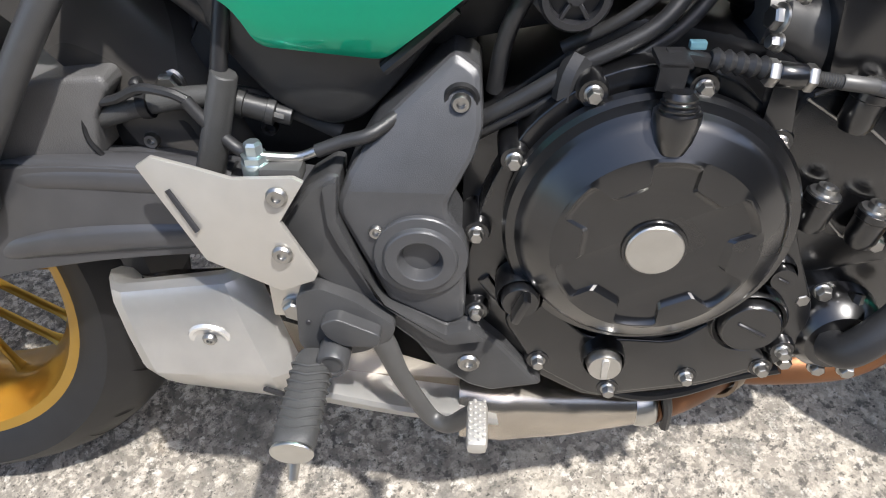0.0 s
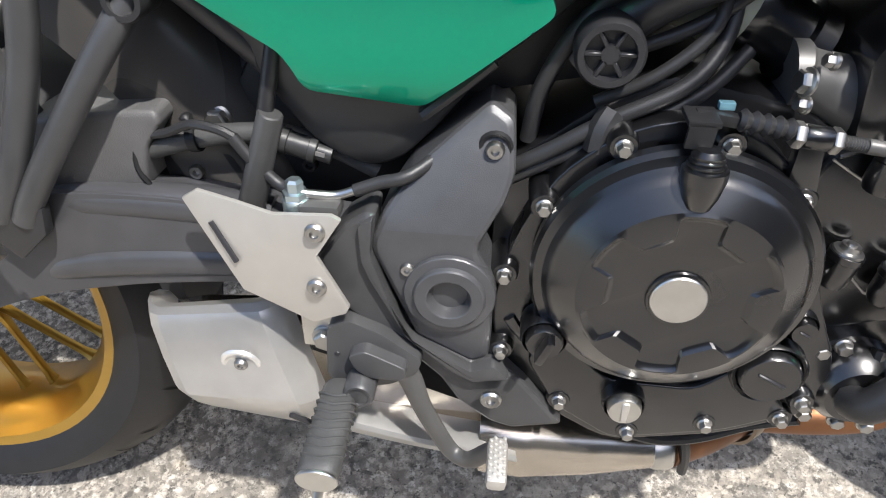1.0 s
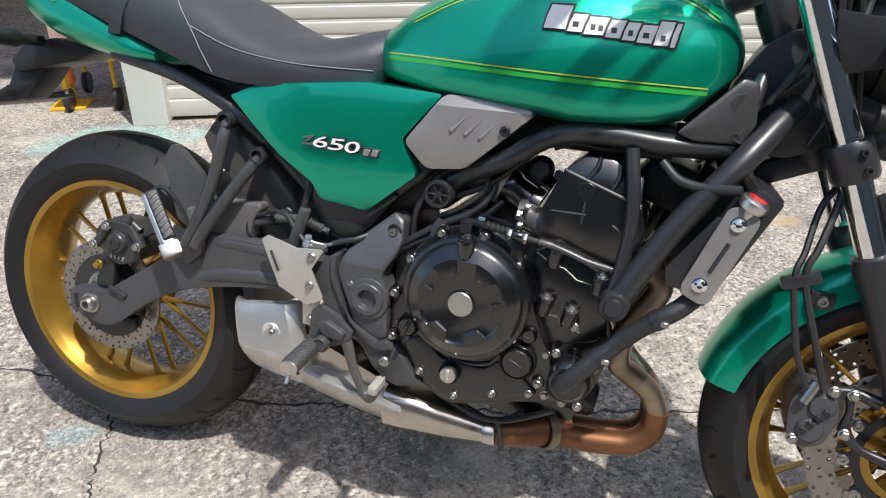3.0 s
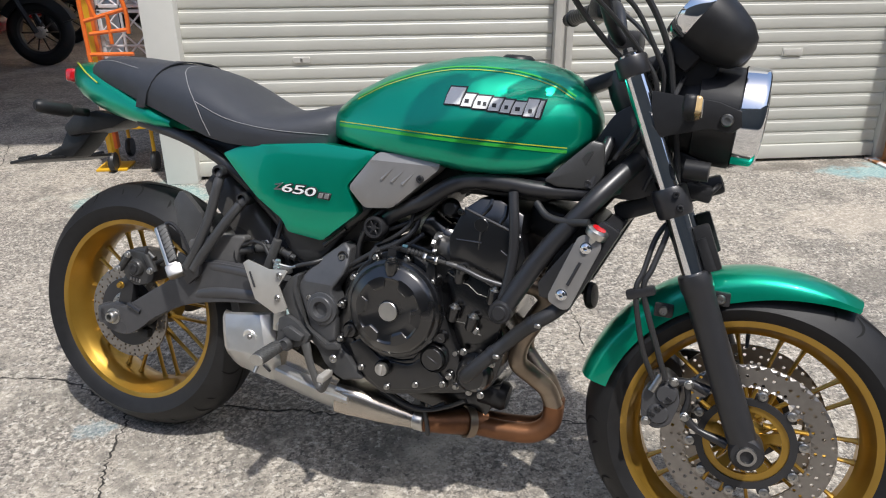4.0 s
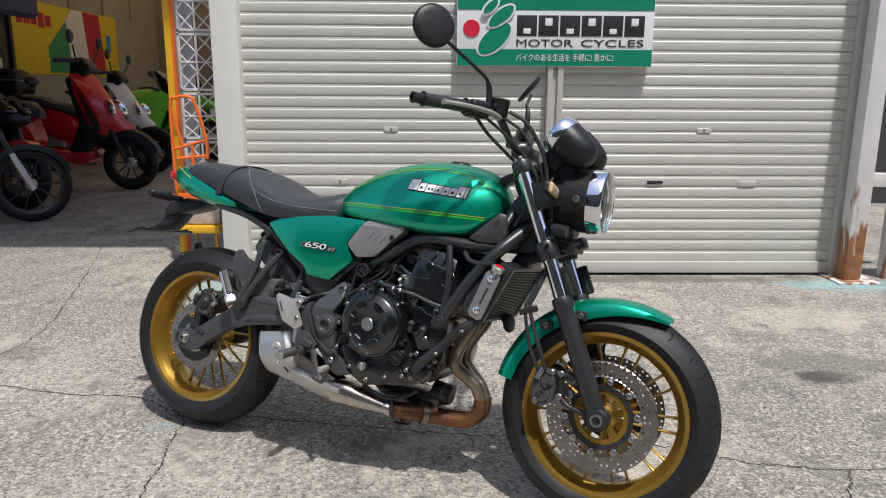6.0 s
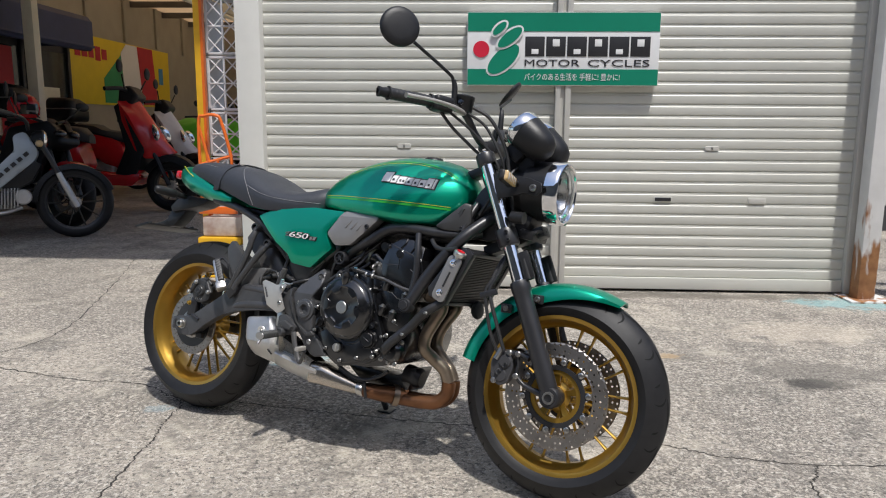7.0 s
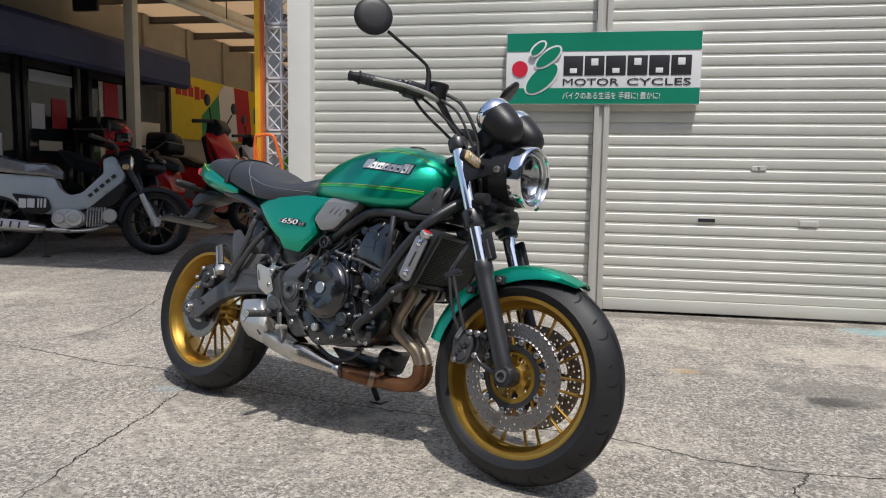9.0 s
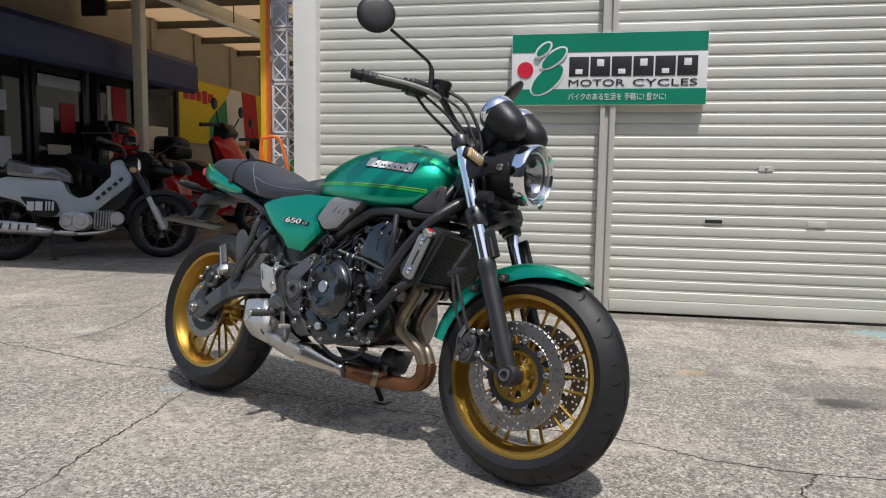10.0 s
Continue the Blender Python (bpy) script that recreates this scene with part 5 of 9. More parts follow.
# handlebar
for sg in (-1, 1):
    bm = nb()
    tube(bm, [(1.098, 0.0, 1.000), (1.092, sg * 0.055, 1.003), (1.078, sg * 0.090, 1.028), (1.060, sg * 0.135, 1.078), (1.040, sg * 0.175, 1.092), (0.985, sg * 0.265, 1.092), (0.915, sg * 0.372, 1.086)], 0.0110, 12, 6)
    bar = part("handlebar", bm, FRAME, moto, "black tubular handlebar half")
    bm = nb()
    a, b = Vector((0.998, sg * 0.245, 1.092)), Vector((0.928, sg * 0.352, 1.087))
    n = 10
    prof = []
    L = (b - a).length
    for i in range(n):
        z = L * i / n
        prof += [(0.0160, z), (0.0170, z + L / n * 0.25), (0.0170, z + L / n * 0.75)]
    lathe(bm, [(0, -0.004), (0.021, -0.004), (0.022, 0.004)] + prof + [(0.017, L), (0.020, L + 0.003), (0.020, L + 0.006), (0, L + 0.006)], m=frame_of(a, b), seg=18)
    part("grip", bm, RUBBER2, bar, "ribbed black rubber grip")
    part("bar_end", lathe(nb(), [(0.012, 0.0), (0.0145, 0.004), (0.0150, 0.012), (0.0130, 0.024), (0.0145, 0.030), (0.0150, 0.036), (0.009, 0.038), (0.008, 0.02), (0, 0.02)], m=frame_of(b, b + (b - a)), seg=18), BLACK, bar)
    # switch housing and lever perch
    bm = nb()
    box(bm, 0.052, 0.062, 0.045, frame_of((1.018, sg * 0.214, 1.090), (0.985, sg * 0.265, 1.092)) @ Matrix.Rotation(radians(90), 4, 'X'), 0.012, 3)
    part("switch_box", bm, BLACK, bar, "black switch housing")
    bm = nb()
    tube(bm, [(1.062, sg * 0.155, 1.078), (1.066, sg * 0.185, 1.078), (1.058, sg * 0.225, 1.082), (1.030, sg * 0.285, 1.084), (0.990, sg * 0.345, 1.082), (0.984, sg * 0.355, 1.081)], [0.010, 0.011, 0.009, 0.0075, 0.0075, 0.010], 10, 5, flat=0.75, up=(0, 0, 1))
    part("lever", bm, SILVER, bar, "silver alloy hand lever")
    # mirror
    bm = nb()
    tube(bm, [(1.036, sg * 0.172, 1.100), (1.034, sg * 0.174, 1.150), (1.030, sg * 0.180, 1.172)], [0.0095, 0.0085, 0.0065], 10, 3)
    hx, hy, hz = (0.932, -0.346, 1.279) if sg == -1 else (0.950, 0.415, 1.288)
    tube(bm, [(1.030, sg * 0.180, 1.170), (1.020, sg * 0.196, 1.188), (hx + 0.023, hy - sg * 0.046, hz - 0.031)], 0.0052, 8, 4)
    ms = part("mirror_stem", bm, BLACK, bar, "black mirror stem")
    Mm = Matrix.Translation((hx, hy, hz)) @ Matrix.Rotation(radians(-44), 4, 'Z') @ Matrix.Rotation(radians(86), 4, 'Y') if sg == -1 else frame_of((hx, hy, hz), (hx + 0.726, hy + 0.358, hz - 0.588))
    part("mirror_head", lathe(nb(), [(0, 0.010), (0.035, 0.0092), (0.050, 0.0068), (0.0560, 0.003), (0.0575, -0.001), (0.0575, -0.006), (0.054, -0.008), (0, -0.008)], m=Mm, seg=40), BLACK, ms, "round black mirror shell")
    part("mirror_glass", lathe(nb(), [(0, -0.0085), (0.0535, -0.0085)], m=Mm, seg=32), CHROME, ms)
bm = nb()
lathe(bm, [(0, 0.027), (0.028, 0.027), (0.0315, 0.024), (0.0315, 0.014), (0.0300, 0.012), (0.0300, -0.018), (0.026, -0.024), (0, -0.024)], m=at(1.052, -0.142, 1.108, 4, 6, 0), seg=28)
res = part("brake_reservoir", bm, BLACK, moto, "black brake fluid reservoir")
part("sight_glass", lathe(nb(), [(0, 0.004), (0.008, 0.003), (0.0095, 0), (0, 0)], m=side(1.058, -0.171, 1.108), seg=16), SCREEN, res)
bm = nb()
box(bm, 0.06, 0.10, 0.035, at(1.098, 0, 1.003, 0, 0, 0), 0.010)
part("bar_clamp", bm, FRAME, moto)

# cables and hoses about the steering head
for name, pts, r, mt in (
        ("throttle_cable", [(1.075, -0.150, 1.080), (1.120, -0.120, 1.050), (1.160, -0.100, 0.985), (1.180, -0.085, 0.930), (1.165, -0.07, 0.85), (1.10, -0.06, 0.78)], 0.0042, RUBBER2),
        ("throttle_cable", [(1.040, -0.200, 1.072), (1.090, -0.150, 1.030), (1.140, -0.110, 0.975), (1.172, -0.095, 0.915), (1.150, -0.08, 0.83)], 0.0042, RUBBER2),
        ("brake_hose", [(1.085, -0.140, 1.100), (1.135, -0.118, 1.070), (1.180, -0.090, 0.990), (1.200, -0.080, 0.90), (1.225, -0.07, 0.76), (1.222, -0.085, 0.68), (1.205, -0.110, 0.61), (1.195, -0.118, 0.565), (1.232, -0.112, 0.46), (1.253, -0.105, 0.405)], 0.0055, RUBBER2),
        ("brake_hose", [(1.240, -0.06, 0.71), (1.205, -0.075, 0.665), (1.190, -0.105, 0.60), (1.182, -0.118, 0.56), (1.205, -0.112, 0.46), (1.232, -0.102, 0.400)], 0.0050, RUBBER2),
        ("clutch_cable", [(1.060, 0.160, 1.080), (1.110, 0.12, 1.04), (1.165, 0.04, 0.97), (1.175, -0.04, 0.88), (1.13, -0.06, 0.80)], 0.0045, RUBBER2),
        ("switch_lead", [(1.018, -0.214, 1.070), (1.045, -0.18, 1.030), (1.085, -0.12, 0.985), (1.13, -0.09, 0.94), (1.15, -0.075, 0.87), (1.11, -0.07, 0.79)], 0.0050, RUBBER2),
        ("lead", [(1.215, -0.05, 0.95), (1.20, -0.09, 0.90), (1.19, -0.085, 0.80), (1.17, -0.07, 0.74)], 0.0045, RUBBER2)):
    bm = nb()
    tube(bm, pts, r, 8, 6)
    part(name, bm, mt, moto)
bm = nb()
tube(bm, [(1.235, -0.115, 0.788), (1.275, -0.118, 0.786)], 0.017, 14, 0)
part("lead_boot", bm, BLACK, moto)
bm = nb()
box(bm, 0.06, 0.10, 0.07, at(1.235, 0, 0.775, 0, 20, 0), 0.012)
box(bm, 0.05, 0.12, 0.03, at(1.262, 0, 0.745, 0, 10, 0), 0.008)
tube(bm, [(1.275, -0.055, 0.735), (1.29, -0.05, 0.755), (1.30, 0, 0.76)], 0.005, 8)
part("horn_bracket", bm, BLACK, moto)
bm = nb()
box(bm, 0.052, 0.020, 0.018, at(1.190, -0.114, 0.562, 0, -20, 0), 0.005)
part("hose_guide", bm, FRAME, moto)

# front calipers
for sg in (-1, 1):
    bm = nb()
    prism(bm, round_poly([(1.214, 0.372), (1.228, 0.402), (1.252, 0.408), (1.276, 0.392), (1.284, 0.362), (1.270, 0.316), (1.244, 0.304), (1.218, 0.322)], 0.010, 3), sg * 0.066 - 0.034, sg * 0.066 + 0.034, 0.009, 3)
    cal = part("brake_caliper", bm, SATIN, moto, "dark grey brake caliper")
    for x, z in ((1.258, 0.376), (1.248, 0.336)):
        mm = side(x, -0.097, z) if sg == -1 else Matrix.Translation((x, 0.097, z)) @ Matrix.Rotation(radians(-90), 4, 'X')
        part("piston_housing", lathe(nb(), [(0.021, -0.006), (0.0195, 0.004), (0.0165, 0.0075), (0, 0.0080)], m=mm, seg=24), SATIN, cal)
    bm = nb()
    tube(bm, [(1.266, sg * 0.092, 0.398), (1.292, sg * 0.092, 0.404), (1.330, sg * 0.096, 0.395)], [0.009, 0.007, 0.010], 10, 3)
    tube(bm, [(1.292, sg * 0.092, 0.340), (1.320, sg * 0.094, 0.318), (1.372, sg * 0.096, 0.304)], [0.009, 0.006, 0.010], 10, 3)
    tube(bm, [(1.290, sg * 0.090, 0.402), (1.296, sg * 0.090, 0.372), (1.292, sg * 0.090, 0.340)], [0.007, 0.005, 0.007], 10, 3)
    part("caliper_bracket", bm, FRAME, cal)
    for x, z in ((1.268, 0.402), (1.294, 0.402), (1.294, 0.340), (1.228, 0.318)):
        part("bolt", hexbolt(0.0070, 0.009), ZINC, cal, "", side(x, -0.099, z) if sg == -1 else Matrix.Translation((x, 0.099, z)) @ Matrix.Rotation(radians(-90), 4, 'X'))
    bm = nb()
    for k in range(4):
        box(bm, 0.007, 0.003, 0.011, at(1.238 + 0.0085 * k, sg * 0.1060, 0.336 + 0.011 * k, 0, -50, 0), 0.0008, 1)
    part("raised_mark", bm, BLACK, cal)
    bm = nb()
    tube(bm, [(1.244, sg * 0.10, 0.412), (1.230, sg * 0.105, 0.380)], 0.008, 10, 0)
    part("banjo", bm, ZINC, cal)

# ---- engine, right flank first ----
ALLOYD = mat("dull_cast_alloy", (0.11, 0.108, 0.105), 0.46, 0.45, 0.15, 40)
def bolts(parent, spots, y, size=0.0050, h=0.0085, material=None, name="bolt"):
    first = None
    for x, z in spots:
        m = side(x, y, z, (x * 9999) % 60)
        if first is None:
            first = part(name, hexbolt(size, h), material or ZINC, parent, "", m)
        else:
            again(first, m)


case_out = [(0.612, 0.352), (0.603, 0.420), (0.618, 0.482), (0.645, 0.535), (0.684, 0.567), (0.721, 0.578), (0.770, 0.569), (0.806, 0.537), (0.828, 0.479), (0.850, 0.425), (0.872, 0.380), (0.866, 0.326), (0.805, 0.295), (0.711, 0.275), (0.655, 0.308)]
bm = nb()
prism(bm, round_poly([(0.60, 0.36), (0.60, 0.52), (0.70, 0.60), (0.80, 0.58), (0.93, 0.50), (0.955, 0.40), (0.93, 0.315), (0.80, 0.284), (0.68, 0.284)], 0.03), -0.118, 0.16, 0.010)
case = part("crankcase", bm, ENGINE, moto, "black enamelled engine crankcase")
bm = nb()
prism(bm, round_poly(case_out, 0.02, 3), -0.143, -0.110, 0.007, 3)
cover = part("engine_side_cover", bm, ENGINE, moto, "glossy black engine side cover")
# raised plain below the dome
bm = nb()
prism(bm, round_poly([(0.632, 0.372), (0.665, 0.388), (0.700, 0.352), (0.770, 0.350), (0.800, 0.378), (0.850, 0.330), (0.800, 0.305), (0.712, 0.285), (0.662, 0.318)], 0.012, 3), -0.150, -0.120, 0.006, 3)
part("cover_web", bm, ENGINE, cover)
bm = nb()
tube(bm, [(0.6180, 0.0, 0.4050), (0.6306, 0.0, 0.3866), (0.6583, 0.0, 0.3649), (0.6936, 0.0, 0.3671), (0.7305, 0.0, 0.3515), (0.7762, 0.0, 0.3600), (0.7939, 0.0, 0.3870), (0.8020, 0.0, 0.4180), (0.8240, 0.0, 0.4460)], 0.0052, 8, 2, flat=0.7)
bmesh.ops.translate(bm, vec=(0, -0.1432, 0), verts=bm.verts[:])
part("cover_ridge", bm, ENGINE, cover)
spots = [(0.683, 0.559), (0.750, 0.564), (0.636, 0.511), (0.612, 0.451), (0.613, 0.377), (0.664, 0.326), (0.724, 0.296), (0.785, 0.313), (0.804, 0.527), (0.820, 0.455), (0.854, 0.345), (0.842, 0.326)]
boss = None
for x, z in spots:
    m = side(x, -0.118, z)
    if boss is None:
        boss = part("bolt_boss", lathe(nb(), [(0, 0), (0.0115, 0), (0.0105, 0.030), (0.0090, 0.033), (0, 0.033)], seg=16), ENGINE, cover, "", m)
    else:
        again(boss, m)
bolts(cover, spots, -0.150)
# clutch dome
CX, CZ = 0.729, 0.468
bm = lathe(nb(), [(0.100, 0.0), (0.1005, 0.009), (0.098, 0.0135), (0.0945, 0.0145), (0.092, 0.0155), (0.0895, 0.0195), (0.0872, 0.0235), (0.0835, 0.0262), (0.0690, 0.0350)], m=side(CX, -0.145, CZ), seg=90)
dome = part("clutch_cover", bm, ENGINE, moto, "domed glossy black clutch cover with a silver centre disc", smooth=30)
lobe = [(0.0, 0.0655), (11.0, 0.0655), (13.4, 0.0640), (16.0, 0.0520), (18.0, 0.0500), (24.0, 0.0492), (30.0, 0.0489), (36.0, 0.0492), (42.0, 0.0500), (44.0, 0.0520), (46.6, 0.0640), (49.0, 0.0655), (54.5, 0.0655)]
rings = [[] for k in range(6)]
bm = nb()
SM = side(CX, -0.145, CZ)
for k in range(6):
    for a, r in lobe:
        c, q = math.cos(radians(86 + 60 * k + a)), math.sin(radians(86 + 60 * k + a))
        for i, (rr, h) in enumerate(((0.0690, 0.0350), (max(r + 0.0016, 0.0668 - (0.0668 - r) * 0.5), 0.0362), (r + 0.0006, 0.0361), (r - 0.0004, 0.0352), (r - 0.0034, 0.0330), (r - 0.0046, 0.0327))):
            rings[i].append(bm.verts.new(SM @ Vector((rr * c, rr * q, h))))
k = len(rings[0])
for a, b in zip(rings, rings[1:]):
    for i in range(k):
        bm.faces.new((a[i], a[(i + 1) % k], b[(i + 1) % k], b[i]))
bm.faces.new(rings[-1])
bmesh.ops.recalc_face_normals(bm, faces=bm.faces[:])
part("lobed_face", bm, ENGINE, dome, "", None, 26)
part("centre_disc", lathe(nb(), [(0, 0.0050), (0.0184, 0.0050), (0.0192, 0.0042), (0.0196, 0.0), (0, 0.0)], m=side(CX, -0.1768, CZ), seg=40), STEEL, dome, "brushed silver centre disc")
part("disc_seat", lathe(nb(), [(0.0196, -0.002), (0.0196, 0.0030), (0.0214, 0.0026), (0.0224, 0), (0.0224, -0.002)], m=side(CX, -0.1768, CZ), seg=40), ENGINE, dome)
# caps
def cap(x, z, y, r, parent, material, label, slot=0.0, ring=True):
    bm = lathe(nb(), [(0, 0.010), (r * 0.86, 0.010), (r * 0.93, 0.008), (r * 0.96, 0.002), (r * 1.0, 0.0), (r * 1.0, -0.02), (0, -0.02)], m=side(x, y, z), seg=32)
    o = part("cap", bm, material, parent, label)
    if ring:
        part("cap_rim", lathe(nb(), [(r * 1.02, -0.02), (r * 1.22, -0.02), (r * 1.20, 0.001), (r * 1.12, 0.004), (r * 1.02, 0.002), (r * 1.02, -0.004)], m=side(x, y, z), seg=32), ENGINE, parent)
    if slot:
        tb = nb()
        box(tb, r * slot, 0.003, r * 0.11, at(x, y - 0.0102, z, 0, 28, 0), 0.001, 1)
        part("slot", tb, INK, o)
    return o


cap(0.820, 0.376, -0.152, 0.0245, cover, ENGINE, "black timing plug with a slot", 1.05)
cap(0.833, 0.421, -0.148, 0.0105, cover, ENGINE, "small black timing plug", 0.9)
oil = cap(0.645, 0.407, -0.166, 0.0150, cover, ENGINE, "black oil filler cap with a grip bar")
tb = nb()
box(tb, 0.024, 0.014, 0.007, at(0.645, -0.180, 0.407, 0, -68, 0), 0.003)
part("grip_bar", tb, ENGINE, oil)
sg_ = cap(0.7150, 0.336, -0.158, 0.0145, cover, STEEL, "round oil sight glass")
tb = nb()
box(tb, 0.006, 0.002, 0.020, at(0.7150, -0.1685, 0.336), 0.0008, 1)
part("level_mark", tb, SILVER, sg_)
# clutch release: shaft, arm and cable
rel = part("clutch_release", lathe(nb(), [(0, -0.026), (0.008, -0.026), (0.0115, -0.018), (0.0145, -0.005), (0.0145, 0.0), (0.0120, 0.001), (0.0125, 0.003), (0.0105, 0.004), (0.0112, 0.006), (0.0098, 0.007), (0.0104, 0.009), (0.0090, 0.010), (0.0070, 0.012), (0, 0.012)], m=frame_of((0.7285, -0.176, 0.560), (0.729, -0.172, 0.60)), seg=22), ENGINE, moto, "black clutch release shaft housing")
bm = nb()
box(bm, 0.017, 0.004, 0.018, at(0.7235, -0.168, 0.578, 0, 4, 0), 0.001)
box(bm, 0.020, 0.026, 0.004, at(0.7245, -0.157, 0.5855), 0.001)
box(bm, 0.034, 0.010, 0.008, at(0.738, -0.150, 0.5825, 0, 8, 0), 0.003)
part("release_arm", bm, BLACK, rel)
bm = nb()
box(bm, 0.010, 0.006, 0.005, at(0.741, -0.146, 0.5895), 0.001)
part("cable_nipple", bm, mat("blue_zinc", (0.25, 0.5, 0.6), 0.35, 0.6), rel, "pale blue cable clip")
prof = []
for i in range(5):
    prof += [(0.0050, i * 0.0075), (0.0075, i * 0.0075 + 0.003)]
part("cable_boot", lathe(nb(), [(0, 0)] + prof + [(0.0045, 0.038), (0, 0.038)], m=frame_of((0.748, -0.152, 0.583), (0.80, -0.150, 0.574)), seg=14), RUBBER2, rel, "ribbed black rubber cable boot")
def along(p, q, u):
    return Vector(p).lerp(Vector(q), u / (Vector(q) - Vector(p)).length)


ra, rb = (0.783, -0.151, 0.5748), (0.850, -0.150, 0.5662)
for nm, u0, u1, r, seg, mt, lab in (("lock_nut", 0.000, 0.0065, 0.0088, 6, ZINC, "plated lock nut"), ("cable_adjuster", 0.0065, 0.024, 0.0078, 20, ENGINE, "black cable adjuster barrel"), ("lock_nut", 0.024, 0.030, 0.0088, 6, ZINC, "plated lock nut"), ("ferrule", 0.047, 0.069, 0.0050, 14, ALLOYD, "dull alloy cable ferrule")):
    part(nm, lathe(nb(), [(0, 0), (r * 0.9, 0), (r, 0.001), (r, u1 - u0 - 0.001), (r * 0.9, u1 - u0), (0, u1 - u0)], m=frame_of(along(ra, rb, u0), along(ra, rb, u1)), seg=seg), mt, rel, lab)
thread = [(0, 0)]
for i in range(10):
    thread += [(0.0038, 0.0017 * i), (0.0048, 0.0017 * i + 0.0008)]
part("adjuster_thread", lathe(nb(), thread + [(0, 0.0172)], m=frame_of(along(ra, rb, 0.030), along(ra, rb, 0.05)), seg=14), ALLOYD, rel, "threaded adjuster rod")
bm = nb()
tube(bm, [(0.848, -0.150, 0.5665), (0.872, -0.150, 0.5600), (0.905, -0.148, 0.549), (0.948, -0.140, 0.540)], 0.0046, 10, 5)
part("clutch_cable_end", bm, SATIN, rel, "dark grey clutch cable")
bm = nb()
prism(bm, [(0.792, 0.575), (0.806, 0.575), (0.812, 0.53), (0.800, 0.515), (0.790, 0.53)], -0.150, -0.138, 0.002)
part("cable_stay", bm, ENGINE, moto)

dome.matrix_local = Matrix.Translation((0.001, -0.004, -0.004))
rel.matrix_local = Matrix.Translation((0.001, 0, 0))
def soften(bm, w, seg=3, ang=20):
    es = [e for e in bm.edges if len(e.link_faces) == 2 and e.calc_face_angle(0) > radians(ang)]
    bmesh.ops.bevel(bm, geom=es, offset=w, segments=seg, profile=0.6, affect='EDGES', clamp_overlap=True)
    return bm


# cylinder block and head, leaning forward
bm = nb()
prism(bm, round_poly([(0.806, 0.470), (0.822, 0.545), (0.852, 0.560), (0.925, 0.530), (0.950, 0.495), (0.935, 0.420), (0.86, 0.40)], 0.012, 3), -0.124, 0.13, 0.006)
part("cylinder_block", bm, ENGINE, moto, "black engine cylinder block")
head_face = [(0.826, 0.615), (0.853, 0.676), (0.907, 0.657), (0.966, 0.637), (0.978, 0.600), (0.966, 0.548), (0.955, 0.506), (0.925, 0.530), (0.852, 0.562), (0.832, 0.556)]
bm = nb()
prism(bm, round_poly(head_face, 0.005, 2), -0.132, 0.13, 0.004, 2)
head = part("cylinder_head", bm, ENGINE, moto, "black cylinder head with cam cover")
# cam cover: two sloped facets on each side, flat on top
bm = nb()
front = [(0.853, -0.130, 0.676), (0.907, -0.130, 0.657), (0.966, -0.130, 0.637)]
ridge = [(0.880, -0.117, 0.698), (0.917, -0.116, 0.697), (0.964, -0.116, 0.674)]
loft(bm, [[front[k], ridge[k], (ridge[k][0], -ridge[k][1], ridge[k][2]), (front[k][0], -front[k][1], front[k][2]), (front[k][0], 0.0, front[k][2] - 0.02)] for k in range(3)])
bmesh.ops.recalc_face_normals(bm, faces=bm.faces[:])
soften(bm, 0.004, 2, 12)
part("cam_cover", bm, ENGINE, head, "", None, 26)
part("cam_plug", lathe(nb(), [(0, 0.0022), (0.0125, 0.0022), (0.014, 0.0008), (0.014, -0.01), (0, -0.01)], m=side(0.888, -0.132, 0.648), seg=24), ENGINE, head)
for pts in ([(0.841, 0.614), (0.866, 0.614), (0.891, 0.614)], [(0.930, 0.604), (0.950, 0.592)], [(0.826, 0.552), (0.852, 0.563), (0.892, 0.546), (0.925, 0.531), (0.957, 0.508)], [(0.888, 0.634), (0.886, 0.600)]):
    bm = nb()
    tube(bm, [(x, -0.1315, z) for x, z in pts], 0.0020, 6, 0)
    part("casting_rib", bm, ENGINE, head)
# gasket bead round the cover and the ridges that part its facets
bm = nb()
tube(bm, [(x, y - 0.0015, z) for x, y, z in front], 0.0026, 6, 0)
part("cover_gasket", bm, ENGINE, head)
for f, g in ((0.30, 0.25), (0.62, 0.60)):
    a = Vector(front[0]).lerp(Vector(front[2]), f) + Vector((0, 0, 0.002))
    b = Vector(ridge[0]).lerp(Vector(ridge[2]), g) + Vector((0, 0, 0.004))
    bm = nb()
    tube(bm, [a, a.lerp(b, 0.5) + Vector((0.004, -0.001, 0)), b], [0.0035, 0.0045, 0.0035], 8, 3)
    part("cover_ridge", bm, ENGINE, head)
for pts in ([(0.818, 0.462), (0.835, 0.458), (0.846, 0.450), (0.868, 0.450), (0.880, 0.438), (0.905, 0.430)], [(0.826, 0.546), (0.852, 0.530), (0.870, 0.527), (0.890, 0.512), (0.915, 0.508), (0.938, 0.492)]):
    bm = nb()
    tube(bm, [(x, -0.1245, z) for x, z in pts], 0.0011, 5, 0)
    part("gasket_edge", bm, ZINC, head, "thin bright gasket edge")
for x, z in ((0.846, 0.668), (0.962, 0.630)):
    part("cover_bolt", hexbolt(0.0055, 0.007), ENGINE, head, "", side(x, -0.132, z))
lug = None
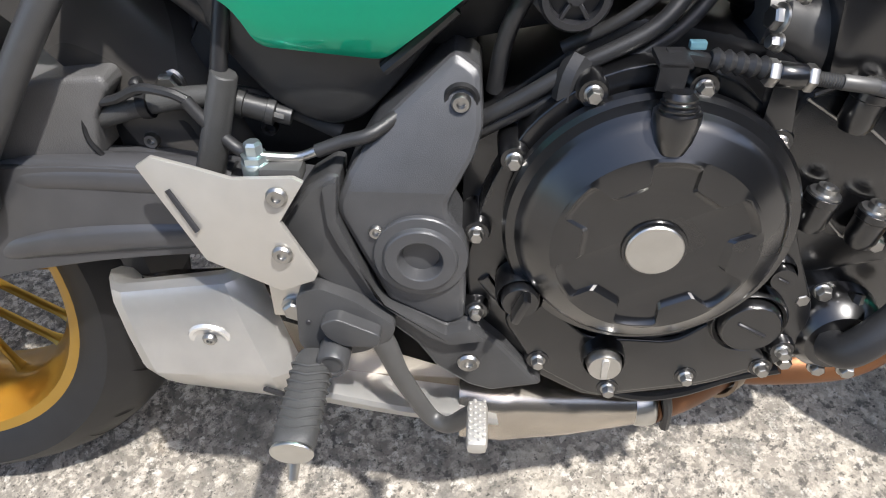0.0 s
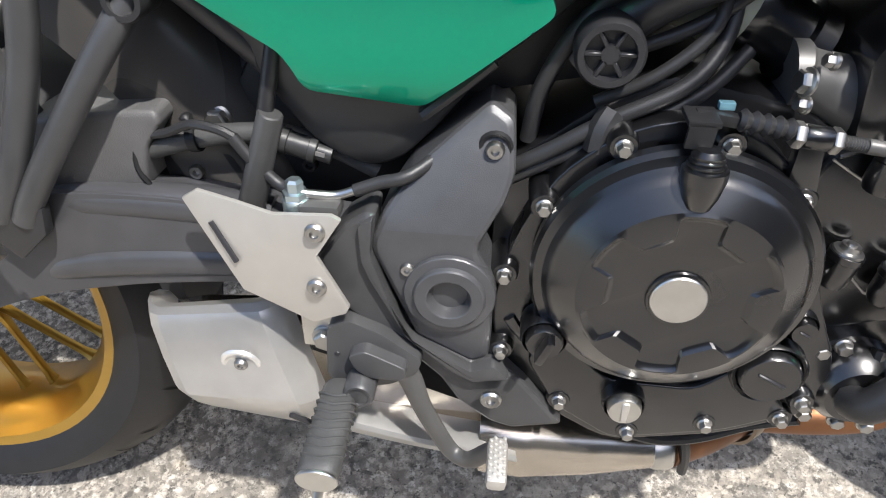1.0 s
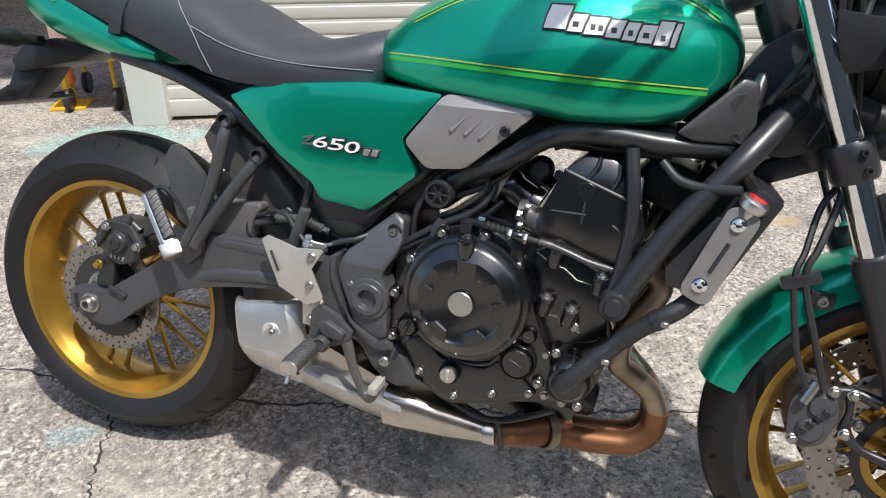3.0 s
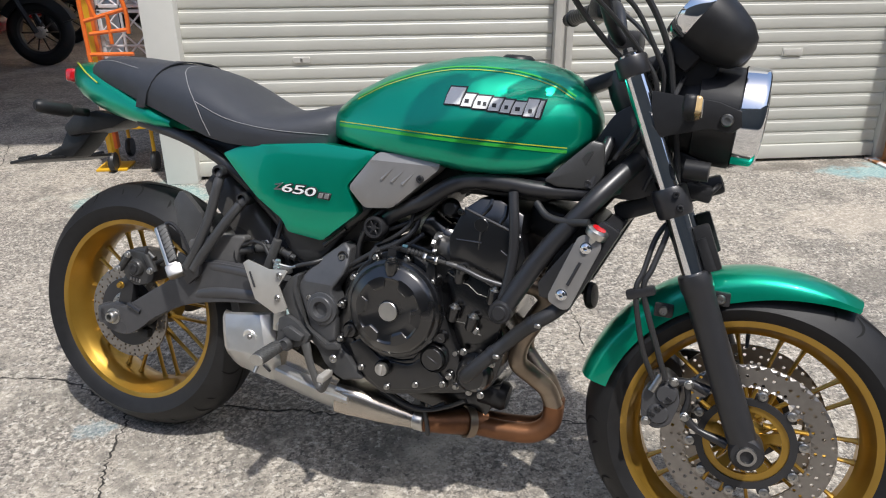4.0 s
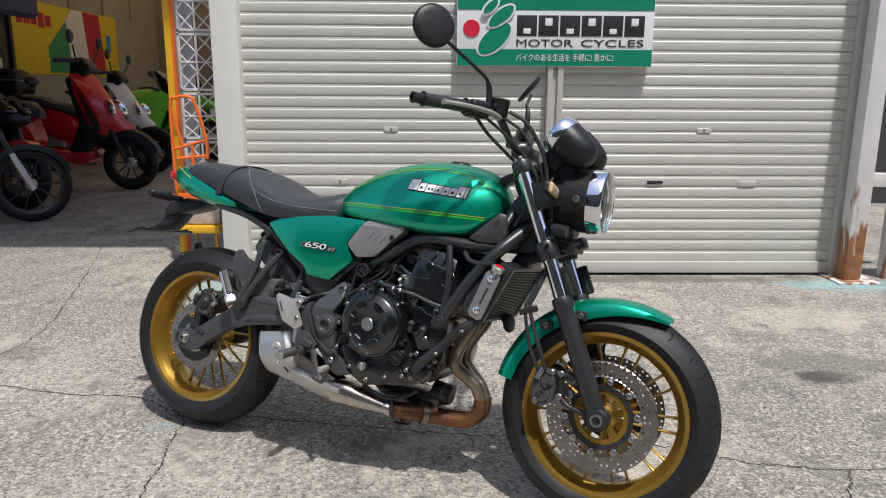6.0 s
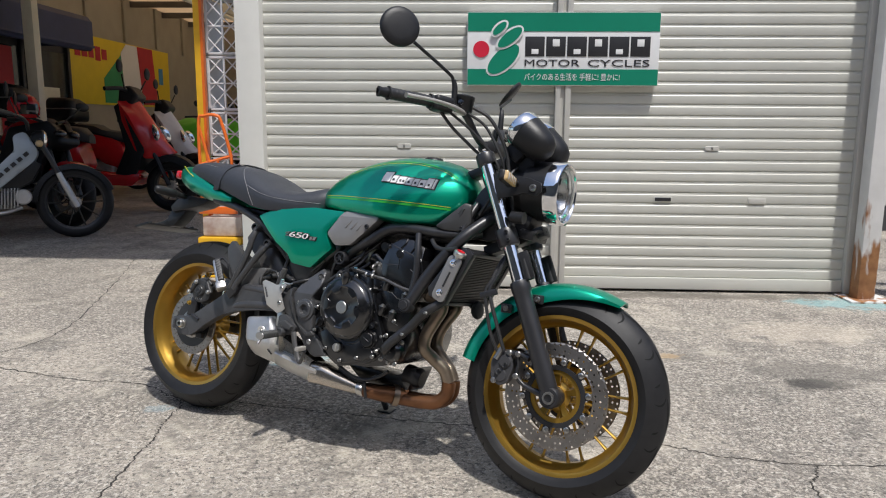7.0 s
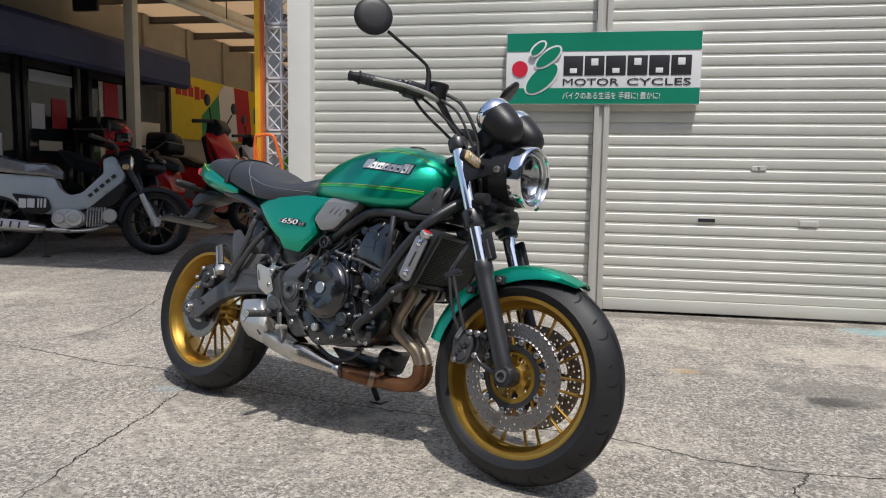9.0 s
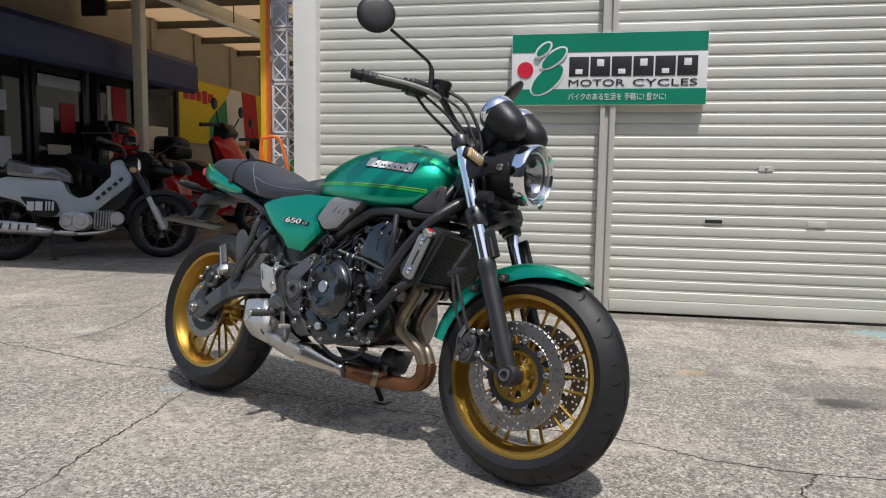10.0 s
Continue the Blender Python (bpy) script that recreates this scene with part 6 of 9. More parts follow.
for x, z in ((0.847, 0.476), (0.886, 0.463), (0.854, 0.553), (0.924, 0.522)):
    m = frame_of((x, -0.138, z - 0.016), (x + 0.008, -0.138, z + 0.03))
    if lug is None:
        lug = part("head_bolt_boss", lathe(nb(), [(0, -0.006), (0.009, -0.006), (0.0115, 0.0), (0.0115, 0.016), (0.0125, 0.017), (0.0125, 0.022), (0, 0.022)], seg=16), ENGINE, head, "", m)
        hb = part("head_bolt", lathe(nb(), [(0, 0.030), (0.0035, 0.030), (0.004, 0.028), (0.0068, 0.0285), (0.0070, 0.0245), (0.0108, 0.0240), (0.0112, 0.0222), (0, 0.0218)], seg=14), ZINC, head, "", m)
    else:
        again(lug, m)
        again(hb, m)
# lower front of the case: water pump, its hose, oil filter
bm = nb()
lathe(bm, [(0, 0.022), (0.026, 0.020), (0.034, 0.012), (0.038, 0.0), (0.040, -0.03), (0, -0.03)], m=side(0.897, -0.128, 0.352), seg=32)
pump = part("water_pump", bm, ENGINE, moto, "black water pump housing")
bolts(pump, [(0.860, 0.390), (0.875, 0.395), (0.934, 0.382), (0.893, 0.316), (0.917, 0.314), (0.897, 0.442), (0.865, 0.322)], -0.136, 0.0058, 0.008)
for i, (x, z) in enumerate(((0.870, 0.330), (0.925, 0.345), (0.905, 0.390))):
    tb = nb()
    tube(tb, [(0.897, -0.148, 0.352), (x, -0.132, z)], 0.006, 8, 0)
    part("pump_rib", tb, ENGINE, pump)
bm = nb()
tube(bm, [(0.888, -0.150, 0.352), (0.894, -0.164, 0.360), (0.910, -0.166, 0.379), (0.935, -0.158, 0.406), (0.962, -0.148, 0.434), (0.990, -0.152, 0.464), (1.017, -0.158, 0.488), (1.040, -0.152, 0.505), (1.060, -0.140, 0.524)], 0.0140, 14, 6)
hose = part("coolant_hose", bm, RUBBER2, moto, "thick black rubber coolant hose")
for a, b in (((0.940, -0.156, 0.411), (0.952, -0.152, 0.424)), ((1.012, -0.157, 0.484), (1.024, -0.158, 0.494))):
    part("hose_clip", lathe(nb(), [(0.0140, -0.006), (0.0155, -0.006), (0.0155, 0.006), (0.0140, 0.006)], m=frame_of(a, b), seg=20), FRAME, hose)
    cb = nb()
    box(cb, 0.012, 0.006, 0.008, Matrix.Translation((a[0] + 0.010, a[1] - 0.016, a[2])), 0.0015, 1)
    part("clip_ear", cb, ZINC, hose)
part("oil_filter", lathe(nb(), [(0, 0.062), (0.026, 0.060), (0.032, 0.052), (0.033, 0.0), (0, 0.0)], m=frame_of((0.880, 0.01, 0.268), (0.955, 0.01, 0.258)), seg=28), BLACK, moto, "black oil filter canister")
bm = nb()
prism(bm, round_poly([(0.66, 0.27), (0.86, 0.262), (0.93, 0.30), (0.90, 0.215), (0.84, 0.200), (0.72, 0.225)], 0.015, 3), -0.015, 0.09, 0.010)
part("oil_sump", bm, ENGINE, moto, "black finned oil sump")
for k in range(6):
    tb = nb()
    box(tb, 0.006, 0.10, 0.05, at(0.76 + 0.024 * k, 0.04, 0.228), 0.002, 1)
    part("sump_fin", tb, ENGINE, moto)
for pts in ([(0.70, -0.12, 0.275), (0.755, -0.115, 0.250), (0.80, -0.105, 0.245), (0.845, -0.10, 0.262), (0.88, -0.11, 0.285)], [(0.69, -0.10, 0.262), (0.74, -0.10, 0.240), (0.79, -0.095, 0.238), (0.83, -0.09, 0.26)], [(0.79, -0.10, 0.245), (0.797, -0.10, 0.215), (0.800, -0.095, 0.185)]):
    tb = nb()
    tube(tb, pts, 0.0050, 8, 5)
    part("drain_hose", tb, RUBBER2, moto)

# throttle bodies and intake between head and airbox
INTAKE = mat("pale_intake_plastic", (0.32, 0.33, 0.26), 0.5, 0, 0.1, 30)
for yy in (-0.070, 0.055):
    part("throttle_body", lathe(nb(), [(0, 0), (0.026, 0), (0.028, 0.004), (0.028, 0.02), (0.025, 0.024), (0.025, 0.05), (0.030, 0.052), (0.030, 0.066), (0, 0.066)], m=frame_of((0.752, yy, 0.635), (0.83, yy, 0.592)), seg=24), ENGINE, moto)
    part("intake_boot", lathe(nb(), [(0, 0), (0.034, 0), (0.030, 0.02), (0.032, 0.055), (0, 0.055)], m=frame_of((0.708, yy, 0.652), (0.752, yy, 0.632)), seg=24), INTAKE, moto)
bm = nb()
tube(bm, [(0.789, -0.098, 0.594), (0.797, -0.098, 0.594), (0.7975, -0.098, 0.593), (0.812, -0.098, 0.589), (0.838, -0.098, 0.580)], [0.0235, 0.0235, 0.0210, 0.0215, 0.027], 22, 0)
thr = part("throttle_housing", bm, ALLOYD, moto, "grey alloy intake stub")
for x, z, r in ((0.7955, 0.5980, 0.0078), (0.7985, 0.5825, 0.0050), (0.8080, 0.6120, 0.0045)):
    part("bolt", hexbolt(r, 0.008), ZINC, thr, "", frame_of((x, -0.123, z), (x - 0.02, -0.128, z + 0.004)))
part("throttle_drum", lathe(nb(), [(0, 0.012), (0.012, 0.012), (0.018, 0.006), (0.020, 0.0), (0, 0.0)], m=side(0.815, -0.10, 0.668), seg=24), ENGINE, moto)
# black block added to stop the view through between engine and tank
bm = nb()
prism(bm, [(0.56, 0.74), (0.72, 0.735), (0.80, 0.72), (0.78, 0.66), (0.70, 0.622), (0.67, 0.58), (0.57, 0.56)], -0.09, 0.09, 0.015)
part("airbox", bm, BLACK, moto, "black filler block in the airbox's place, keeping the gap dark")
bm = nb()
prism(bm, [(0.42, 0.60), (0.60, 0.60), (0.62, 0.40), (0.50, 0.36), (0.36, 0.42), (0.36, 0.50)], -0.075, 0.10, 0.015)
part("shock_tower", bm, BLACK, moto)
# hoses along the top of the engine
for nm, pts, r, mt in (
        ("vent_hose", [(0.605, -0.120, 0.520), (0.640, -0.128, 0.545), (0.672, -0.128, 0.566), (0.722, -0.122, 0.592), (0.745, -0.105, 0.622), (0.748, -0.09, 0.66)], 0.0056, RUBBER2),
        ("vent_hose", [(0.600, -0.118, 0.508), (0.640, -0.124, 0.534), (0.690, -0.122, 0.560), (0.735, -0.115, 0.585), (0.762, -0.10, 0.61)], 0.0052, RUBBER2),
        ("wiring_loom", [(0.622, -0.105, 0.54), (0.630, -0.110, 0.585), (0.655, -0.110, 0.630), (0.70, -0.10, 0.665)], 0.0062, RUBBER2),
        ("wiring_loom", [(0.655, -0.10, 0.60), (0.70, -0.108, 0.615), (0.745, -0.105, 0.640), (0.80, -0.09, 0.69)], 0.0050, RUBBER2),
        ("vent_hose", [(0.665, -0.116, 0.575), (0.705, -0.118, 0.598), (0.735, -0.112, 0.628), (0.742, -0.10, 0.665), (0.77, -0.09, 0.70)], 0.0045, RUBBER2),
        ("breather_hose", [(0.985, -0.115, 0.700), (1.01, -0.13, 0.680), (1.045, -0.14, 0.675), (1.09, -0.155, 0.680)], 0.0070, RUBBER2),
        ("lead", [(0.83, -0.09, 0.70), (0.86, -0.10, 0.712), (0.90, -0.10, 0.708), (0.95, -0.09, 0.71)], 0.0050, RUBBER2)):
    bm = nb()
    tube(bm, pts, r, 12, 6)
    part(nm, bm, mt, moto)
bm = nb()
tube(bm, [(0.668, -0.134, 0.548), (0.670, -0.132, 0.562), (0.676, -0.126, 0.572)], 0.0095, 8, 3)
part("hose_clip", bm, RUBBER2, moto)

# ---- frame ----
for sg in (-1, 1):
    bm = nb()
    tube(bm, [(0.650, sg * 0.098, 0.600), (0.700, sg * 0.110, 0.644), (0.764, sg * 0.124, 0.678), (0.830, sg * 0.122, 0.720), (0.900, sg * 0.118, 0.730), (0.990, sg * 0.110, 0.724), (1.080, sg * 0.085, 0.726), (1.120, sg * 0.06, 0.74)], 0.0155, 14, 6)
    fr = part("frame_rail", bm, FRAME, moto, "matt black steel frame rail")
    bm = nb()
    tube(bm, [(1.150, sg * 0.045, 0.790), (1.120, sg * 0.085, 0.755), (1.080, sg * 0.122, 0.704), (1.013, sg * 0.142, 0.612), (0.952, sg * 0.160, 0.500)], 0.0180, 16, 6)
    dn = part("down_tube", bm, FRAME, moto, "thick black frame down tube")
    bm = nb()
    tube(bm, [(0.942, sg * 0.126, 0.716), (0.953, sg * 0.138, 0.655), (0.956, sg * 0.140, 0.600), (0.950, sg * 0.144, 0.540), (0.945, sg * 0.146, 0.515)], 0.0098, 12, 5)
    part("brace_tube", bm, FRAME, moto)
    bm = nb()
    tube(bm, [(1.075, sg * 0.10, 0.735), (1.088, sg * 0.085, 0.785), (1.098, sg * 0.06, 0.825)], 0.011, 12, 4)
    part("gusset_tube", bm, FRAME, moto)
    mm = side(0.950, -0.168, 0.498) if sg == -1 else Matrix.Translation((0.950, 0.168, 0.498)) @ Matrix.Rotation(radians(-90), 4, 'X')
    part("engine_mount", lathe(nb(), [(0, 0.018), (0.012, 0.018), (0.014, 0.014), (0.019, 0.014), (0.0215, 0.010), (0.0220, -0.02), (0, -0.02)], m=mm, seg=24), FRAME, dn)
    mm = side(0.668, -0.130, 0.615) if sg == -1 else Matrix.Translation((0.668, 0.130, 0.615)) @ Matrix.Rotation(radians(-90), 4, 'X')
    cp = part("frame_cap", lathe(nb(), [(0, 0.008), (0.006, 0.008), (0.006, 0.003), (0.0155, 0.003), (0.0165, 0.010), (0.0205, 0.010), (0.0225, 0.007), (0.0225, -0.02), (0, -0.02)], m=mm, seg=28), FRAME, moto, "round black frame cap with six ribs")
    rib = None
    for k in range(6):
        q = mm @ Matrix.Rotation(radians(60 * k), 4, 'Z') @ Matrix.Translation((0.0105, 0, 0.0055))
        if rib is None:
            tb = nb()
            box(tb, 0.012, 0.0028, 0.005, None, 0.0006, 1)
            rib = part("rib", tb, FRAME, cp, "", q)
        else:
            again(rib, q)
    bm = pillow([(0.996, 0.744), (1.072, 0.822), (1.094, 0.818), (1.098, 0.760), (1.082, 0.733), (1.02, 0.734)], -0.108, 0.003, 0.03, 0.004, 0.006, (0.28, 0.1))
    bmesh.ops.transform(bm, matrix=Matrix.Diagonal((1, -sg, 1, 1)), verts=bm.verts[:])
    gs = part("frame_cover", bm, COVER, moto, "black triangular frame cover")
    bm = nb()
    prism(bm, [(1.046, 0.772), (1.066, 0.800), (1.078, 0.804), (1.068, 0.778), (1.052, 0.762)], sg * 0.106 - 0.003, sg * 0.106 + 0.003, 0.001, 1)
    part("raised_shape", bm, COVER, gs)
    part("screw", capbolt(0.0075, 0.004), FRAME, gs, "", side(1.072, -0.106, 0.744) if sg == -1 else Matrix.Translation((1.072, 0.106, 0.744)) @ Matrix.Rotation(radians(-90), 4, 'X'))
    # subframe tube behind the side panel
    bm = nb()
    tube(bm, [(0.452, sg * 0.105, 0.640), (0.444, sg * 0.114, 0.600), (0.433, sg * 0.121, 0.548), (0.418, sg * 0.125, 0.488)], 0.0062, 12, 4)
    part("subframe_strut", bm, FRAME, moto)
    bm = nb()
    tube(bm, [(0.4405, sg * 0.124, 0.5585), (0.4400, sg * 0.124, 0.5570), (0.4185, sg * 0.128, 0.4860), (0.4180, sg * 0.128, 0.4845)], [0.0085, 0.0096, 0.0108, 0.0098], 16, 0)
    part("strut_sleeve", bm, PEG, moto, "grey rubber sleeve")
    bm = nb()
    tube(bm, [(0.05, sg * 0.09, 0.775), (0.20, sg * 0.105, 0.745), (0.32, sg * 0.11, 0.690), (0.42, sg * 0.10, 0.605), (0.50, sg * 0.095, 0.52)], 0.013, 12, 5)
    part("subframe_rail", bm, FRAME, moto)

# steering head lump
bm = nb()
prism(bm, round_poly([(1.08, 0.72), (1.06, 0.80), (1.10, 0.875), (1.15, 0.90), (1.19, 0.80), (1.20, 0.74), (1.15, 0.715)], 0.02), -0.05, 0.05, 0.012)
part("steering_head", bm, FRAME, moto)

# ---- radiator ----
ra, rb_ = Vector((1.058, 0, 0.520)), Vector((1.132, 0, 0.672))
up_r = (rb_ - ra).normalized()
RM = Matrix.Translation((ra + rb_) / 2) @ Matrix((up_r.cross(Vector((0, 1, 0))) * -1, Vector((0, 1, 0)), up_r)).transposed().to_4x4()
H = (rb_ - ra).length
bm = nb()
box(bm, 0.020, 0.27, H - 0.01, RM @ at(-0.010, 0.005, 0))
rad = part("radiator", bm, INK, moto, "black finned radiator with silver side plates")
fin = None
for k in range(27):
    m = RM @ at(0.004, 0.005, -H / 2 + 0.012 + k * (H - 0.024) / 26)
    if fin is None:
        tb = nb()
        box(tb, 0.012, 0.268, 0.0022, None)
        fin = part("fin", tb, FRAME, rad, "", m)
    else:
        again(fin, m)
bm = nb()
box(bm, 0.040, 0.20, H - 0.03, RM @ at(-0.046, 0.01, 0.0), 0.008)
lathe(bm, [(0.060, 0.0), (0.064, 0.0), (0.066, 0.022), (0.060, 0.022)], m=RM @ at(-0.064, 0.01, 0, 0, -90, 0), seg=28)
# dark filler block, added to cover the bright gap behind the radiator
box(bm, 0.10, 0.16, 0.07, at(1.005, 0.02, 0.655, 0, 20, 0), 0.02, 3)
part("fan_shroud", bm, BLACK, rad, "black fan shroud and filler block, added to darken the gap")
for y in (-0.140, 0.150):
    tb = nb()
    box(tb, 0.040, 0.026, H + 0.006, RM @ at(-0.006, y, 0), 0.005)
    part("end_tank", tb, FRAME, rad)
for z in (-H / 2, H / 2):
    tb = nb()
    box(tb, 0.032, 0.30, 0.012, RM @ at(-0.004, 0.005, z), 0.003)
    part("rail", tb, FRAME, rad)
for sg in (-1, 1):
    bm = nb()
    prism(bm, round_poly([(1.076, 0.656), (1.090, 0.662), (1.116, 0.652), (1.118, 0.640), (1.074, 0.524), (1.062, 0.520), (1.036, 0.532), (1.034, 0.544)], 0.006, 3), sg * 0.166 - 0.003, sg * 0.166 + 0.003, 0.0015, 2)
    pl = part("side_plate", bm, SILVER2, rad, "silver radiator side plate with two bolts")
    bm = nb()
    tube(bm, [(1.085, sg * 0.1695, 0.611), (1.067, sg * 0.1695, 0.567)], 0.0030, 8, 0)
    part("slot", bm, INK, pl)
    for x, z in ((1.092, 0.638), (1.058, 0.548)):
        mm = side(x, -0.1685, z) if sg == -1 else Matrix.Translation((x, 0.1685, z)) @ Matrix.Rotation(radians(-90), 4, 'X')
        part("bolt", lathe(nb(), [(0, 0.005), (0.004, 0.0065), (0.0075, 0.005), (0.0085, 0.0015), (0.0105, 0.001), (0.0105, 0), (0, 0)], m=mm, seg=18), CHROME, pl)
    tb = nb()
    prism(tb, [(1.050, 0.530), (1.085, 0.640), (1.065, 0.640), (1.010, 0.560), (1.015, 0.535)], sg * 0.150 - 0.004, sg * 0.150 + 0.004, 0.002)
    part("plate_bracket", tb, FRAME, rad)
part("filler_cap", lathe(nb(), [(0, 0.011), (0.014, 0.0105), (0.0195, 0.007), (0.0205, 0.0), (0.019, -0.005), (0.012, -0.008), (0.012, -0.03), (0, -0.03)], m=frame_of((1.106, -0.160, 0.664), (1.114, -0.163, 0.682)), seg=26), STEEL, rad, "steel radiator cap with a red label")
part("cap_label", lathe(nb(), [(0, 0.0116), (0.0125, 0.0112), (0.0125, 0.0100)], m=frame_of((1.106, -0.160, 0.664), (1.114, -0.163, 0.682)), seg=20), RED, rad)
part("horn", lathe(nb(), [(0, 0.012), (0.015, 0.011), (0.025, 0.008), (0.029, 0.0), (0.026, -0.007), (0.012, -0.014), (0, -0.016)], m=frame_of((1.082, 0.055, 0.500), (1.17, 0.04, 0.512)), seg=28), BLACK, moto, "round black horn below the radiator")
bm = nb()
tube(bm, [(1.055, 0.03, 0.53), (1.065, 0.045, 0.51), (1.078, 0.055, 0.500)], 0.007, 8)
part("horn_stay", bm, BLACK, moto)

# ---- exhaust ----
for yy, dx, mt in ((-0.052, 0.0, HEADER2), (0.045, -0.008, HEADER2)):
    bm = nb()
    tube(bm, [(0.955, yy, 0.530), (0.995, yy, 0.524), (1.012, yy, 0.498), (0.990 + dx, yy, 0.452), (0.968 + dx, yy, 0.408), (0.966 + dx, yy, 0.366), (0.990 + dx, yy * 0.7 + 0.008, 0.336), (1.022 + dx, yy * 0.5 + 0.015, 0.306), (1.040 + dx * 0.7, yy * 0.45 + 0.02, 0.268)], 0.0195, 16, 6)
    part("header_pipe", bm, mt, moto, "heat browned steel exhaust header pipe")
    bm = nb()
    tube(bm, [(1.040 + dx * 0.7, yy * 0.45 + 0.02, 0.270), (1.036 + dx * 0.5, yy * 0.43 + 0.02, 0.230), (1.006, yy * 0.42 + 0.016, 0.202), (0.960, yy * 0.42 + 0.012, 0.194), (0.905, yy * 0.38 + 0.008, 0.192), (0.862, yy * 0.3 + 0.004, 0.193)], 0.0215, 16, 6)
    part("lower_header", bm, HEADER, moto, "copper brown heat stained lower exhaust pipe")
bm = nb()
tube(bm, [(0.895, 0.004, 0.197), (0.866, -0.016, 0.198), (0.822, -0.054, 0.203), (0.778, -0.084, 0.2080)], [0.029, 0.029, 0.026, 0.0230], 20, 4)
part("collector", bm, HEADER, moto, "rust brown exhaust collector")
part("collector_clamp", lathe(nb(), [(0.031, -0.009), (0.0345, -0.009), (0.0345, 0.009), (0.031, 0.009)], m=frame_of((0.862, -0.020, 0.1985), (0.822, -0.058, 0.204)), seg=24), HEADER2, moto)


def muf_section(x, y0, y1, z0, z1, ch=0.3):
    """Eight-sided section of the silencer."""
    cy, cz = (y1 - y0) * ch, (z1 - z0) * ch
    return [(x, y0, z0 + cz * 1.35), (x, y0, z1 - cz * 0.55), (x, y0 + cy * 0.8, z1), (x, y1 - cy, z1 - 0.35 * (y1 - y0)), (x, y1, z1 - cz - 0.35 * (y1 - y0)), (x, y1, z0 + cz * 0.2), (x, y1 - cy, z0), (x, y0 + cy * 1.2, z0)]


bm = loft(nb(), [muf_section(0.300, -0.092, -0.01, 0.284, 0.336), muf_section(0.312, -0.112, 0.0, 0.274, 0.350), muf_section(0.35, -0.128, 0.02, 0.262, 0.364), muf_section(0.44, -0.128, 0.05, 0.240, 0.364), muf_section(0.54, -0.116, 0.045, 0.214, 0.312), muf_section(0.618, -0.112, 0.0, 0.196, 0.276)])
sil = part("silencer", soften(bm, 0.014), MUFFLER2, moto, "brushed steel underslung silencer with a bolted heat shield")


def round_box(x, cy, hy, cz, hz, e=0.62, n=28):
    """A section of a rounded box about the x axis."""
    res = []
    for i in range(n):
        a = 2 * math.pi * i / n
        c, sn = math.cos(a), math.sin(a)
        res.append((x, cy + hy * math.copysign(abs(c) ** e, c), cz + hz * math.copysign(abs(sn) ** e, sn)))
    return res


bm = loft(nb(), [round_box(0.600, -0.094, 0.048, 0.236, 0.038), round_box(0.640, -0.097, 0.0490, 0.236, 0.0360), round_box(0.650, -0.096, 0.0475, 0.2350, 0.0350), round_box(0.700, -0.092, 0.0395, 0.2245, 0.0305, 0.75), round_box(0.750, -0.088, 0.0272, 0.2145, 0.0238, 0.9), round_box(0.768, -0.086, 0.0235, 0.2110, 0.0215, 1.0)])
part("silencer_cone", bm, MUFFLER2, sil, "tapered steel cone of the silencer", smooth=50)
bm = loft(nb(), [round_box(0.766, -0.0860, 0.0238, 0.2112, 0.0218, 1.0), round_box(0.769, -0.0858, 0.0248, 0.2105, 0.0230, 1.0), round_box(0.785, -0.0830, 0.0242, 0.2080, 0.0226, 1.0), round_box(0.788, -0.0825, 0.0222, 0.2075, 0.0208, 1.0)])
part("cone_collar", bm, STEEL, sil, "steel collar of the silencer", smooth=50)
# heat shield: rolled top, flat face, undercut lower flank
rows = []
for y, z0, z1, xl, xr in ((-0.098, 0.350, 0.364, 0.310, 0.404), (-0.122, 0.372, 0.390, 0.308, 0.416), (-0.136, 0.379, 0.396, 0.307, 0.421), (-0.1440, 0.377, 0.393, 0.308, 0.425), (-0.1490, 0.368, 0.384, 0.309, 0.429), (-0.1550, 0.338, 0.347, 0.315, 0.441), (-0.1610, 0.312, 0.311, 0.323, 0.453), (-0.1612, 0.307, 0.305, 0.325, 0.455), (-0.1540, 0.292, 0.284, 0.328, 0.454), (-0.1380, 0.272, 0.256, 0.332, 0.448), (-0.1240, 0.260, 0.240, 0.336, 0.442)):
    row = []
    for k in range(13):
        u = k / 12
        end = max(0, (0.16 - u) / 0.16) ** 2 * 0.022 + max(0, (u - 0.93) / 0.07) ** 2 * 0.006
        row.append((xl + (xr - xl) * u, y + end, z0 + (z1 - z0) * u))
    row.append((xr + 0.012, y + 0.020, z1 - 0.003))
    rows.append(row)
bm = nb()
grid = [[bm.verts.new(p) for p in row] for row in rows]
for a, b in zip(grid, grid[1:]):
    for k in range(len(a) - 1):
        bm.faces.new((a[k], a[k + 1], b[k + 1], b[k]))
bmesh.ops.solidify(bm, geom=bm.faces[:], thickness=0.002)
hs = part("heat_shield", bm, MUFFLER, sil, "satin steel heat shield plate", smooth=24)
part("dimple", lathe(nb(), [(0.0178, -0.001), (0.0165, 0.0014), (0.0140, 0.0016), (0.0105, -0.0008), (0, -0.0010)], m=side(0.397, -0.1545, 0.3425, 0) @ Matrix.Rotation(radians(12), 4, 'X'), seg=28), MUFFLER, hs)
part("bolt", capbolt(0.0062, 0.004), ZINC, hs, "", side(0.397, -0.1540, 0.3425) @ Matrix.Rotation(radians(12), 4, 'X'))
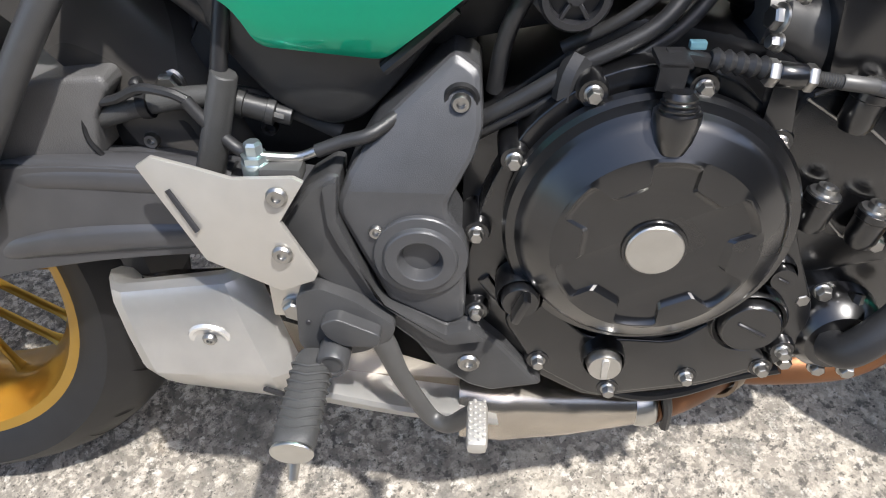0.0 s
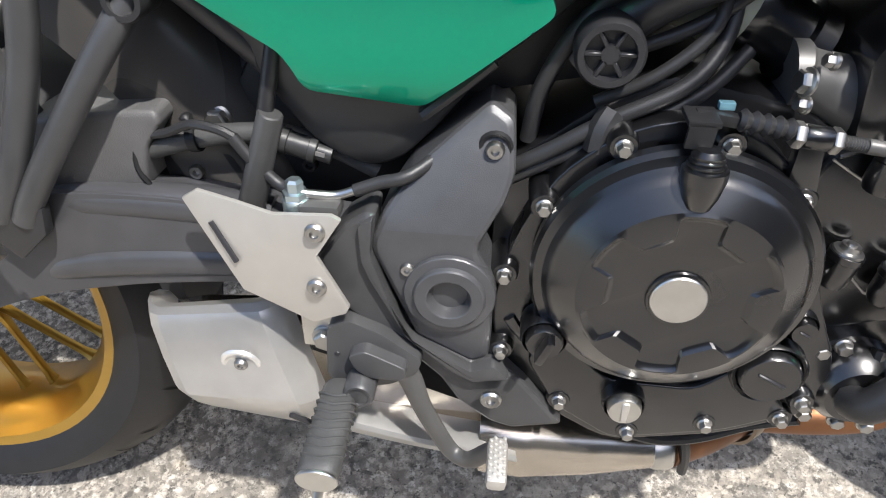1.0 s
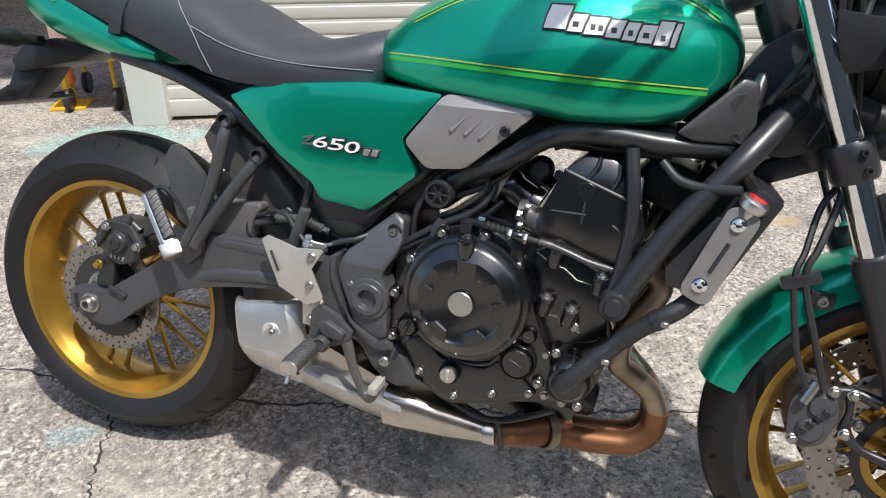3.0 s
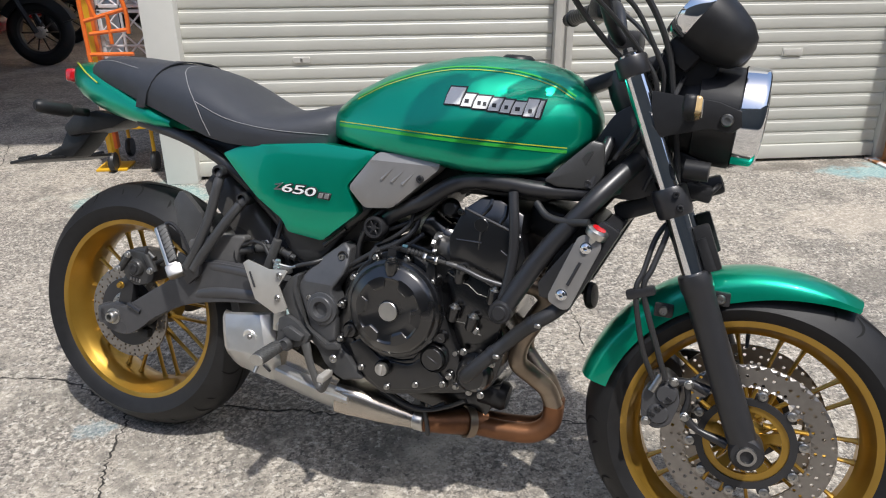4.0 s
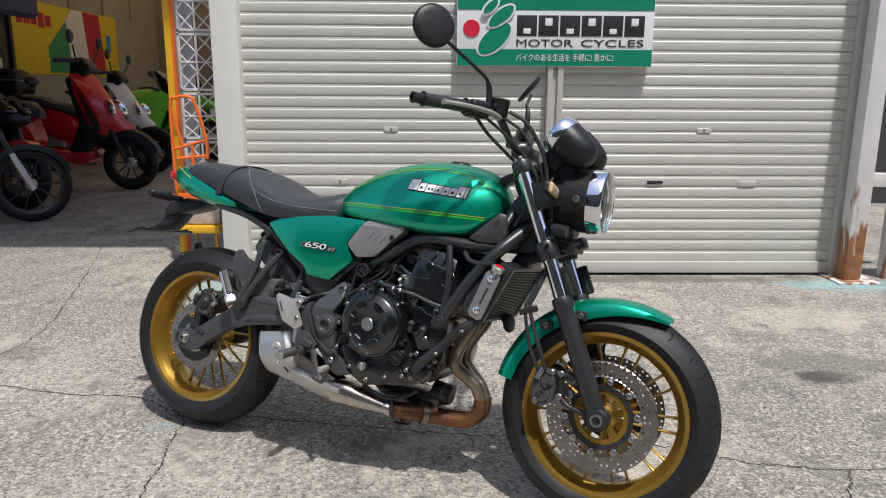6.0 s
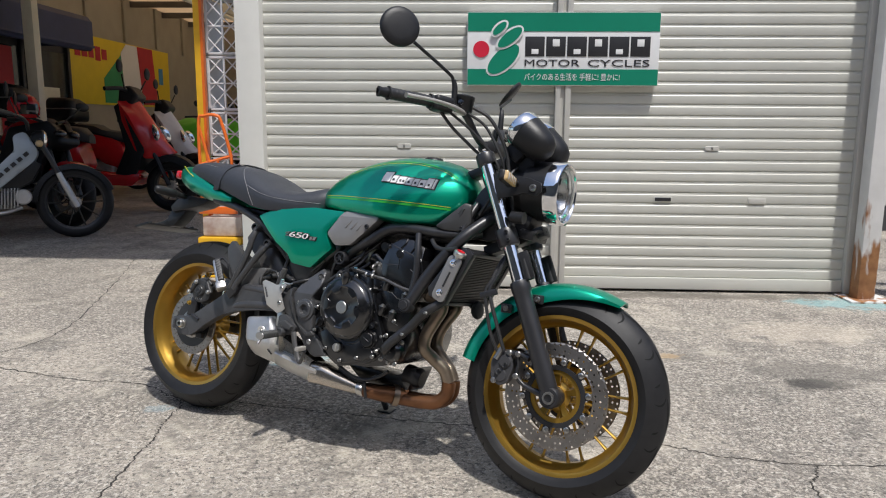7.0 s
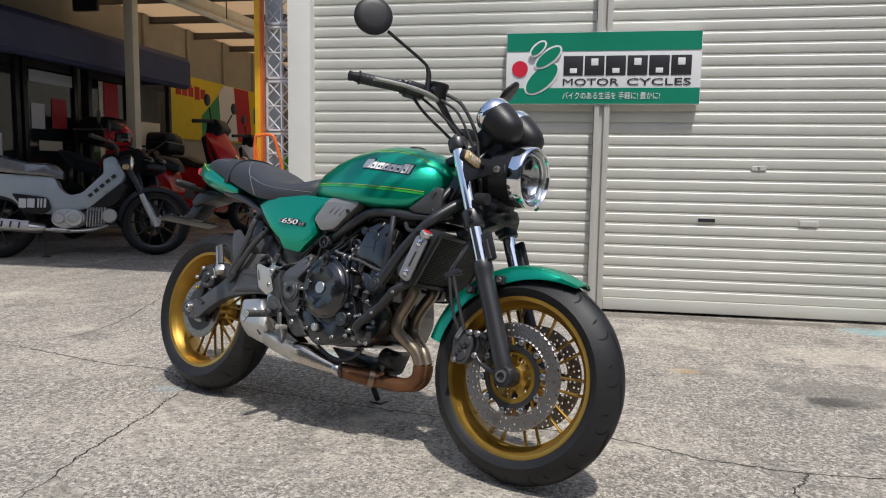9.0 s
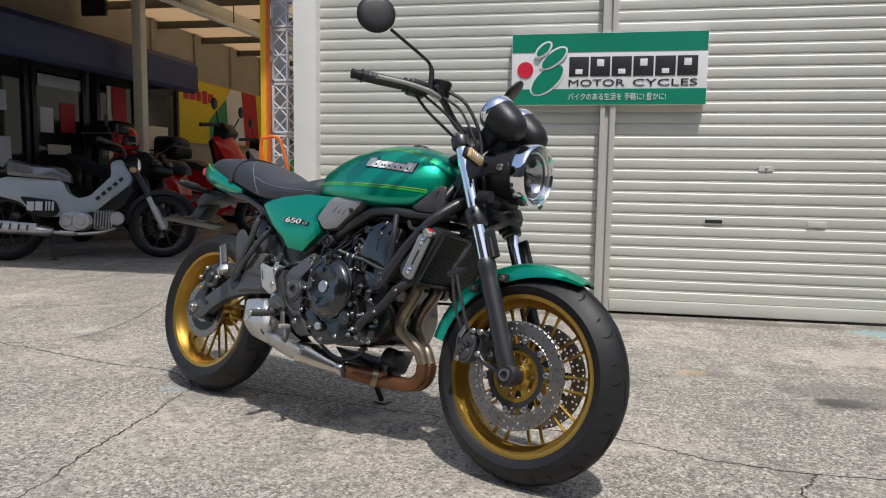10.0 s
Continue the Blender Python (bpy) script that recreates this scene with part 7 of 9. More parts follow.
# lower shield: a narrow shelf and an undercut side that runs on to the cone
rows = []
for y, za, zb, xa, xb in ((-0.118, 0.283, 0.254, 0.470, 0.628), (-0.140, 0.286, 0.2525, 0.464, 0.632), (-0.1490, 0.2835, 0.2500, 0.461, 0.634), (-0.1510, 0.2790, 0.2455, 0.459, 0.635), (-0.1350, 0.255, 0.2230, 0.449, 0.632), (-0.1180, 0.238, 0.2020, 0.440, 0.628), (-0.1080, 0.234, 0.1970, 0.438, 0.626)):
    rows.append([(xa + (xb - xa) * k / 10, y, za + (zb - za) * k / 10 - 0.004 * math.sin(math.pi * k / 10)) for k in range(11)])
bm = nb()
grid = [[bm.verts.new(p) for p in row] for row in rows]
for a, b in zip(grid, grid[1:]):
    for k in range(len(a) - 1):
        bm.faces.new((a[k], a[k + 1], b[k + 1], b[k]))
bmesh.ops.solidify(bm, geom=bm.faces[:], thickness=0.002)
st = part("lower_shield", bm, MUFFLER, sil, "long steel lower shield strip", smooth=24)
bm = nb()
tube(bm, [(0.434, -0.1560, 0.287), (0.448, -0.1500, 0.272)], 0.0028, 8, 0)
part("slit", bm, INK, st)
bm = nb()
box(bm, 0.03, 0.004, 0.05, at(0.468, -0.150, 0.392), 0.002)
stay = part("silencer_stay", bm, STEEL, moto)
bolts(stay, [(0.472, 0.378)], -0.152, 0.009, 0.009)

# ---- footrest area ----
pivot_edge = [(0.5955, 0.574), (0.6125, 0.563), (0.6150, 0.528), (0.6095, 0.510), (0.5930, 0.481), (0.5925, 0.472), (0.6035, 0.450), (0.6050, 0.402), (0.6040, 0.371), (0.5905, 0.3635), (0.5465, 0.3910), (0.5145, 0.4690), (0.5150, 0.4800), (0.5235, 0.5000), (0.5410, 0.5265)]
bm = moulding(pivot_edge, lambda x, z: -0.159 + max(0, z - 0.488) * 0.44 + max(0, 0.40 - z) * 0.12, 0.045, 0.0052, 0.004, (0.488, 0.40))
pp = part("pivot_plate", bm, GREY, moto, "dark grey moulded pivot cover", smooth=16)
part("pivot_ring", lathe(nb(), [(0.0345, -0.012), (0.0344, 0.0012), (0.0336, 0.0024), (0.0275, 0.0036), (0.0264, 0.0064), (0.0252, 0.0074), (0.0172, 0.0076), (0.0164, 0.0070), (0.0128, -0.0030), (0.0122, -0.035), (0, -0.035)], m=side(0.5725, -0.161, 0.4365), seg=56), GREY, pp, "raised round pivot surround", smooth=22)
part("pivot_bore", lathe(nb(), [(0.0107, -0.004), (0.0106, -0.022), (0, -0.022)], m=side(0.5725, -0.162, 0.4365), seg=24), INK, pp)
part("pivot_nut", lathe(nb(), [(0, 0.001), (0.005, 0.001), (0.006, 0.004), (0.0105, 0.004), (0.0115, 0), (0, 0)], m=side(0.5725, -0.140, 0.4365), seg=6), FRAME, pp)
part("screw", capbolt(0.0068, 0.005), ZINC, pp, "", side(0.600, -0.135, 0.545))
part("screw_seat", lathe(nb(), [(0.0085, 0.0), (0.011, 0.001), (0.0125, -0.002)], m=side(0.600, -0.1335, 0.545), seg=20), BLACK, pp)
part("screw", capbolt(0.0055, 0.004), ZINC, pp, "", side(0.541, -0.158, 0.456))
arm_edge = [(0.4745, 0.462), (0.495, 0.4905), (0.512, 0.502), (0.519, 0.501), (0.515, 0.4705), (0.526, 0.434), (0.5385, 0.4015), (0.545, 0.3925), (0.5912, 0.366), (0.609, 0.3725), (0.634, 0.347), (0.6690, 0.3010), (0.6268, 0.291), (0.608, 0.2975), (0.581, 0.320), (0.5655, 0.347), (0.5505, 0.3625), (0.5136, 0.3986), (0.4945, 0.4135)]
bm = moulding(arm_edge, lambda x, z: -0.161 + 0.05 * max(0, 0.42 - z), 0.035, 0.004, 0.003, (0.42,))
ap = part("footrest_arm", bm, BLACK2, moto, "matt black footrest carrier arm", smooth=18)
bm = nb()
prism(bm, round_poly([(0.5075, 0.4955), (0.5180, 0.5010), (0.5150, 0.4705), (0.5260, 0.4345), (0.5385, 0.4015), (0.5450, 0.3925), (0.5905, 0.3655), (0.6085, 0.3720), (0.6210, 0.3600), (0.5930, 0.3545), (0.5770, 0.3630), (0.5410, 0.3950), (0.5145, 0.4480), (0.5085, 0.4650)], 0.002, 2), -0.1668, -0.150, 0.0022, 2)
part("raised_edge", bm, BLACK2, ap, "", None, 24)
part("screw", capbolt(0.0088, 0.004), ZINC, ap, "", side(0.608, -0.167, 0.338))
# heel guard, bent plate
bm = nb()
shape(bm, [(0.379, -0.159, 0.505), (0.392, -0.162, 0.514), (0.420, -0.166, 0.509), (0.448, -0.170, 0.503), (0.492, -0.177, 0.509), (0.499, -0.178, 0.506), (0.479, -0.177, 0.474), (0.500, -0.177, 0.430), (0.497, -0.177, 0.424), (0.471, -0.174, 0.411), (0.417, -0.168, 0.433)], 0, 0.0045, 0.0012, 2)
hg = part("heel_guard", bm, SILVER, moto, "bare silver alloy heel guard plate")
bm = nb()
tube(bm, [(0.400, -0.1638, 0.490), (0.416, -0.1682, 0.459)], 0.0022, 8, 0)
part("slot", bm, INK, hg)
for x, z, yy in ((0.480, 0.495, -0.1772), (0.477, 0.447, -0.1766)):
    part("bolt", capbolt(0.0075, 0.0035), ZINC, hg, "", side(x, yy, z))
# brake cylinder union above the guard
bm = nb()
lathe(bm, [(0.008, -0.016), (0.0095, -0.010), (0.0095, 0.0), (0.0065, 0.001), (0.0065, 0.008), (0.0045, 0.010), (0, 0.010)], m=at(0.462, -0.155, 0.514), seg=6)
lathe(bm, [(0.0065, -0.024), (0.0098, -0.020), (0.0098, -0.005), (0.0065, -0.003)], m=at(0.462, -0.155, 0.514), seg=18)
un = part("brake_union", bm, mat("blue_passivated_zinc", (0.52, 0.60, 0.62), 0.3, 0.9, 0.1, 80), moto, "zinc plated brake union bolt")
bm = nb()
tube(bm, [(0.466, -0.155, 0.513), (0.480, -0.152, 0.5105), (0.4911, -0.150, 0.5099), (0.5045, -0.150, 0.5150)], 0.0034, 10, 4)
part("steel_pipe", bm, STEEL, un)
bm = nb()
tube(bm, [(0.5033, -0.150, 0.5144), (0.522, -0.148, 0.521), (0.5424, -0.146, 0.5271), (0.57, -0.120, 0.540), (0.60, -0.10, 0.56)], 0.0048, 10, 4)
part("brake_hose", bm, RUBBER2, un)
bm = nb()
tube(bm, [(0.462, -0.145, 0.500), (0.4524, -0.136, 0.503), (0.4411, -0.131, 0.5060), (0.4227, -0.129, 0.5242), (0.4110, -0.128, 0.5400)], 0.0048, 10, 5)
part("brake_hose", bm, RUBBER2, un)
bm = nb()
box(bm, 0.030, 0.020, 0.012, at(0.480, -0.156, 0.503, 0, 0, 0), 0.005)
part("master_cylinder", bm, ALLOYD, un)
# things behind: hugger hoses, linkage
bm = nb()
tube(bm, [(0.315, -0.100, 0.507), (0.328, -0.103, 0.5125), (0.350, -0.105, 0.5205), (0.372, -0.105, 0.5265), (0.402, -0.104, 0.531), (0.432, -0.103, 0.5335), (0.450, -0.102, 0.530), (0.475, -0.100, 0.522), (0.510, -0.098, 0.503)], [0.0092, 0.0092, 0.0092, 0.0090, 0.0080, 0.0075, 0.0075, 0.0070, 0.0065], 14, 5)
hh = part("sheathed_loom", bm, PEG, moto, "sheathed dark grey cable loom")
part("loom_clip", lathe(nb(), [(0.0092, -0.004), (0.0112, -0.0035), (0.0115, 0.0), (0.0112, 0.0035), (0.0092, 0.004)], m=frame_of((0.372, -0.105, 0.5265), (0.402, -0.104, 0.531)), seg=20), BLACK, hh)
cb = nb()
box(cb, 0.008, 0.010, 0.012, at(0.370, -0.108, 0.541, 0, -14, 0), 0.002, 1)
part("clip_ear", cb, BLACK, hh)
part("connector", lathe(nb(), [(0, 0), (0.0095, 0), (0.0105, 0.001), (0.0105, 0.006), (0.0090, 0.0065), (0.0090, 0.022), (0.0100, 0.0225), (0.0100, 0.028), (0.0070, 0.029), (0.0070, 0.040), (0, 0.040)], m=frame_of((0.440, -0.110, 0.531), (0.476, -0.110, 0.521)), seg=18), COVER, hh, "black round cable connector")
tb = nb()
box(tb, 0.016, 0.0015, 0.003, at(0.467, -0.1175, 0.5255, 0, 16, 0))
part("print_bar", tb, SILVER2, hh)
bm = nb()
tube(bm, [(0.334, -0.112, 0.5290), (0.356, -0.116, 0.5345), (0.372, -0.121, 0.5430), (0.384, -0.125, 0.5468), (0.4016, -0.128, 0.5449), (0.4121, -0.128, 0.5397)], 0.0036, 8, 4)
part("thin_hose", bm, RUBBER2, hh)
bm = nb()
tube(bm, [(0.327, -0.116, 0.518), (0.328, -0.118, 0.502), (0.336, -0.117, 0.486)], 0.0022, 6, 4)
part("wire_clip", bm, BLACK, hh)
lk = part("linkage_pivot", lathe(nb(), [(0, 0.008), (0.010, 0.008), (0.013, 0.004), (0.0205, 0.003), (0.0225, 0.0), (0.0225, -0.04), (0, -0.04)], m=side(0.3845, -0.076, 0.5340), seg=28), COVER, moto, "black shock linkage pivot")
part("linkage_bolt", hexbolt(0.0095, 0.012), ZINC, lk, "", side(0.3845, -0.084, 0.5340))
bm = nb()
tube(bm, [(0.376, -0.05, 0.526), (0.405, -0.05, 0.565), (0.43, -0.05, 0.60)], 0.014, 14, 3)
part("linkage_arm", bm, COVER, lk)
bm = nb()
prism(bm, round_poly([(0.335, 0.505), (0.352, 0.512), (0.392, 0.508), (0.402, 0.486), (0.40, 0.47), (0.338, 0.47)], 0.006, 2), -0.092, -0.070, 0.004)
lb = part("link_bracket", bm, BLACK, moto, "black bracket on the swingarm")
part("spring_bolt", capbolt(0.0065, 0.006), ZINC, lb, "", side(0.363, -0.092, 0.491))
part("tray_bolt", capbolt(0.0065, 0.006), FRAME, moto, "", side(0.4575, -0.097, 0.506))
bm = nb()
tube(bm, [(0.395, 0.0, 0.595), (0.50, 0.0, 0.54)], 0.036, 20, 0)
part("rear_shock", bm, BLACK, moto, "black rear shock body")
coil = [(0.37 + 0.16 * k / 60, 0.042 * math.cos(k * 0.62), 0.605 - 0.085 * k / 60 + 0.042 * math.sin(k * 0.62)) for k in range(61)]
bm = nb()
tube(bm, coil, 0.006, 8, 0)
part("shock_spring", bm, BLACK, moto)
# rider footrest, swung out
pa, pb = Vector((0.4885, -0.176, 0.3480)), Vector((0.4890, -0.262, 0.3425))
bm = nb()
prism(bm, round_poly([(0.479, 0.404), (0.476, 0.356), (0.483, 0.346), (0.500, 0.343), (0.528, 0.350), (0.549, 0.364), (0.553, 0.378), (0.522, 0.402), (0.497, 0.413)], 0.005, 3), -0.172, -0.146, 0.004)
br = part("footrest_bracket", bm, BLACK2, moto, "black footrest hinge bracket")
bm = nb()
prism(bm, round_poly([(0.497, 0.388), (0.510, 0.394), (0.543, 0.378), (0.540, 0.366), (0.514, 0.366), (0.502, 0.374)], 0.004, 2), -0.184, -0.165, 0.004, 3)
part("bracket_step", bm, BLACK2, br)
bm = nb()
box(bm, 0.018, 0.026, 0.026, at(0.505, -0.178, 0.353), 0.007, 3)
lathe(bm, [(0, -0.014), (0.0125, -0.014), (0.0125, 0.004), (0.0105, 0.007), (0.0085, 0.007), (0.0080, 0.0055), (0, 0.0055)], m=side(0.5055, -0.188, 0.356), seg=24)
part("hinge_boss", bm, BLACK2, br)
part("bracket_hole", lathe(nb(), [(0, 0.0006), (0.0020, 0.0006), (0.0024, 0)], m=side(0.486, -0.1722, 0.379), seg=12), INK, br)
zax = (pb - pa).normalized()
yax = Vector((0.0, 0.0, 1.0))
yax = (yax - zax * yax.dot(zax)).normalized()
PM = Matrix.Translation(pa) @ Matrix((yax.cross(zax), yax, zax)).transposed().to_4x4()
L = (pb - pa).length
PX, PY = 0.0148, 0.0112
bm = nb()
secs = []
for z, k in ((0.0, 0.82), (0.006, 0.96), (L * 0.5, 1.0), (L - 0.008, 1.04), (L - 0.002, 1.0), (L, 0.86)):
    secs.append([PM @ Vector((PX * k * math.copysign(abs(math.cos(a)) ** 0.75, math.cos(a)), PY * k * math.copysign(abs(math.sin(a)) ** 0.75, math.sin(a)), z)) for a in np.linspace(0, 2 * math.pi, 28, endpoint=False)])
loft(bm, secs)
pg = part("footrest", bm, PEG, moto, "black rubber rider footrest with a chevron tread")
for k in range(8):
    tb = nb()
    z = 0.010 + k * 0.0082
    pts = []
    for a in np.linspace(-100, 100, 15):
        c, sn = math.sin(radians(a)), math.cos(radians(a))
        pts.append(PM @ Vector((PX * 1.03 * math.copysign(abs(c) ** 0.75, c), PY * 1.03 * math.copysign(abs(sn) ** 0.75, sn), z + 0.010 * (1 - abs(a) / 100))))
    tube(tb, pts, 0.0013, 5, 0)
    part("tread_chevron", tb, PEG, pg)
bm = nb()
lathe(bm, [(0, L + 0.0035), (1.02, L + 0.0035), (1.06, L + 0.0025), (1.02, L + 0.0005), (0, L + 0.0005)], m=PM @ Matrix.Diagonal((PX, PY, 1, 1)), seg=28)
part("end_plate", bm, STEEL, pg, "steel end plate of the footrest")
q = PM @ Vector((0, 0.0, L - 0.004))
bm = nb()
tube(bm, [q + Vector((0, 0.004, -0.006)), q + Vector((-0.001, -0.003, -0.017)), q + Vector((-0.002, -0.009, -0.026))], [0.0048, 0.0042, 0.0036], 10, 0)
part("feeler_pin", bm, ZINC, pg)
# brake pedal
bm = nb()
tube(bm, [(0.532, -0.162, 0.372), (0.543, -0.165, 0.350), (0.552, -0.166, 0.322), (0.566, -0.166, 0.290), (0.578, -0.168, 0.271), (0.592, -0.176, 0.272), (0.606, -0.186, 0.294), (0.615, -0.192, 0.310)], [0.0105, 0.010, 0.0085, 0.0080, 0.0078, 0.0075, 0.0075, 0.0070], 12, 5, flat=0.75)
bp_ = part("brake_pedal", bm, ALLOYD, moto, "silver alloy brake pedal")
bm = nb()
box(bm, 0.016, 0.042, 0.013, at(0.616, -0.2150, 0.318, 4, 0, 0), 0.005)
pad = part("pedal_pad", bm, SILVER, bp_, "knurled steel pedal pad")
for k in range(7):
    for j in range(4):
        tb = nb()
        box(tb, 0.0024, 0.0030, 0.0016, at(0.6105 + 0.0036 * j, -0.2315 + 0.0054 * k + 0.0027 * (j % 2), 0.3248 + 0.0004 * (k - 3), 0, 0, 45), 0.0006, 1)
        part("knurl", tb, SILVER, pad)

# ---- swingarm and rear end ----
arm_out = [(-0.044, 0.334), (-0.040, 0.296), (-0.015, 0.278), (0.036, 0.272), (0.072, 0.292), (0.110, 0.325), (0.176, 0.364), (0.2355, 0.3855), (0.315, 0.401), (0.383, 0.409), (0.56, 0.415), (0.57, 0.462), (0.420, 0.480), (0.360, 0.486), (0.300, 0.487), (0.250, 0.483), (0.222, 0.472), (0.192, 0.449), (0.150, 0.419), (0.088, 0.379), (0.030, 0.340), (0.0, 0.343)]
for sg in (-1, 1):
    bm = nb()
    prism(bm, round_poly(arm_out, 0.018, 3), min(sg * 0.094, sg * 0.130), max(sg * 0.094, sg * 0.130), 0.015, 4)
    if sg == -1:
        tube(bm, [(0.215, -0.1235, 0.392), (0.245, -0.1265, 0.408), (0.285, -0.1280, 0.418), (0.340, -0.1280, 0.424), (0.42, -0.1260, 0.428)], [0.004, 0.011, 0.013, 0.013, 0.013], 12, 5, flat=0.55)
        tube(bm, [(0.190, -0.110, 0.440), (0.230, -0.113, 0.464), (0.280, -0.116, 0.474), (0.360, -0.116, 0.474), (0.43, -0.115, 0.468)], [0.004, 0.010, 0.0155, 0.0165, 0.016], 16, 6)
    sw = part("swingarm", bm, SATIN, moto, "matt dark grey gull shaped swingarm")
    mm = side(0.0, -0.128, 0.314) if sg == -1 else Matrix.Translation((0.0, 0.128, 0.314)) @ Matrix.Rotation(radians(-90), 4, 'X')
    part("axle_nut", lathe(nb(), [(0.0, 0.004), (0.006, 0.004), (0.007, 0.018), (0.0115, 0.018), (0.0145, 0.013), (0.0145, 0.005), (0.0195, 0.0045), (0.0195, 0), (0, 0)], m=mm, seg=18), ZINC, sw, "steel axle nut with a washer")
    tb = nb()
    box(tb, 0.030, 0.040, 0.046, at(-0.036, sg * 0.110, 0.312), 0.008)
    part("chain_adjuster", tb, SATIN, sw)
bm = nb()
tube(bm, [(0.045, -0.131, 0.352), (0.08, -0.131, 0.338)], 0.006, 8, 0)
part("scar_rib", bm, FRAME, sw)
bm = nb()
tube(bm, [(0.380, -0.1, 0.462), (0.30, -0.1, 0.470), (0.20, -0.10, 0.470)], 0.018, 12, 4)
part("upper_brace", bm, SATIN, moto)
# rear caliper
bm = nb()
prism(bm, round_poly([(0.030, 0.410), (0.010, 0.455), (0.035, 0.480), (0.085, 0.478), (0.115, 0.450), (0.105, 0.410), (0.06, 0.395)], 0.010, 3), -0.122, -0.060, 0.009, 3)
rc = part("rear_caliper", bm, COVER, moto, "dark grey rear brake caliper")
part("piston_housing", lathe(nb(), [(0, 0.010), (0.017, 0.010), (0.0195, 0.007), (0.0210, 0.0), (0.0215, -0.03), (0, -0.03)], m=side(0.062, -0.122, 0.440), seg=28), COVER, rc)
part("piston_plug", lathe(nb(), [(0, 0.0015), (0.006, 0.0015), (0.0065, 0.003), (0.0105, 0.003), (0.0115, 0)], m=side(0.062, -0.132, 0.440), seg=20), FRAME, rc)
for x0, z0, x1, z1 in ((0.012, 0.430, 0.044, 0.470), (0.090, 0.472, 0.112, 0.436)):
    tb = nb()
    tube(tb, [(x0, -0.121, z0), (x1, -0.121, z1)], 0.0085, 12, 0)
    part("slider_boss", tb, COVER, rc)
for x, z in ((0.044, 0.470), (0.108, 0.440), (0.014, 0.432)):
    part("bolt", hexbolt(0.0065, 0.008), ZINC, rc, "", side(x, -0.129, z))
tb = nb()
tube(tb, [(0.050, -0.112, 0.476), (0.078, -0.112, 0.481), (0.104, -0.112, 0.465)], 0.0080, 12, 4)
part("caliper_bridge", tb, COVER, rc)
part("bleed_nipple", lathe(nb(), [(0, 0.014), (0.003, 0.014), (0.0035, 0.010), (0.0045, 0.008), (0.0045, 0.0), (0, 0.0)], m=frame_of((0.086, -0.118, 0.478), (0.092, -0.120, 0.500)), seg=10), RUBBER2, rc)
for k in range(4):
    tb = nb()
    box(tb, 0.0045, 0.002, 0.008, at(0.045 + 0.0085 * k, -0.1225, 0.412 - 0.001 * k, 0, 12, 0), 0.0005, 1)
    part("mark_bar", tb, SILVER2, rc)
bm = nb()
prism(bm, [(0.0, 0.345), (0.02, 0.415), (0.05, 0.41), (0.04, 0.345)], -0.118, -0.095, 0.005)
part("caliper_hanger", bm, FRAME, rc)
bm = nb()
tube(bm, [(0.110, -0.11, 0.455), (0.150, -0.12, 0.475), (0.20, -0.11, 0.478), (0.30, -0.10, 0.52)], 0.0055, 8, 5)
part("brake_hose", bm, RUBBER2, rc)
part("banjo_bolt", hexbolt(0.007, 0.010), GOLD, rc, "", side(0.018, -0.124, 0.392))
bm = nb()
box(bm, 0.030, 0.020, 0.022, at(0.07, -0.105, 0.28), 0.005)
part("speed_sensor", bm, BLACK, moto)
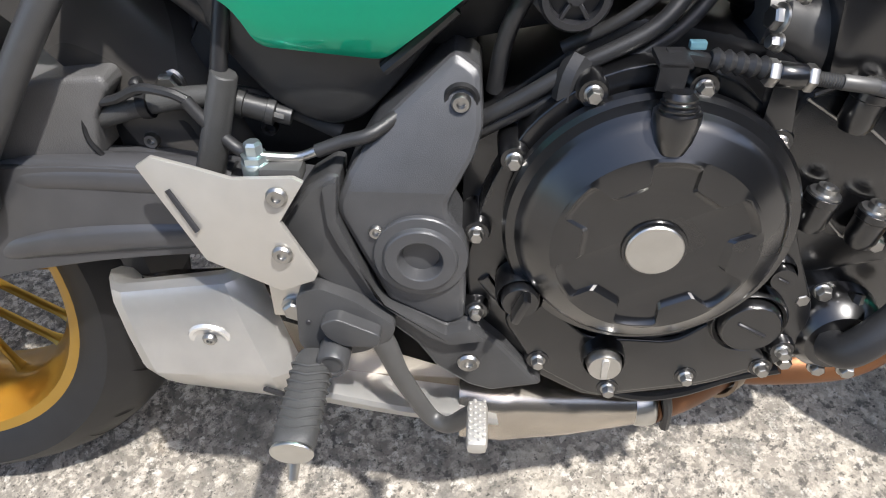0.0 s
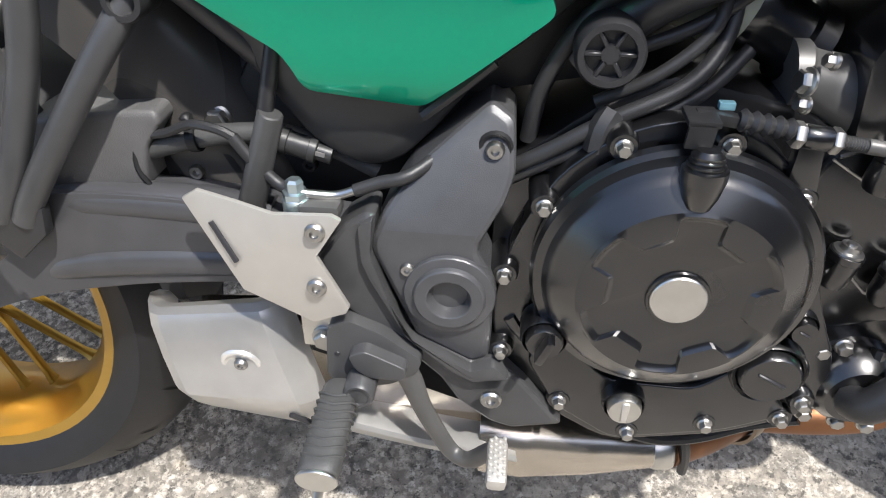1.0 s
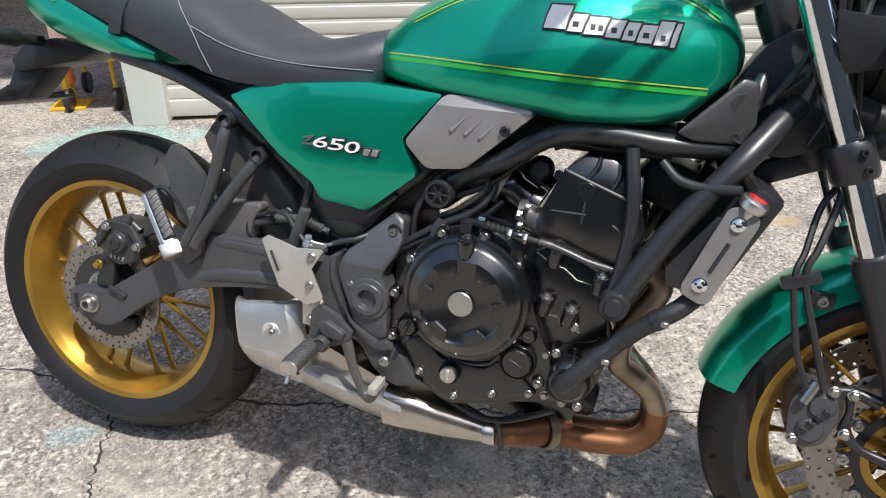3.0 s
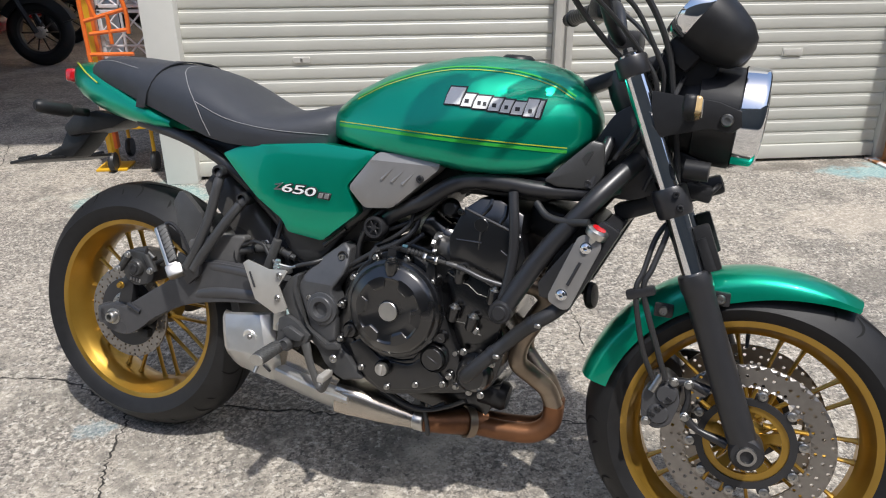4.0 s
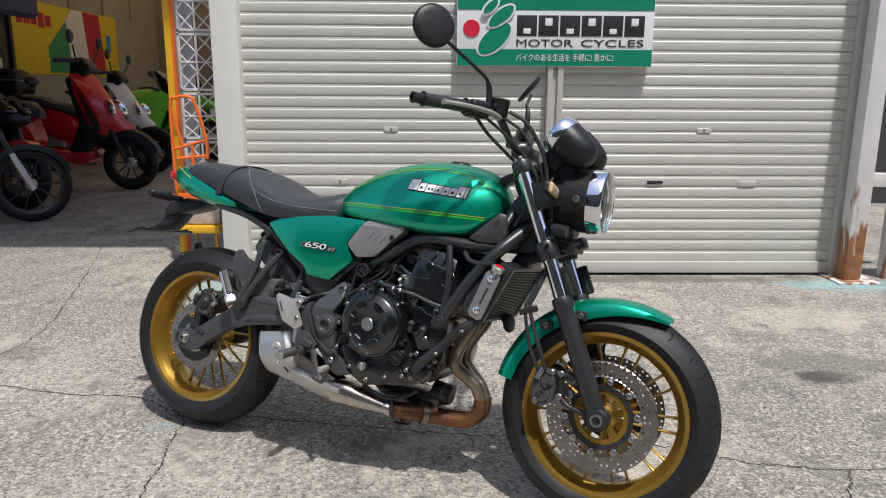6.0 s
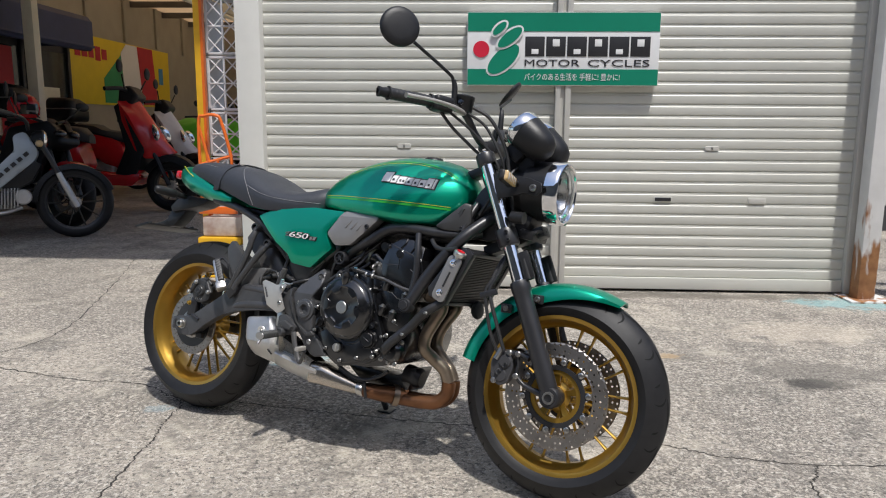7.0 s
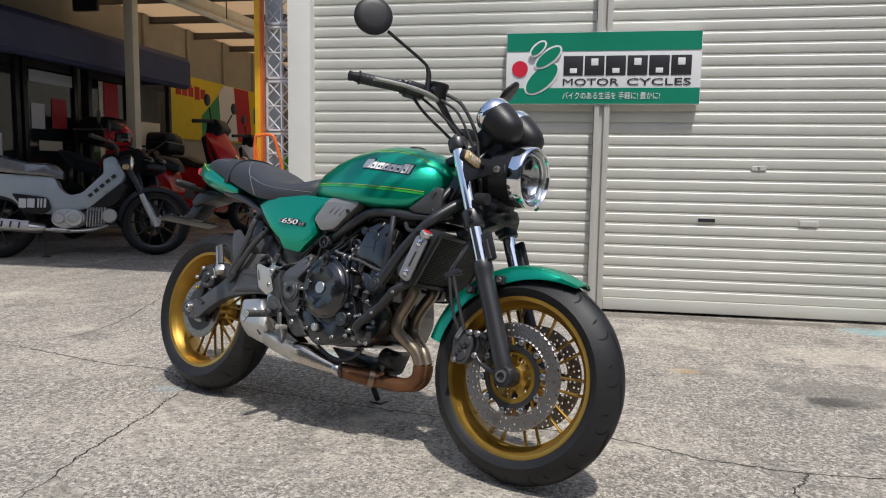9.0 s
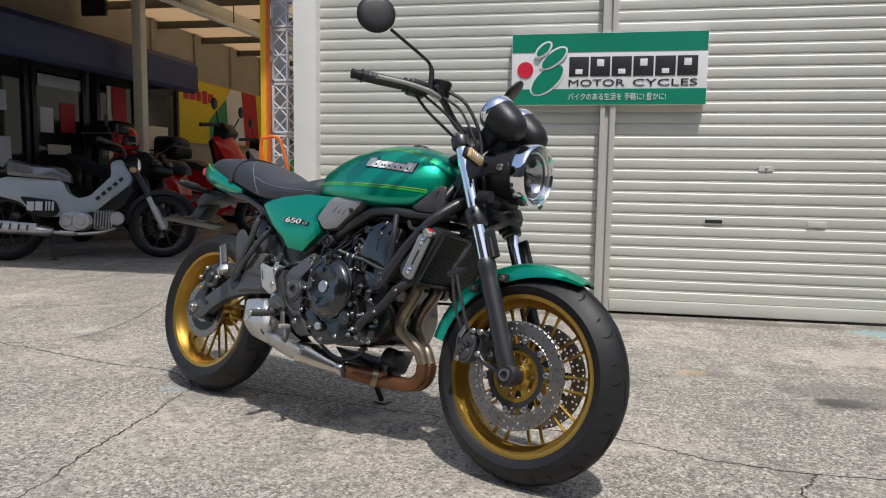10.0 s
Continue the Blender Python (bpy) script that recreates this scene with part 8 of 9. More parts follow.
# passenger footrest carrier: two tubes meeting at a foot
for sg in (-1, 1):
    for pts in ([(0.293, sg * 0.120, 0.687), (0.290, sg * 0.134, 0.650), (0.277, sg * 0.138, 0.592), (0.246, sg * 0.142, 0.515), (0.220, sg * 0.142, 0.468)], [(0.355, sg * 0.120, 0.635), (0.330, sg * 0.135, 0.598), (0.288, sg * 0.140, 0.540), (0.252, sg * 0.142, 0.488), (0.240, sg * 0.142, 0.466)]):
        bm = nb()
        tube(bm, pts, 0.0108, 12, 6)
        tb_ = part("carrier_tube", bm, BLACK2, moto, "black footrest carrier tube")
        x, y, z = pts[0]
        mm = side(x, -0.116, z) if sg == -1 else Matrix.Translation((x, 0.116, z)) @ Matrix.Rotation(radians(-90), 4, 'X')
        part("tube_eye", lathe(nb(), [(0.0095, 0.020), (0.0135, 0.020), (0.0150, 0.017), (0.0150, -0.012), (0, -0.012), (0, 0.004), (0.0095, 0.004), (0.0095, 0.020)], m=mm, seg=24), FRAME, tb_)
    bm = nb()
    prism(bm, [(0.200, 0.500), (0.260, 0.480), (0.256, 0.456), (0.228, 0.430), (0.198, 0.462)], sg * 0.142 - 0.006, sg * 0.142 + 0.006, 0.003)
    part("carrier_foot", bm, FRAME, moto)
    # folded footrest
    a, b = Vector((0.232, sg * 0.198, 0.479)), Vector((0.174, sg * 0.174, 0.558))
    LL = (b - a).length
    az = (b - a).normalized()
    ny = Vector((0.45, sg * 0.75, 0.45))
    ny = (ny - az * ny.dot(az)).normalized()
    F = Matrix.Translation(a) @ Matrix((ny.cross(az), ny, az)).transposed().to_4x4()
    bm = nb()
    box(bm, 0.027, 0.018, LL, F @ at(0, 0, LL / 2), 0.008, 4)
    pr = part("passenger_footrest", bm, STEEL, moto, "folded polished alloy passenger footrest with rubber tread")
    bm = nb()
    box(bm, 0.021, 0.012, LL * 0.90, F @ at(0.0045 * sg, 0.0075, LL * 0.54), 0.005, 3)
    part("rubber_tread", bm, RUBBER2, pr)
    for k in range(8):
        tb = nb()
        box(tb, 0.0185, 0.005, 0.0072, F @ at(0.0045 * sg, 0.0128, LL * (0.16 + 0.104 * k), 0, 24, 0), 0.0024, 2)
        part("tread_bar", tb, PEG, pr)
    bm = nb()
    box(bm, 0.034, 0.030, 0.026, F @ at(0, 0, -0.008), 0.005)
    part("hinge_block", bm, ZINC, pr)
    part("hinge_pin", lathe(nb(), [(0, 0.004), (0.007, 0.003), (0.009, 0), (0, 0)], m=side(a.x + 0.012, -0.194, a.z + 0.002) if sg == -1 else side(a.x, 0.14, a.z), seg=16), FRAME, pr)
    bm = nb()
    tube(bm, [(0.178, sg * 0.162, 0.562), (0.194, sg * 0.160, 0.566), (0.216, sg * 0.155, 0.545), (0.234, sg * 0.148, 0.500)], 0.0042, 8, 5)
    part("wire_guard", bm, FRAME, pr)
# side stand on the far side
bm = nb()
tube(bm, [(0.640, 0.135, 0.300), (0.645, 0.190, 0.210), (0.640, 0.300, 0.078)], [0.014, 0.013, 0.011], 12, 4)
ss = part("side_stand", bm, FRAME, moto, "black side stand, folded out")
bm = nb()
box(bm, 0.055, 0.045, 0.008, at(0.637, 0.312, 0.068, -13 + 26, 0, 0), 0.003)
part("stand_foot", bm, FRAME, ss)

# ---- the shop at the back of the forecourt ----
WALLP = mat("beige_render", (0.34, 0.31, 0.24), 0.8, 0, 0.15, 3, 0.15, 50)
NAVY = mat("navy_awning", (0.036, 0.048, 0.115), 0.6, 0, 0.2, 6, 0.1, 60)
POSTP = mat("beige_post_paint", (0.74, 0.69, 0.54), 0.55, 0, 0.12, 8)
SHOPGLASS = mat("shop_glass", (0.02, 0.026, 0.028), 0.06, 0, 0.5, 3, coat=0.5)
SHOPFRAME = mat("dark_shop_frame", (0.022, 0.022, 0.026), 0.4, 0.2, 0.2, 10)
BYELLOW = mat("banner_yellow", (0.72, 0.53, 0.02), 0.6, 0, 0.08, 6)
BGREEN = mat("banner_green", (0.03, 0.26, 0.10), 0.6, 0, 0.1, 6)
BRED = mat("banner_red", (0.46, 0.02, 0.03), 0.6, 0, 0.1, 6)
ORANGE = mat("orange_enamel", (0.80, 0.16, 0.02), 0.4, 0, 0.12, 15, coat=0.3)
PYELLOW = mat("yellow_enamel", (0.75, 0.42, 0.02), 0.45, 0, 0.15, 12)
LATTICE = mat("white_crate_plastic", (0.66, 0.66, 0.68), 0.45, 0, 0.06, 15)
TIN = mat("weathered_roof_steel", (0.12, 0.11, 0.10), 0.6, 0.3, 0.2, 5)
GREYB = mat("pale_blue_grey_paint", (0.42, 0.48, 0.52), 0.35, 0, 0.08, 12, coat=0.4)
ALLOY = mat("cast_alloy", (0.66, 0.65, 0.63), 0.4, 0.6, 0.15, 30)
KGREEN = mat("lime_paint", (0.16, 0.66, 0.04), 0.3, 0, 0.1, 12, coat=0.5)

WX = -5.0
bm = nb()
box(bm, 0.2, 12.0, 4.4, at(WX - 0.1, 8.0, 2.2))
solid("wall_west", bm, WALLP, "stained beige rendered shop wall", "wall", kind="structure")
bm = nb()
box(bm, 12.0, 0.2, 4.4, at(0.9, 14.1, 2.2))
solid("wall_north", bm, WALLP, "plain beige wall closing the yard", "wall", kind="structure")
for k in range(5):
    bm = nb()
    box(bm, 0.04, 0.10, 2.0, at(WX + 0.02, 7.6 + 1.25 * k, 3.4), 0.006)
    solid("wall_pilaster", bm, WALLP, "narrow beige wall rib", "trim", kind="structure")


def shopfront(y0, y1, label):
    bm = nb()
    box(bm, 0.06, y1 - y0, 2.05, at(WX + 0.03, (y0 + y1) / 2, 1.10))
    w = solid("window_shop", bm, SHOPFRAME, label, "window", kind="structure")
    bm = nb()
    box(bm, 0.012, y1 - y0 - 0.14, 1.80, at(WX + 0.068, (y0 + y1) / 2, 1.12))
    part("pane", bm, SHOPGLASS, w, "dark reflecting shop glass")
    for yy in (y0 + 0.035, y1 - 0.035):
        bm = nb()
        box(bm, 0.05, 0.07, 2.05, at(WX + 0.085, yy, 1.10), 0.008)
        part("jamb", bm, SHOPFRAME, w)
    bm = nb()
    box(bm, 0.05, y1 - y0 - 0.14, 0.10, at(WX + 0.085, (y0 + y1) / 2, 0.16), 0.008)
    part("bottom_rail", bm, SHOPFRAME, w)
    return w


w1 = shopfront(3.0, 4.95, "dark framed glazed shop front")
w2 = shopfront(5.0, 5.95, "dark framed glass shop door")
w3 = shopfront(6.15, 7.05, "dark framed glass shop door")
w4 = shopfront(7.15, 8.15, "dark framed shop window")
# coloured panels on the glass; many stand for reflections and the lit interior
for w, y, z, sy, sz, mt in ((w2, 5.5, 1.92, 0.75, 0.14, GREYB), (w3, 6.65, 1.30, 0.34, 1.4, BRED), (w3, 6.45, 1.30, 0.10, 1.4, POSTP), (w4, 7.6, 1.35, 0.5, 0.35, POSTP), (w1, 4.4, 1.62, 0.46, 0.22, GREYB), (w1, 4.02, 1.30, 0.30, 0.42, POSTP), (w1, 4.55, 1.05, 0.24, 0.34, LATTICE), (w1, 3.7, 1.7, 0.22, 0.30, BGREEN), (w2, 5.45, 1.10, 0.4, 0.12, POSTP), (w2, 5.25, 1.45, 0.22, 0.30, LATTICE), (w2, 5.62, 1.50, 0.26, 0.36, BRED), (w4, 7.35, 0.95, 0.3, 0.4, LATTICE)):
    bm = nb()
    box(bm, 0.006, sy, sz, at(WX + 0.080, y, z))
    part("poster", bm, mt, w, "flat panel on the glass for posters, goods and painted-in reflections")
bm = nb()
prism(bm, [(0.0, 2.55), (0.12, 2.60), (0.78, 2.45), (0.84, 2.38), (0.84, 2.06), (0.80, 2.00), (0.70, 2.00), (0.62, 2.10), (0.0, 2.12)], 0.0, 4.9, 0.01, m=Matrix.Translation((WX, 2.55, 0)))
awn = solid("awning", bm, NAVY, "dark navy metal awning over the shop front", "awning")
for yy in (2.54, 7.455):
    bm = nb()
    prism(bm, [(0.0, 2.54), (0.12, 2.59), (0.77, 2.44), (0.83, 2.37), (0.83, 2.07), (0.0, 2.07)], -0.008, 0.008, 0.003, m=Matrix.Translation((WX, yy, 0)))
    part("end_plate", bm, NAVY, awn)
bm = nb()
box(bm, 0.03, 4.86, 0.03, at(WX + 0.848, 5.0, 2.05), 0.006)
part("front_lip", bm, NAVY, awn)
bm = nb()
box(bm, 0.35, 0.06, 0.30, at(WX + 0.30, 5.9, 2.95), 0.02)
solid("wall_box", bm, SHOPFRAME, "grey service box on the shop wall", "box")

# banner
bm = nb()
box(bm, 0.02, 3.6, 1.05, at(WX + 0.015, 10.0, 1.85), 0.004)
banner = solid("banner", bm, BYELLOW, "yellow wall banner with green, white and red stripes", "banner")


def on_banner(pts, material, lift, name):
    bm = nb()
    prism(bm, pts, 0, 0.004, 0, m=Matrix.Translation((WX + lift, 0, 0)) @ Matrix.Rotation(radians(90), 4, 'Z'))
    part(name, bm, material, banner)


on_banner([(9.25, 1.75), (10.0, 2.26), (10.15, 2.26), (10.15, 1.36), (9.25, 1.36)], BGREEN, 0.031, "green_stripe")
on_banner([(9.95, 1.36), (9.85, 2.20), (10.05, 2.36), (10.45, 2.36), (10.6, 1.36)], WHITE, 0.037, "white_stripe")
on_banner([(10.6, 1.36), (10.45, 2.36), (11.05, 2.36), (11.2, 1.36)], BRED, 0.043, "red_stripe")
for k, (w, h) in enumerate(((0.16, 0.16), (0.16, 0.16), (0.15, 0.16), (0.16, 0.22), (0.16, 0.16))):
    y = 8.42 + 0.2 * k
    on_banner([(y, 2.12 - h / 2), (y + w, 2.12 - h / 2), (y + w, 2.12 + h / 2), (y, 2.12 + h / 2)], BRED, 0.031, "letter_bar")
on_banner([(11.32, 1.75), (11.5, 1.75), (11.5, 2.05), (11.32, 2.05)], mat("banner_blue", (0.05, 0.22, 0.42), 0.6), 0.031, "badge_patch")

# canopy
for x, y in ((-3.9, 5.62), (-3.45, 10.4)):
    bm = nb()
    box(bm, 0.12, 0.12, 3.0, at(x, y, 1.5), 0.008)
    solid("canopy_post", bm, POSTP, "beige painted steel canopy post", "post", group="canopy posts")
bm = nb()
box(bm, 0.09, 9.5, 0.16, at(-3.25, 8.0, 2.93, 1.2, 0, 0), 0.006)
solid("canopy_beam", bm, POSTP, "long beige steel canopy beam", "beam")
bm = nb()
tube(bm, [(-3.1, 4.7, 2.72), (-3.1, 8.0, 2.78), (-3.1, 12.0, 2.80)], 0.035, 12, 3)
pipe = solid("overhead_pipe", bm, POSTP, "pale pipe hung below the canopy", "pipe")
for k in range(6):
    bm = nb()
    tube(bm, [(-3.1, 5.2 + 1.3 * k, 2.72), (-3.1, 5.2 + 1.3 * k, 3.04)], 0.008, 6, 0)
    part("hanger", bm, TIN, pipe)
bm = nb()
box(bm, 5.85, 4.0, 0.05, at(-3.4, 3.8, 3.16))
solid("ceiling_canopy", bm, TIN, "rusty brown corrugated canopy roof", "roof", kind="structure")
bm = nb()
box(bm, 5.85, 8.3, 0.05, at(-3.4, 9.96, 3.16))
solid("ceiling_sheet", bm, SHEETM, "orange tinted translucent canopy sheet", "roof", kind="structure")
for k in range(9):
    bm = nb()
    box(bm, 5.6, 0.06, 0.10, at(-3.3, 2.6 + 1.3 * k, 3.07), 0.004)
    solid("canopy_purlin", bm, TIN, "dark steel canopy purlin", "beam", group="canopy purlins")

# yellow pole, crates, hand truck and trolley beside the column
bm = nb()
box(bm, 0.045, 0.045, 2.9, at(-0.80, 2.40, 1.46), 0.004)
pole = solid("yellow_pole", bm, PYELLOW, "yellow and orange painted steel pole", "pole")
bm = nb()
box(bm, 0.018, 0.047, 2.7, at(-0.772, 2.398, 1.46), 0.003)
part("orange_edge", bm, ORANGE, pole)
bm = nb()
box(bm, 0.16, 0.16, 0.012, at(-0.80, 2.40, 0.006), 0.002)
part("foot_plate", bm, PYELLOW, pole)


def lattice_crate(z, h, y):
    bm = nb()
    c = thing("lattice_crate", at(-0.655, y, z), "white plastic crate with a diagonal lattice side", "crate", "stacked crates")
    W = 0.23
    for sx, sz, x, zz in ((W, 0.016, 0, 0.008), (W, 0.016, 0, h - 0.008), (0.016, h, -W / 2 + 0.008, h / 2), (0.016, h, W / 2 - 0.008, h / 2), (0.012, h, 0, h / 2), (W, 0.010, 0, h / 2)):
        bm = nb()
        box(bm, sx, 0.014, sz, at(x, 0, zz), 0.002, 1)
        part("bar", bm, LATTICE, c)
    n = 3
    for i in range(2):
        for j in range(n):
            x0, z0 = -W / 2 + i * W / 2, j * h / n
            for a, b in (((x0, z0), (x0 + W / 2, z0 + h / n)), ((x0 + W / 2, z0), (x0, z0 + h / n))):
                bm = nb()
                tube(bm, [(a[0], 0, a[1]), (b[0], 0, b[1])], 0.0052, 6, 0)
                part("strut", bm, LATTICE, c)
    for x in (-W / 2, W / 2):
        bm = nb()
        box(bm, 0.012, 0.30, h, at(x, 0.15, h / 2), 0.002, 1)
        part("side", bm, LATTICE, c)
    bm = nb()
    box(bm, W, 0.30, 0.012, at(0, 0.15, 0.006), 0.002, 1)
    part("base", bm, LATTICE, c)
    return c


for z, h in ((0.46, 0.36), (0.83, 0.30), (1.14, 0.36), (1.51, 0.37), (1.89, 0.36), (2.26, 0.36)):
    lattice_crate(z, h, 2.46)
tro = thing("platform_trolley", at(-0.67, 2.42, 0), "yellow platform trolley loaded with boxes", "trolley")
bm = nb()
box(bm, 0.30, 0.42, 0.05, at(0, 0.05, 0.265), 0.012)
part("deck", bm, PYELLOW, tro)
bm = nb()
box(bm, 0.27, 0.36, 0.13, at(0.01, 0.06, 0.36), 0.01)
part("carton", bm, mat("printed_carton", (0.45, 0.22, 0.15), 0.7, 0, 0.4, 12, tint=(0.75, 0.72, 0.66)), tro, "red and white printed carton")
for x in (-0.11, 0.11):
    for y in (-0.10, 0.20):
        bm = nb()
        tube(bm, [(x, y, 0.24), (x, y, 0.10)], 0.010, 8, 0)
        w = part("leg", bm, PYELLOW, tro)
        part("castor", lathe(nb(), [(0, -0.014), (0.05, -0.014), (0.055, 0), (0.05, 0.014), (0, 0.014)], m=at(x, y, 0.055, 90, 0, 90), seg=18), RUBBER2, w)
ht = thing("hand_truck", at(-0.69, 2.30, 0.42), "orange tubular steel hand truck leaning by the crates", "hand truck")
bm = nb()
tube(bm, [(-0.10, 0, 0.10), (-0.10, 0, 0.62), (-0.06, 0, 0.68), (0.02, 0, 0.685), (0.055, 0, 0.64), (0.11, 0, 0.42), (0.11, 0, 0.30)], 0.011, 10, 5)
part("frame", bm, ORANGE, ht)
for pts in ([(-0.10, 0, 0.62), (-0.04, 0, 0.38)], [(-0.10, 0, 0.36), (0.12, 0, 0.42)], [(-0.08, 0, 0.30), (0.12, 0, 0.32)], [(0.02, 0, 0.40), (0.02, 0, 0.25)], [(-0.11, 0, 0.20), (0.12, 0, 0.20)]):
    bm = nb()
    tube(bm, pts, 0.010, 8, 0)
    part("cross_bar", bm, ORANGE, ht)
bm = nb()
box(bm, 0.26, 0.03, 0.05, at(0, 0.02, 0.05), 0.006)
part("toe_plate", bm, ORANGE, ht)


# ---- parked two-wheelers ----
def small_wheel(parent, x, R, hw, rim_mat, tilt=0.0):
    m = Matrix.Translation((x, 0, R)) @ OUT
    rr = R - hw * 1.7
    w = part("wheel", lathe(nb(), [(rr - 0.018, -hw * 0.5), (rr, -hw * 0.7), (rr + 0.01, -hw * 0.6), (rr, 0), (rr + 0.01, hw * 0.6), (rr, hw * 0.7), (rr - 0.018, hw * 0.5), (rr - 0.022, 0), (rr - 0.018, -hw * 0.5)], seg=36), rim_mat, parent, "", m)
    prof = [(rr, -hw * 0.75), (rr + hw * 0.6, -hw)] + [(R - hw * 0.8 * abs(a) ** 2, a * hw) for a in np.linspace(-0.9, 0.9, 7)] + [(rr + hw * 0.6, hw), (rr, hw * 0.75)]
    part("tyre", lathe(nb(), prof, seg=40), RUBBER, w)
    part("hub", lathe(nb(), [(0, -0.05), (0.03, -0.05), (0.045, -0.03), (0.045, 0.03), (0.03, 0.05), (0, 0.05)], seg=18), ALLOY, w)
    sp = None
    for k in range(10):
        q = Matrix.Rotation(radians(36 * k), 4, 'Z')
        if sp is None:
            tb = nb()
            tube(tb, [(0.035, 0, 0.012), (rr - 0.012, 0, 0)], 0.006, 6, 0)
            sp = part("spoke", tb, rim_mat, w, "", q)
        else:
            again(sp, q)
    return w


def add(parent, name, bm, material, label=""):
    return part(name, bm, material, parent, label)


def flank(outline, width, crown, edge=0.012, step=0.05):
    """A closed body shell from a side outline (x, z): two crowned flanks, one each side, joined by a band."""
    bm = nb()
    xs_, zs_ = [q[0] for q in outline], [q[1] for q in outline]
    cx, cz = (min(xs_) + max(xs_)) / 2, (min(zs_) + max(zs_)) / 2
    for sg in (-1, 1):
        part_bm = skin(outline, lambda x, z: -width + crown * (((x - cx) / (max(xs_) - cx)) ** 2 * 0.5 + ((z - cz) / (max(zs_) - cz)) ** 2), width * 0.9, step, edge, 0.9)
        bmesh.ops.transform(part_bm, matrix=Matrix.Diagonal((1, -sg, 1, 1)), verts=part_bm.verts[:])
        me = bpy.data.meshes.new("half")
        part_bm.to_mesh(me)
        part_bm.free()
        bm.from_mesh(me)
        bpy.data.meshes.remove(me)
    return bm


def step_through(m):
    b = thing("step_through_motorcycle", m, "pale grey step-through motorcycle parked on its side stand", "motorcycle")
    small_wheel(b, 0.0, 0.29, 0.040, FRAME)
    small_wheel(b, 1.22, 0.29, 0.038, FRAME)
    body = round_poly([(-0.08, 0.66), (0.02, 0.70), (0.44, 0.67), (0.475, 0.57), (0.55, 0.515), (0.65, 0.54), (0.82, 0.71), (0.81, 0.83), (0.90, 0.865), (0.985, 0.70), (0.955, 0.63), (0.69, 0.41), (0.57, 0.385), (0.38, 0.36), (0.22, 0.38), (0.12, 0.49), (-0.05, 0.54)], 0.035, 3)
    add(b, "body_panel", flank(body, 0.105, 0.03), GREYB, "pale grey step-through body")
    bm = skin(round_poly([(0.12, 0.535), (0.39, 0.50), (0.42, 0.40), (0.35, 0.355), (0.235, 0.37)], 0.03, 4), lambda x, z: -0.125, 0.03, 0.05, 0.01)
    add(b, "side_cover", bm, BLACK, "black oval side cover")
    for x, w in ((0.205, 0.055), (0.268, 0.055), (0.322, 0.014), (0.345, 0.014), (0.372, 0.018)):
        bm = nb()
        box(bm, w, 0.004, 0.075, at(x, -0.129, 0.452, 0, 4, 0), 0.001)
        add(b, "figure_bar", bm, LATTICE)
    for k in range(5):
        bm = nb()
        box(bm, 0.038, 0.004, 0.030, at(0.715 + 0.046 * k, -0.108, 0.520 + 0.040 * k, 0, -41, 0), 0.001)
        add(b, "letter_bar", bm, INK)
    seat_m = mat("wrapped_seat_vinyl", (0.17, 0.17, 0.175), 0.18, 0, 0.3, 20, 0.5, 45, coat=1.0)
    bm = loft(nb(), [[(x, y * w, z0 + (z1 - z0) * u) for y, u in ((-1, 0.2), (-0.9, 0.8), (-0.5, 1.0), (0.5, 1.0), (0.9, 0.8), (1, 0.2), (0.9, 0), (-0.9, 0))] for x, z0, z1, w in ((0.0, 0.74, 0.80, 0.07), (0.04, 0.71, 0.85, 0.12), (0.12, 0.70, 0.83, 0.135), (0.24, 0.69, 0.795, 0.14), (0.38, 0.68, 0.79, 0.13), (0.45, 0.66, 0.775, 0.10), (0.50, 0.655, 0.72, 0.06))])
    add(b, "seat", bm, seat_m, "dark seat under clear plastic wrap")
    bm = nb()
    for y in (-0.09, 0.09):
        tube(bm, [(0.02, y, 0.74), (-0.16, y, 0.77), (-0.36, y, 0.77)], 0.010, 8)
    for x in (-0.16, -0.25, -0.34):
        tube(bm, [(x, -0.09, 0.77), (x, 0.09, 0.77)], 0.008, 8, 0)
    add(b, "rear_carrier", bm, FRAME)
    for y in (-0.075, 0.075):
        bm = nb()
        tube(bm, [(0.99, y, 0.80), (1.10, y, 0.56), (1.22, y, 0.29)], 0.020, 10, 3)
        add(b, "fork_leg", bm, FRAME)
        bm = nb()
        tube(bm, [(1.115, y * 1.2, 0.53), (1.16, y * 1.2, 0.42), (1.235, y * 1.2, 0.25)], [0.022, 0.026, 0.024], 10, 2)
        add(b, "fork_slider", bm, ALLOY, "silver fork slider")
    for nm, cx, a0, a1, rr, mt in (("front_mudguard", 1.22, 18, 178, 0.315, BLACK), ("rear_mudguard", 0.0, 55, 195, 0.33, GREYB)):
        sec = []
        for a in np.linspace(a0, a1, 16):
            sec.append([(cx + (rr - dr) * math.cos(radians(a)), y, 0.29 + (rr - dr) * math.sin(radians(a))) for y, dr in ((-0.06, 0.045), (-0.05, 0.006), (0, 0), (0.05, 0.006), (0.06, 0.045), (0.05, 0.045), (0.0, 0.012), (-0.05, 0.045))])
        add(b, nm, loft(nb(), sec), mt)
    bm = nb()
    prism(bm, round_poly([(0.42, 0.37), (0.50, 0.41), (0.64, 0.39), (0.68, 0.32), (0.62, 0.25), (0.48, 0.24), (0.41, 0.29)], 0.04, 4), -0.12, 0.10, 0.012, 2)
    lathe(bm, [(0.070, -0.03), (0.074, 0.0), (0.066, 0.016), (0.040, 0.020), (0.034, 0.028), (0, 0.028)], m=side(0.585, -0.125, 0.325), seg=24)
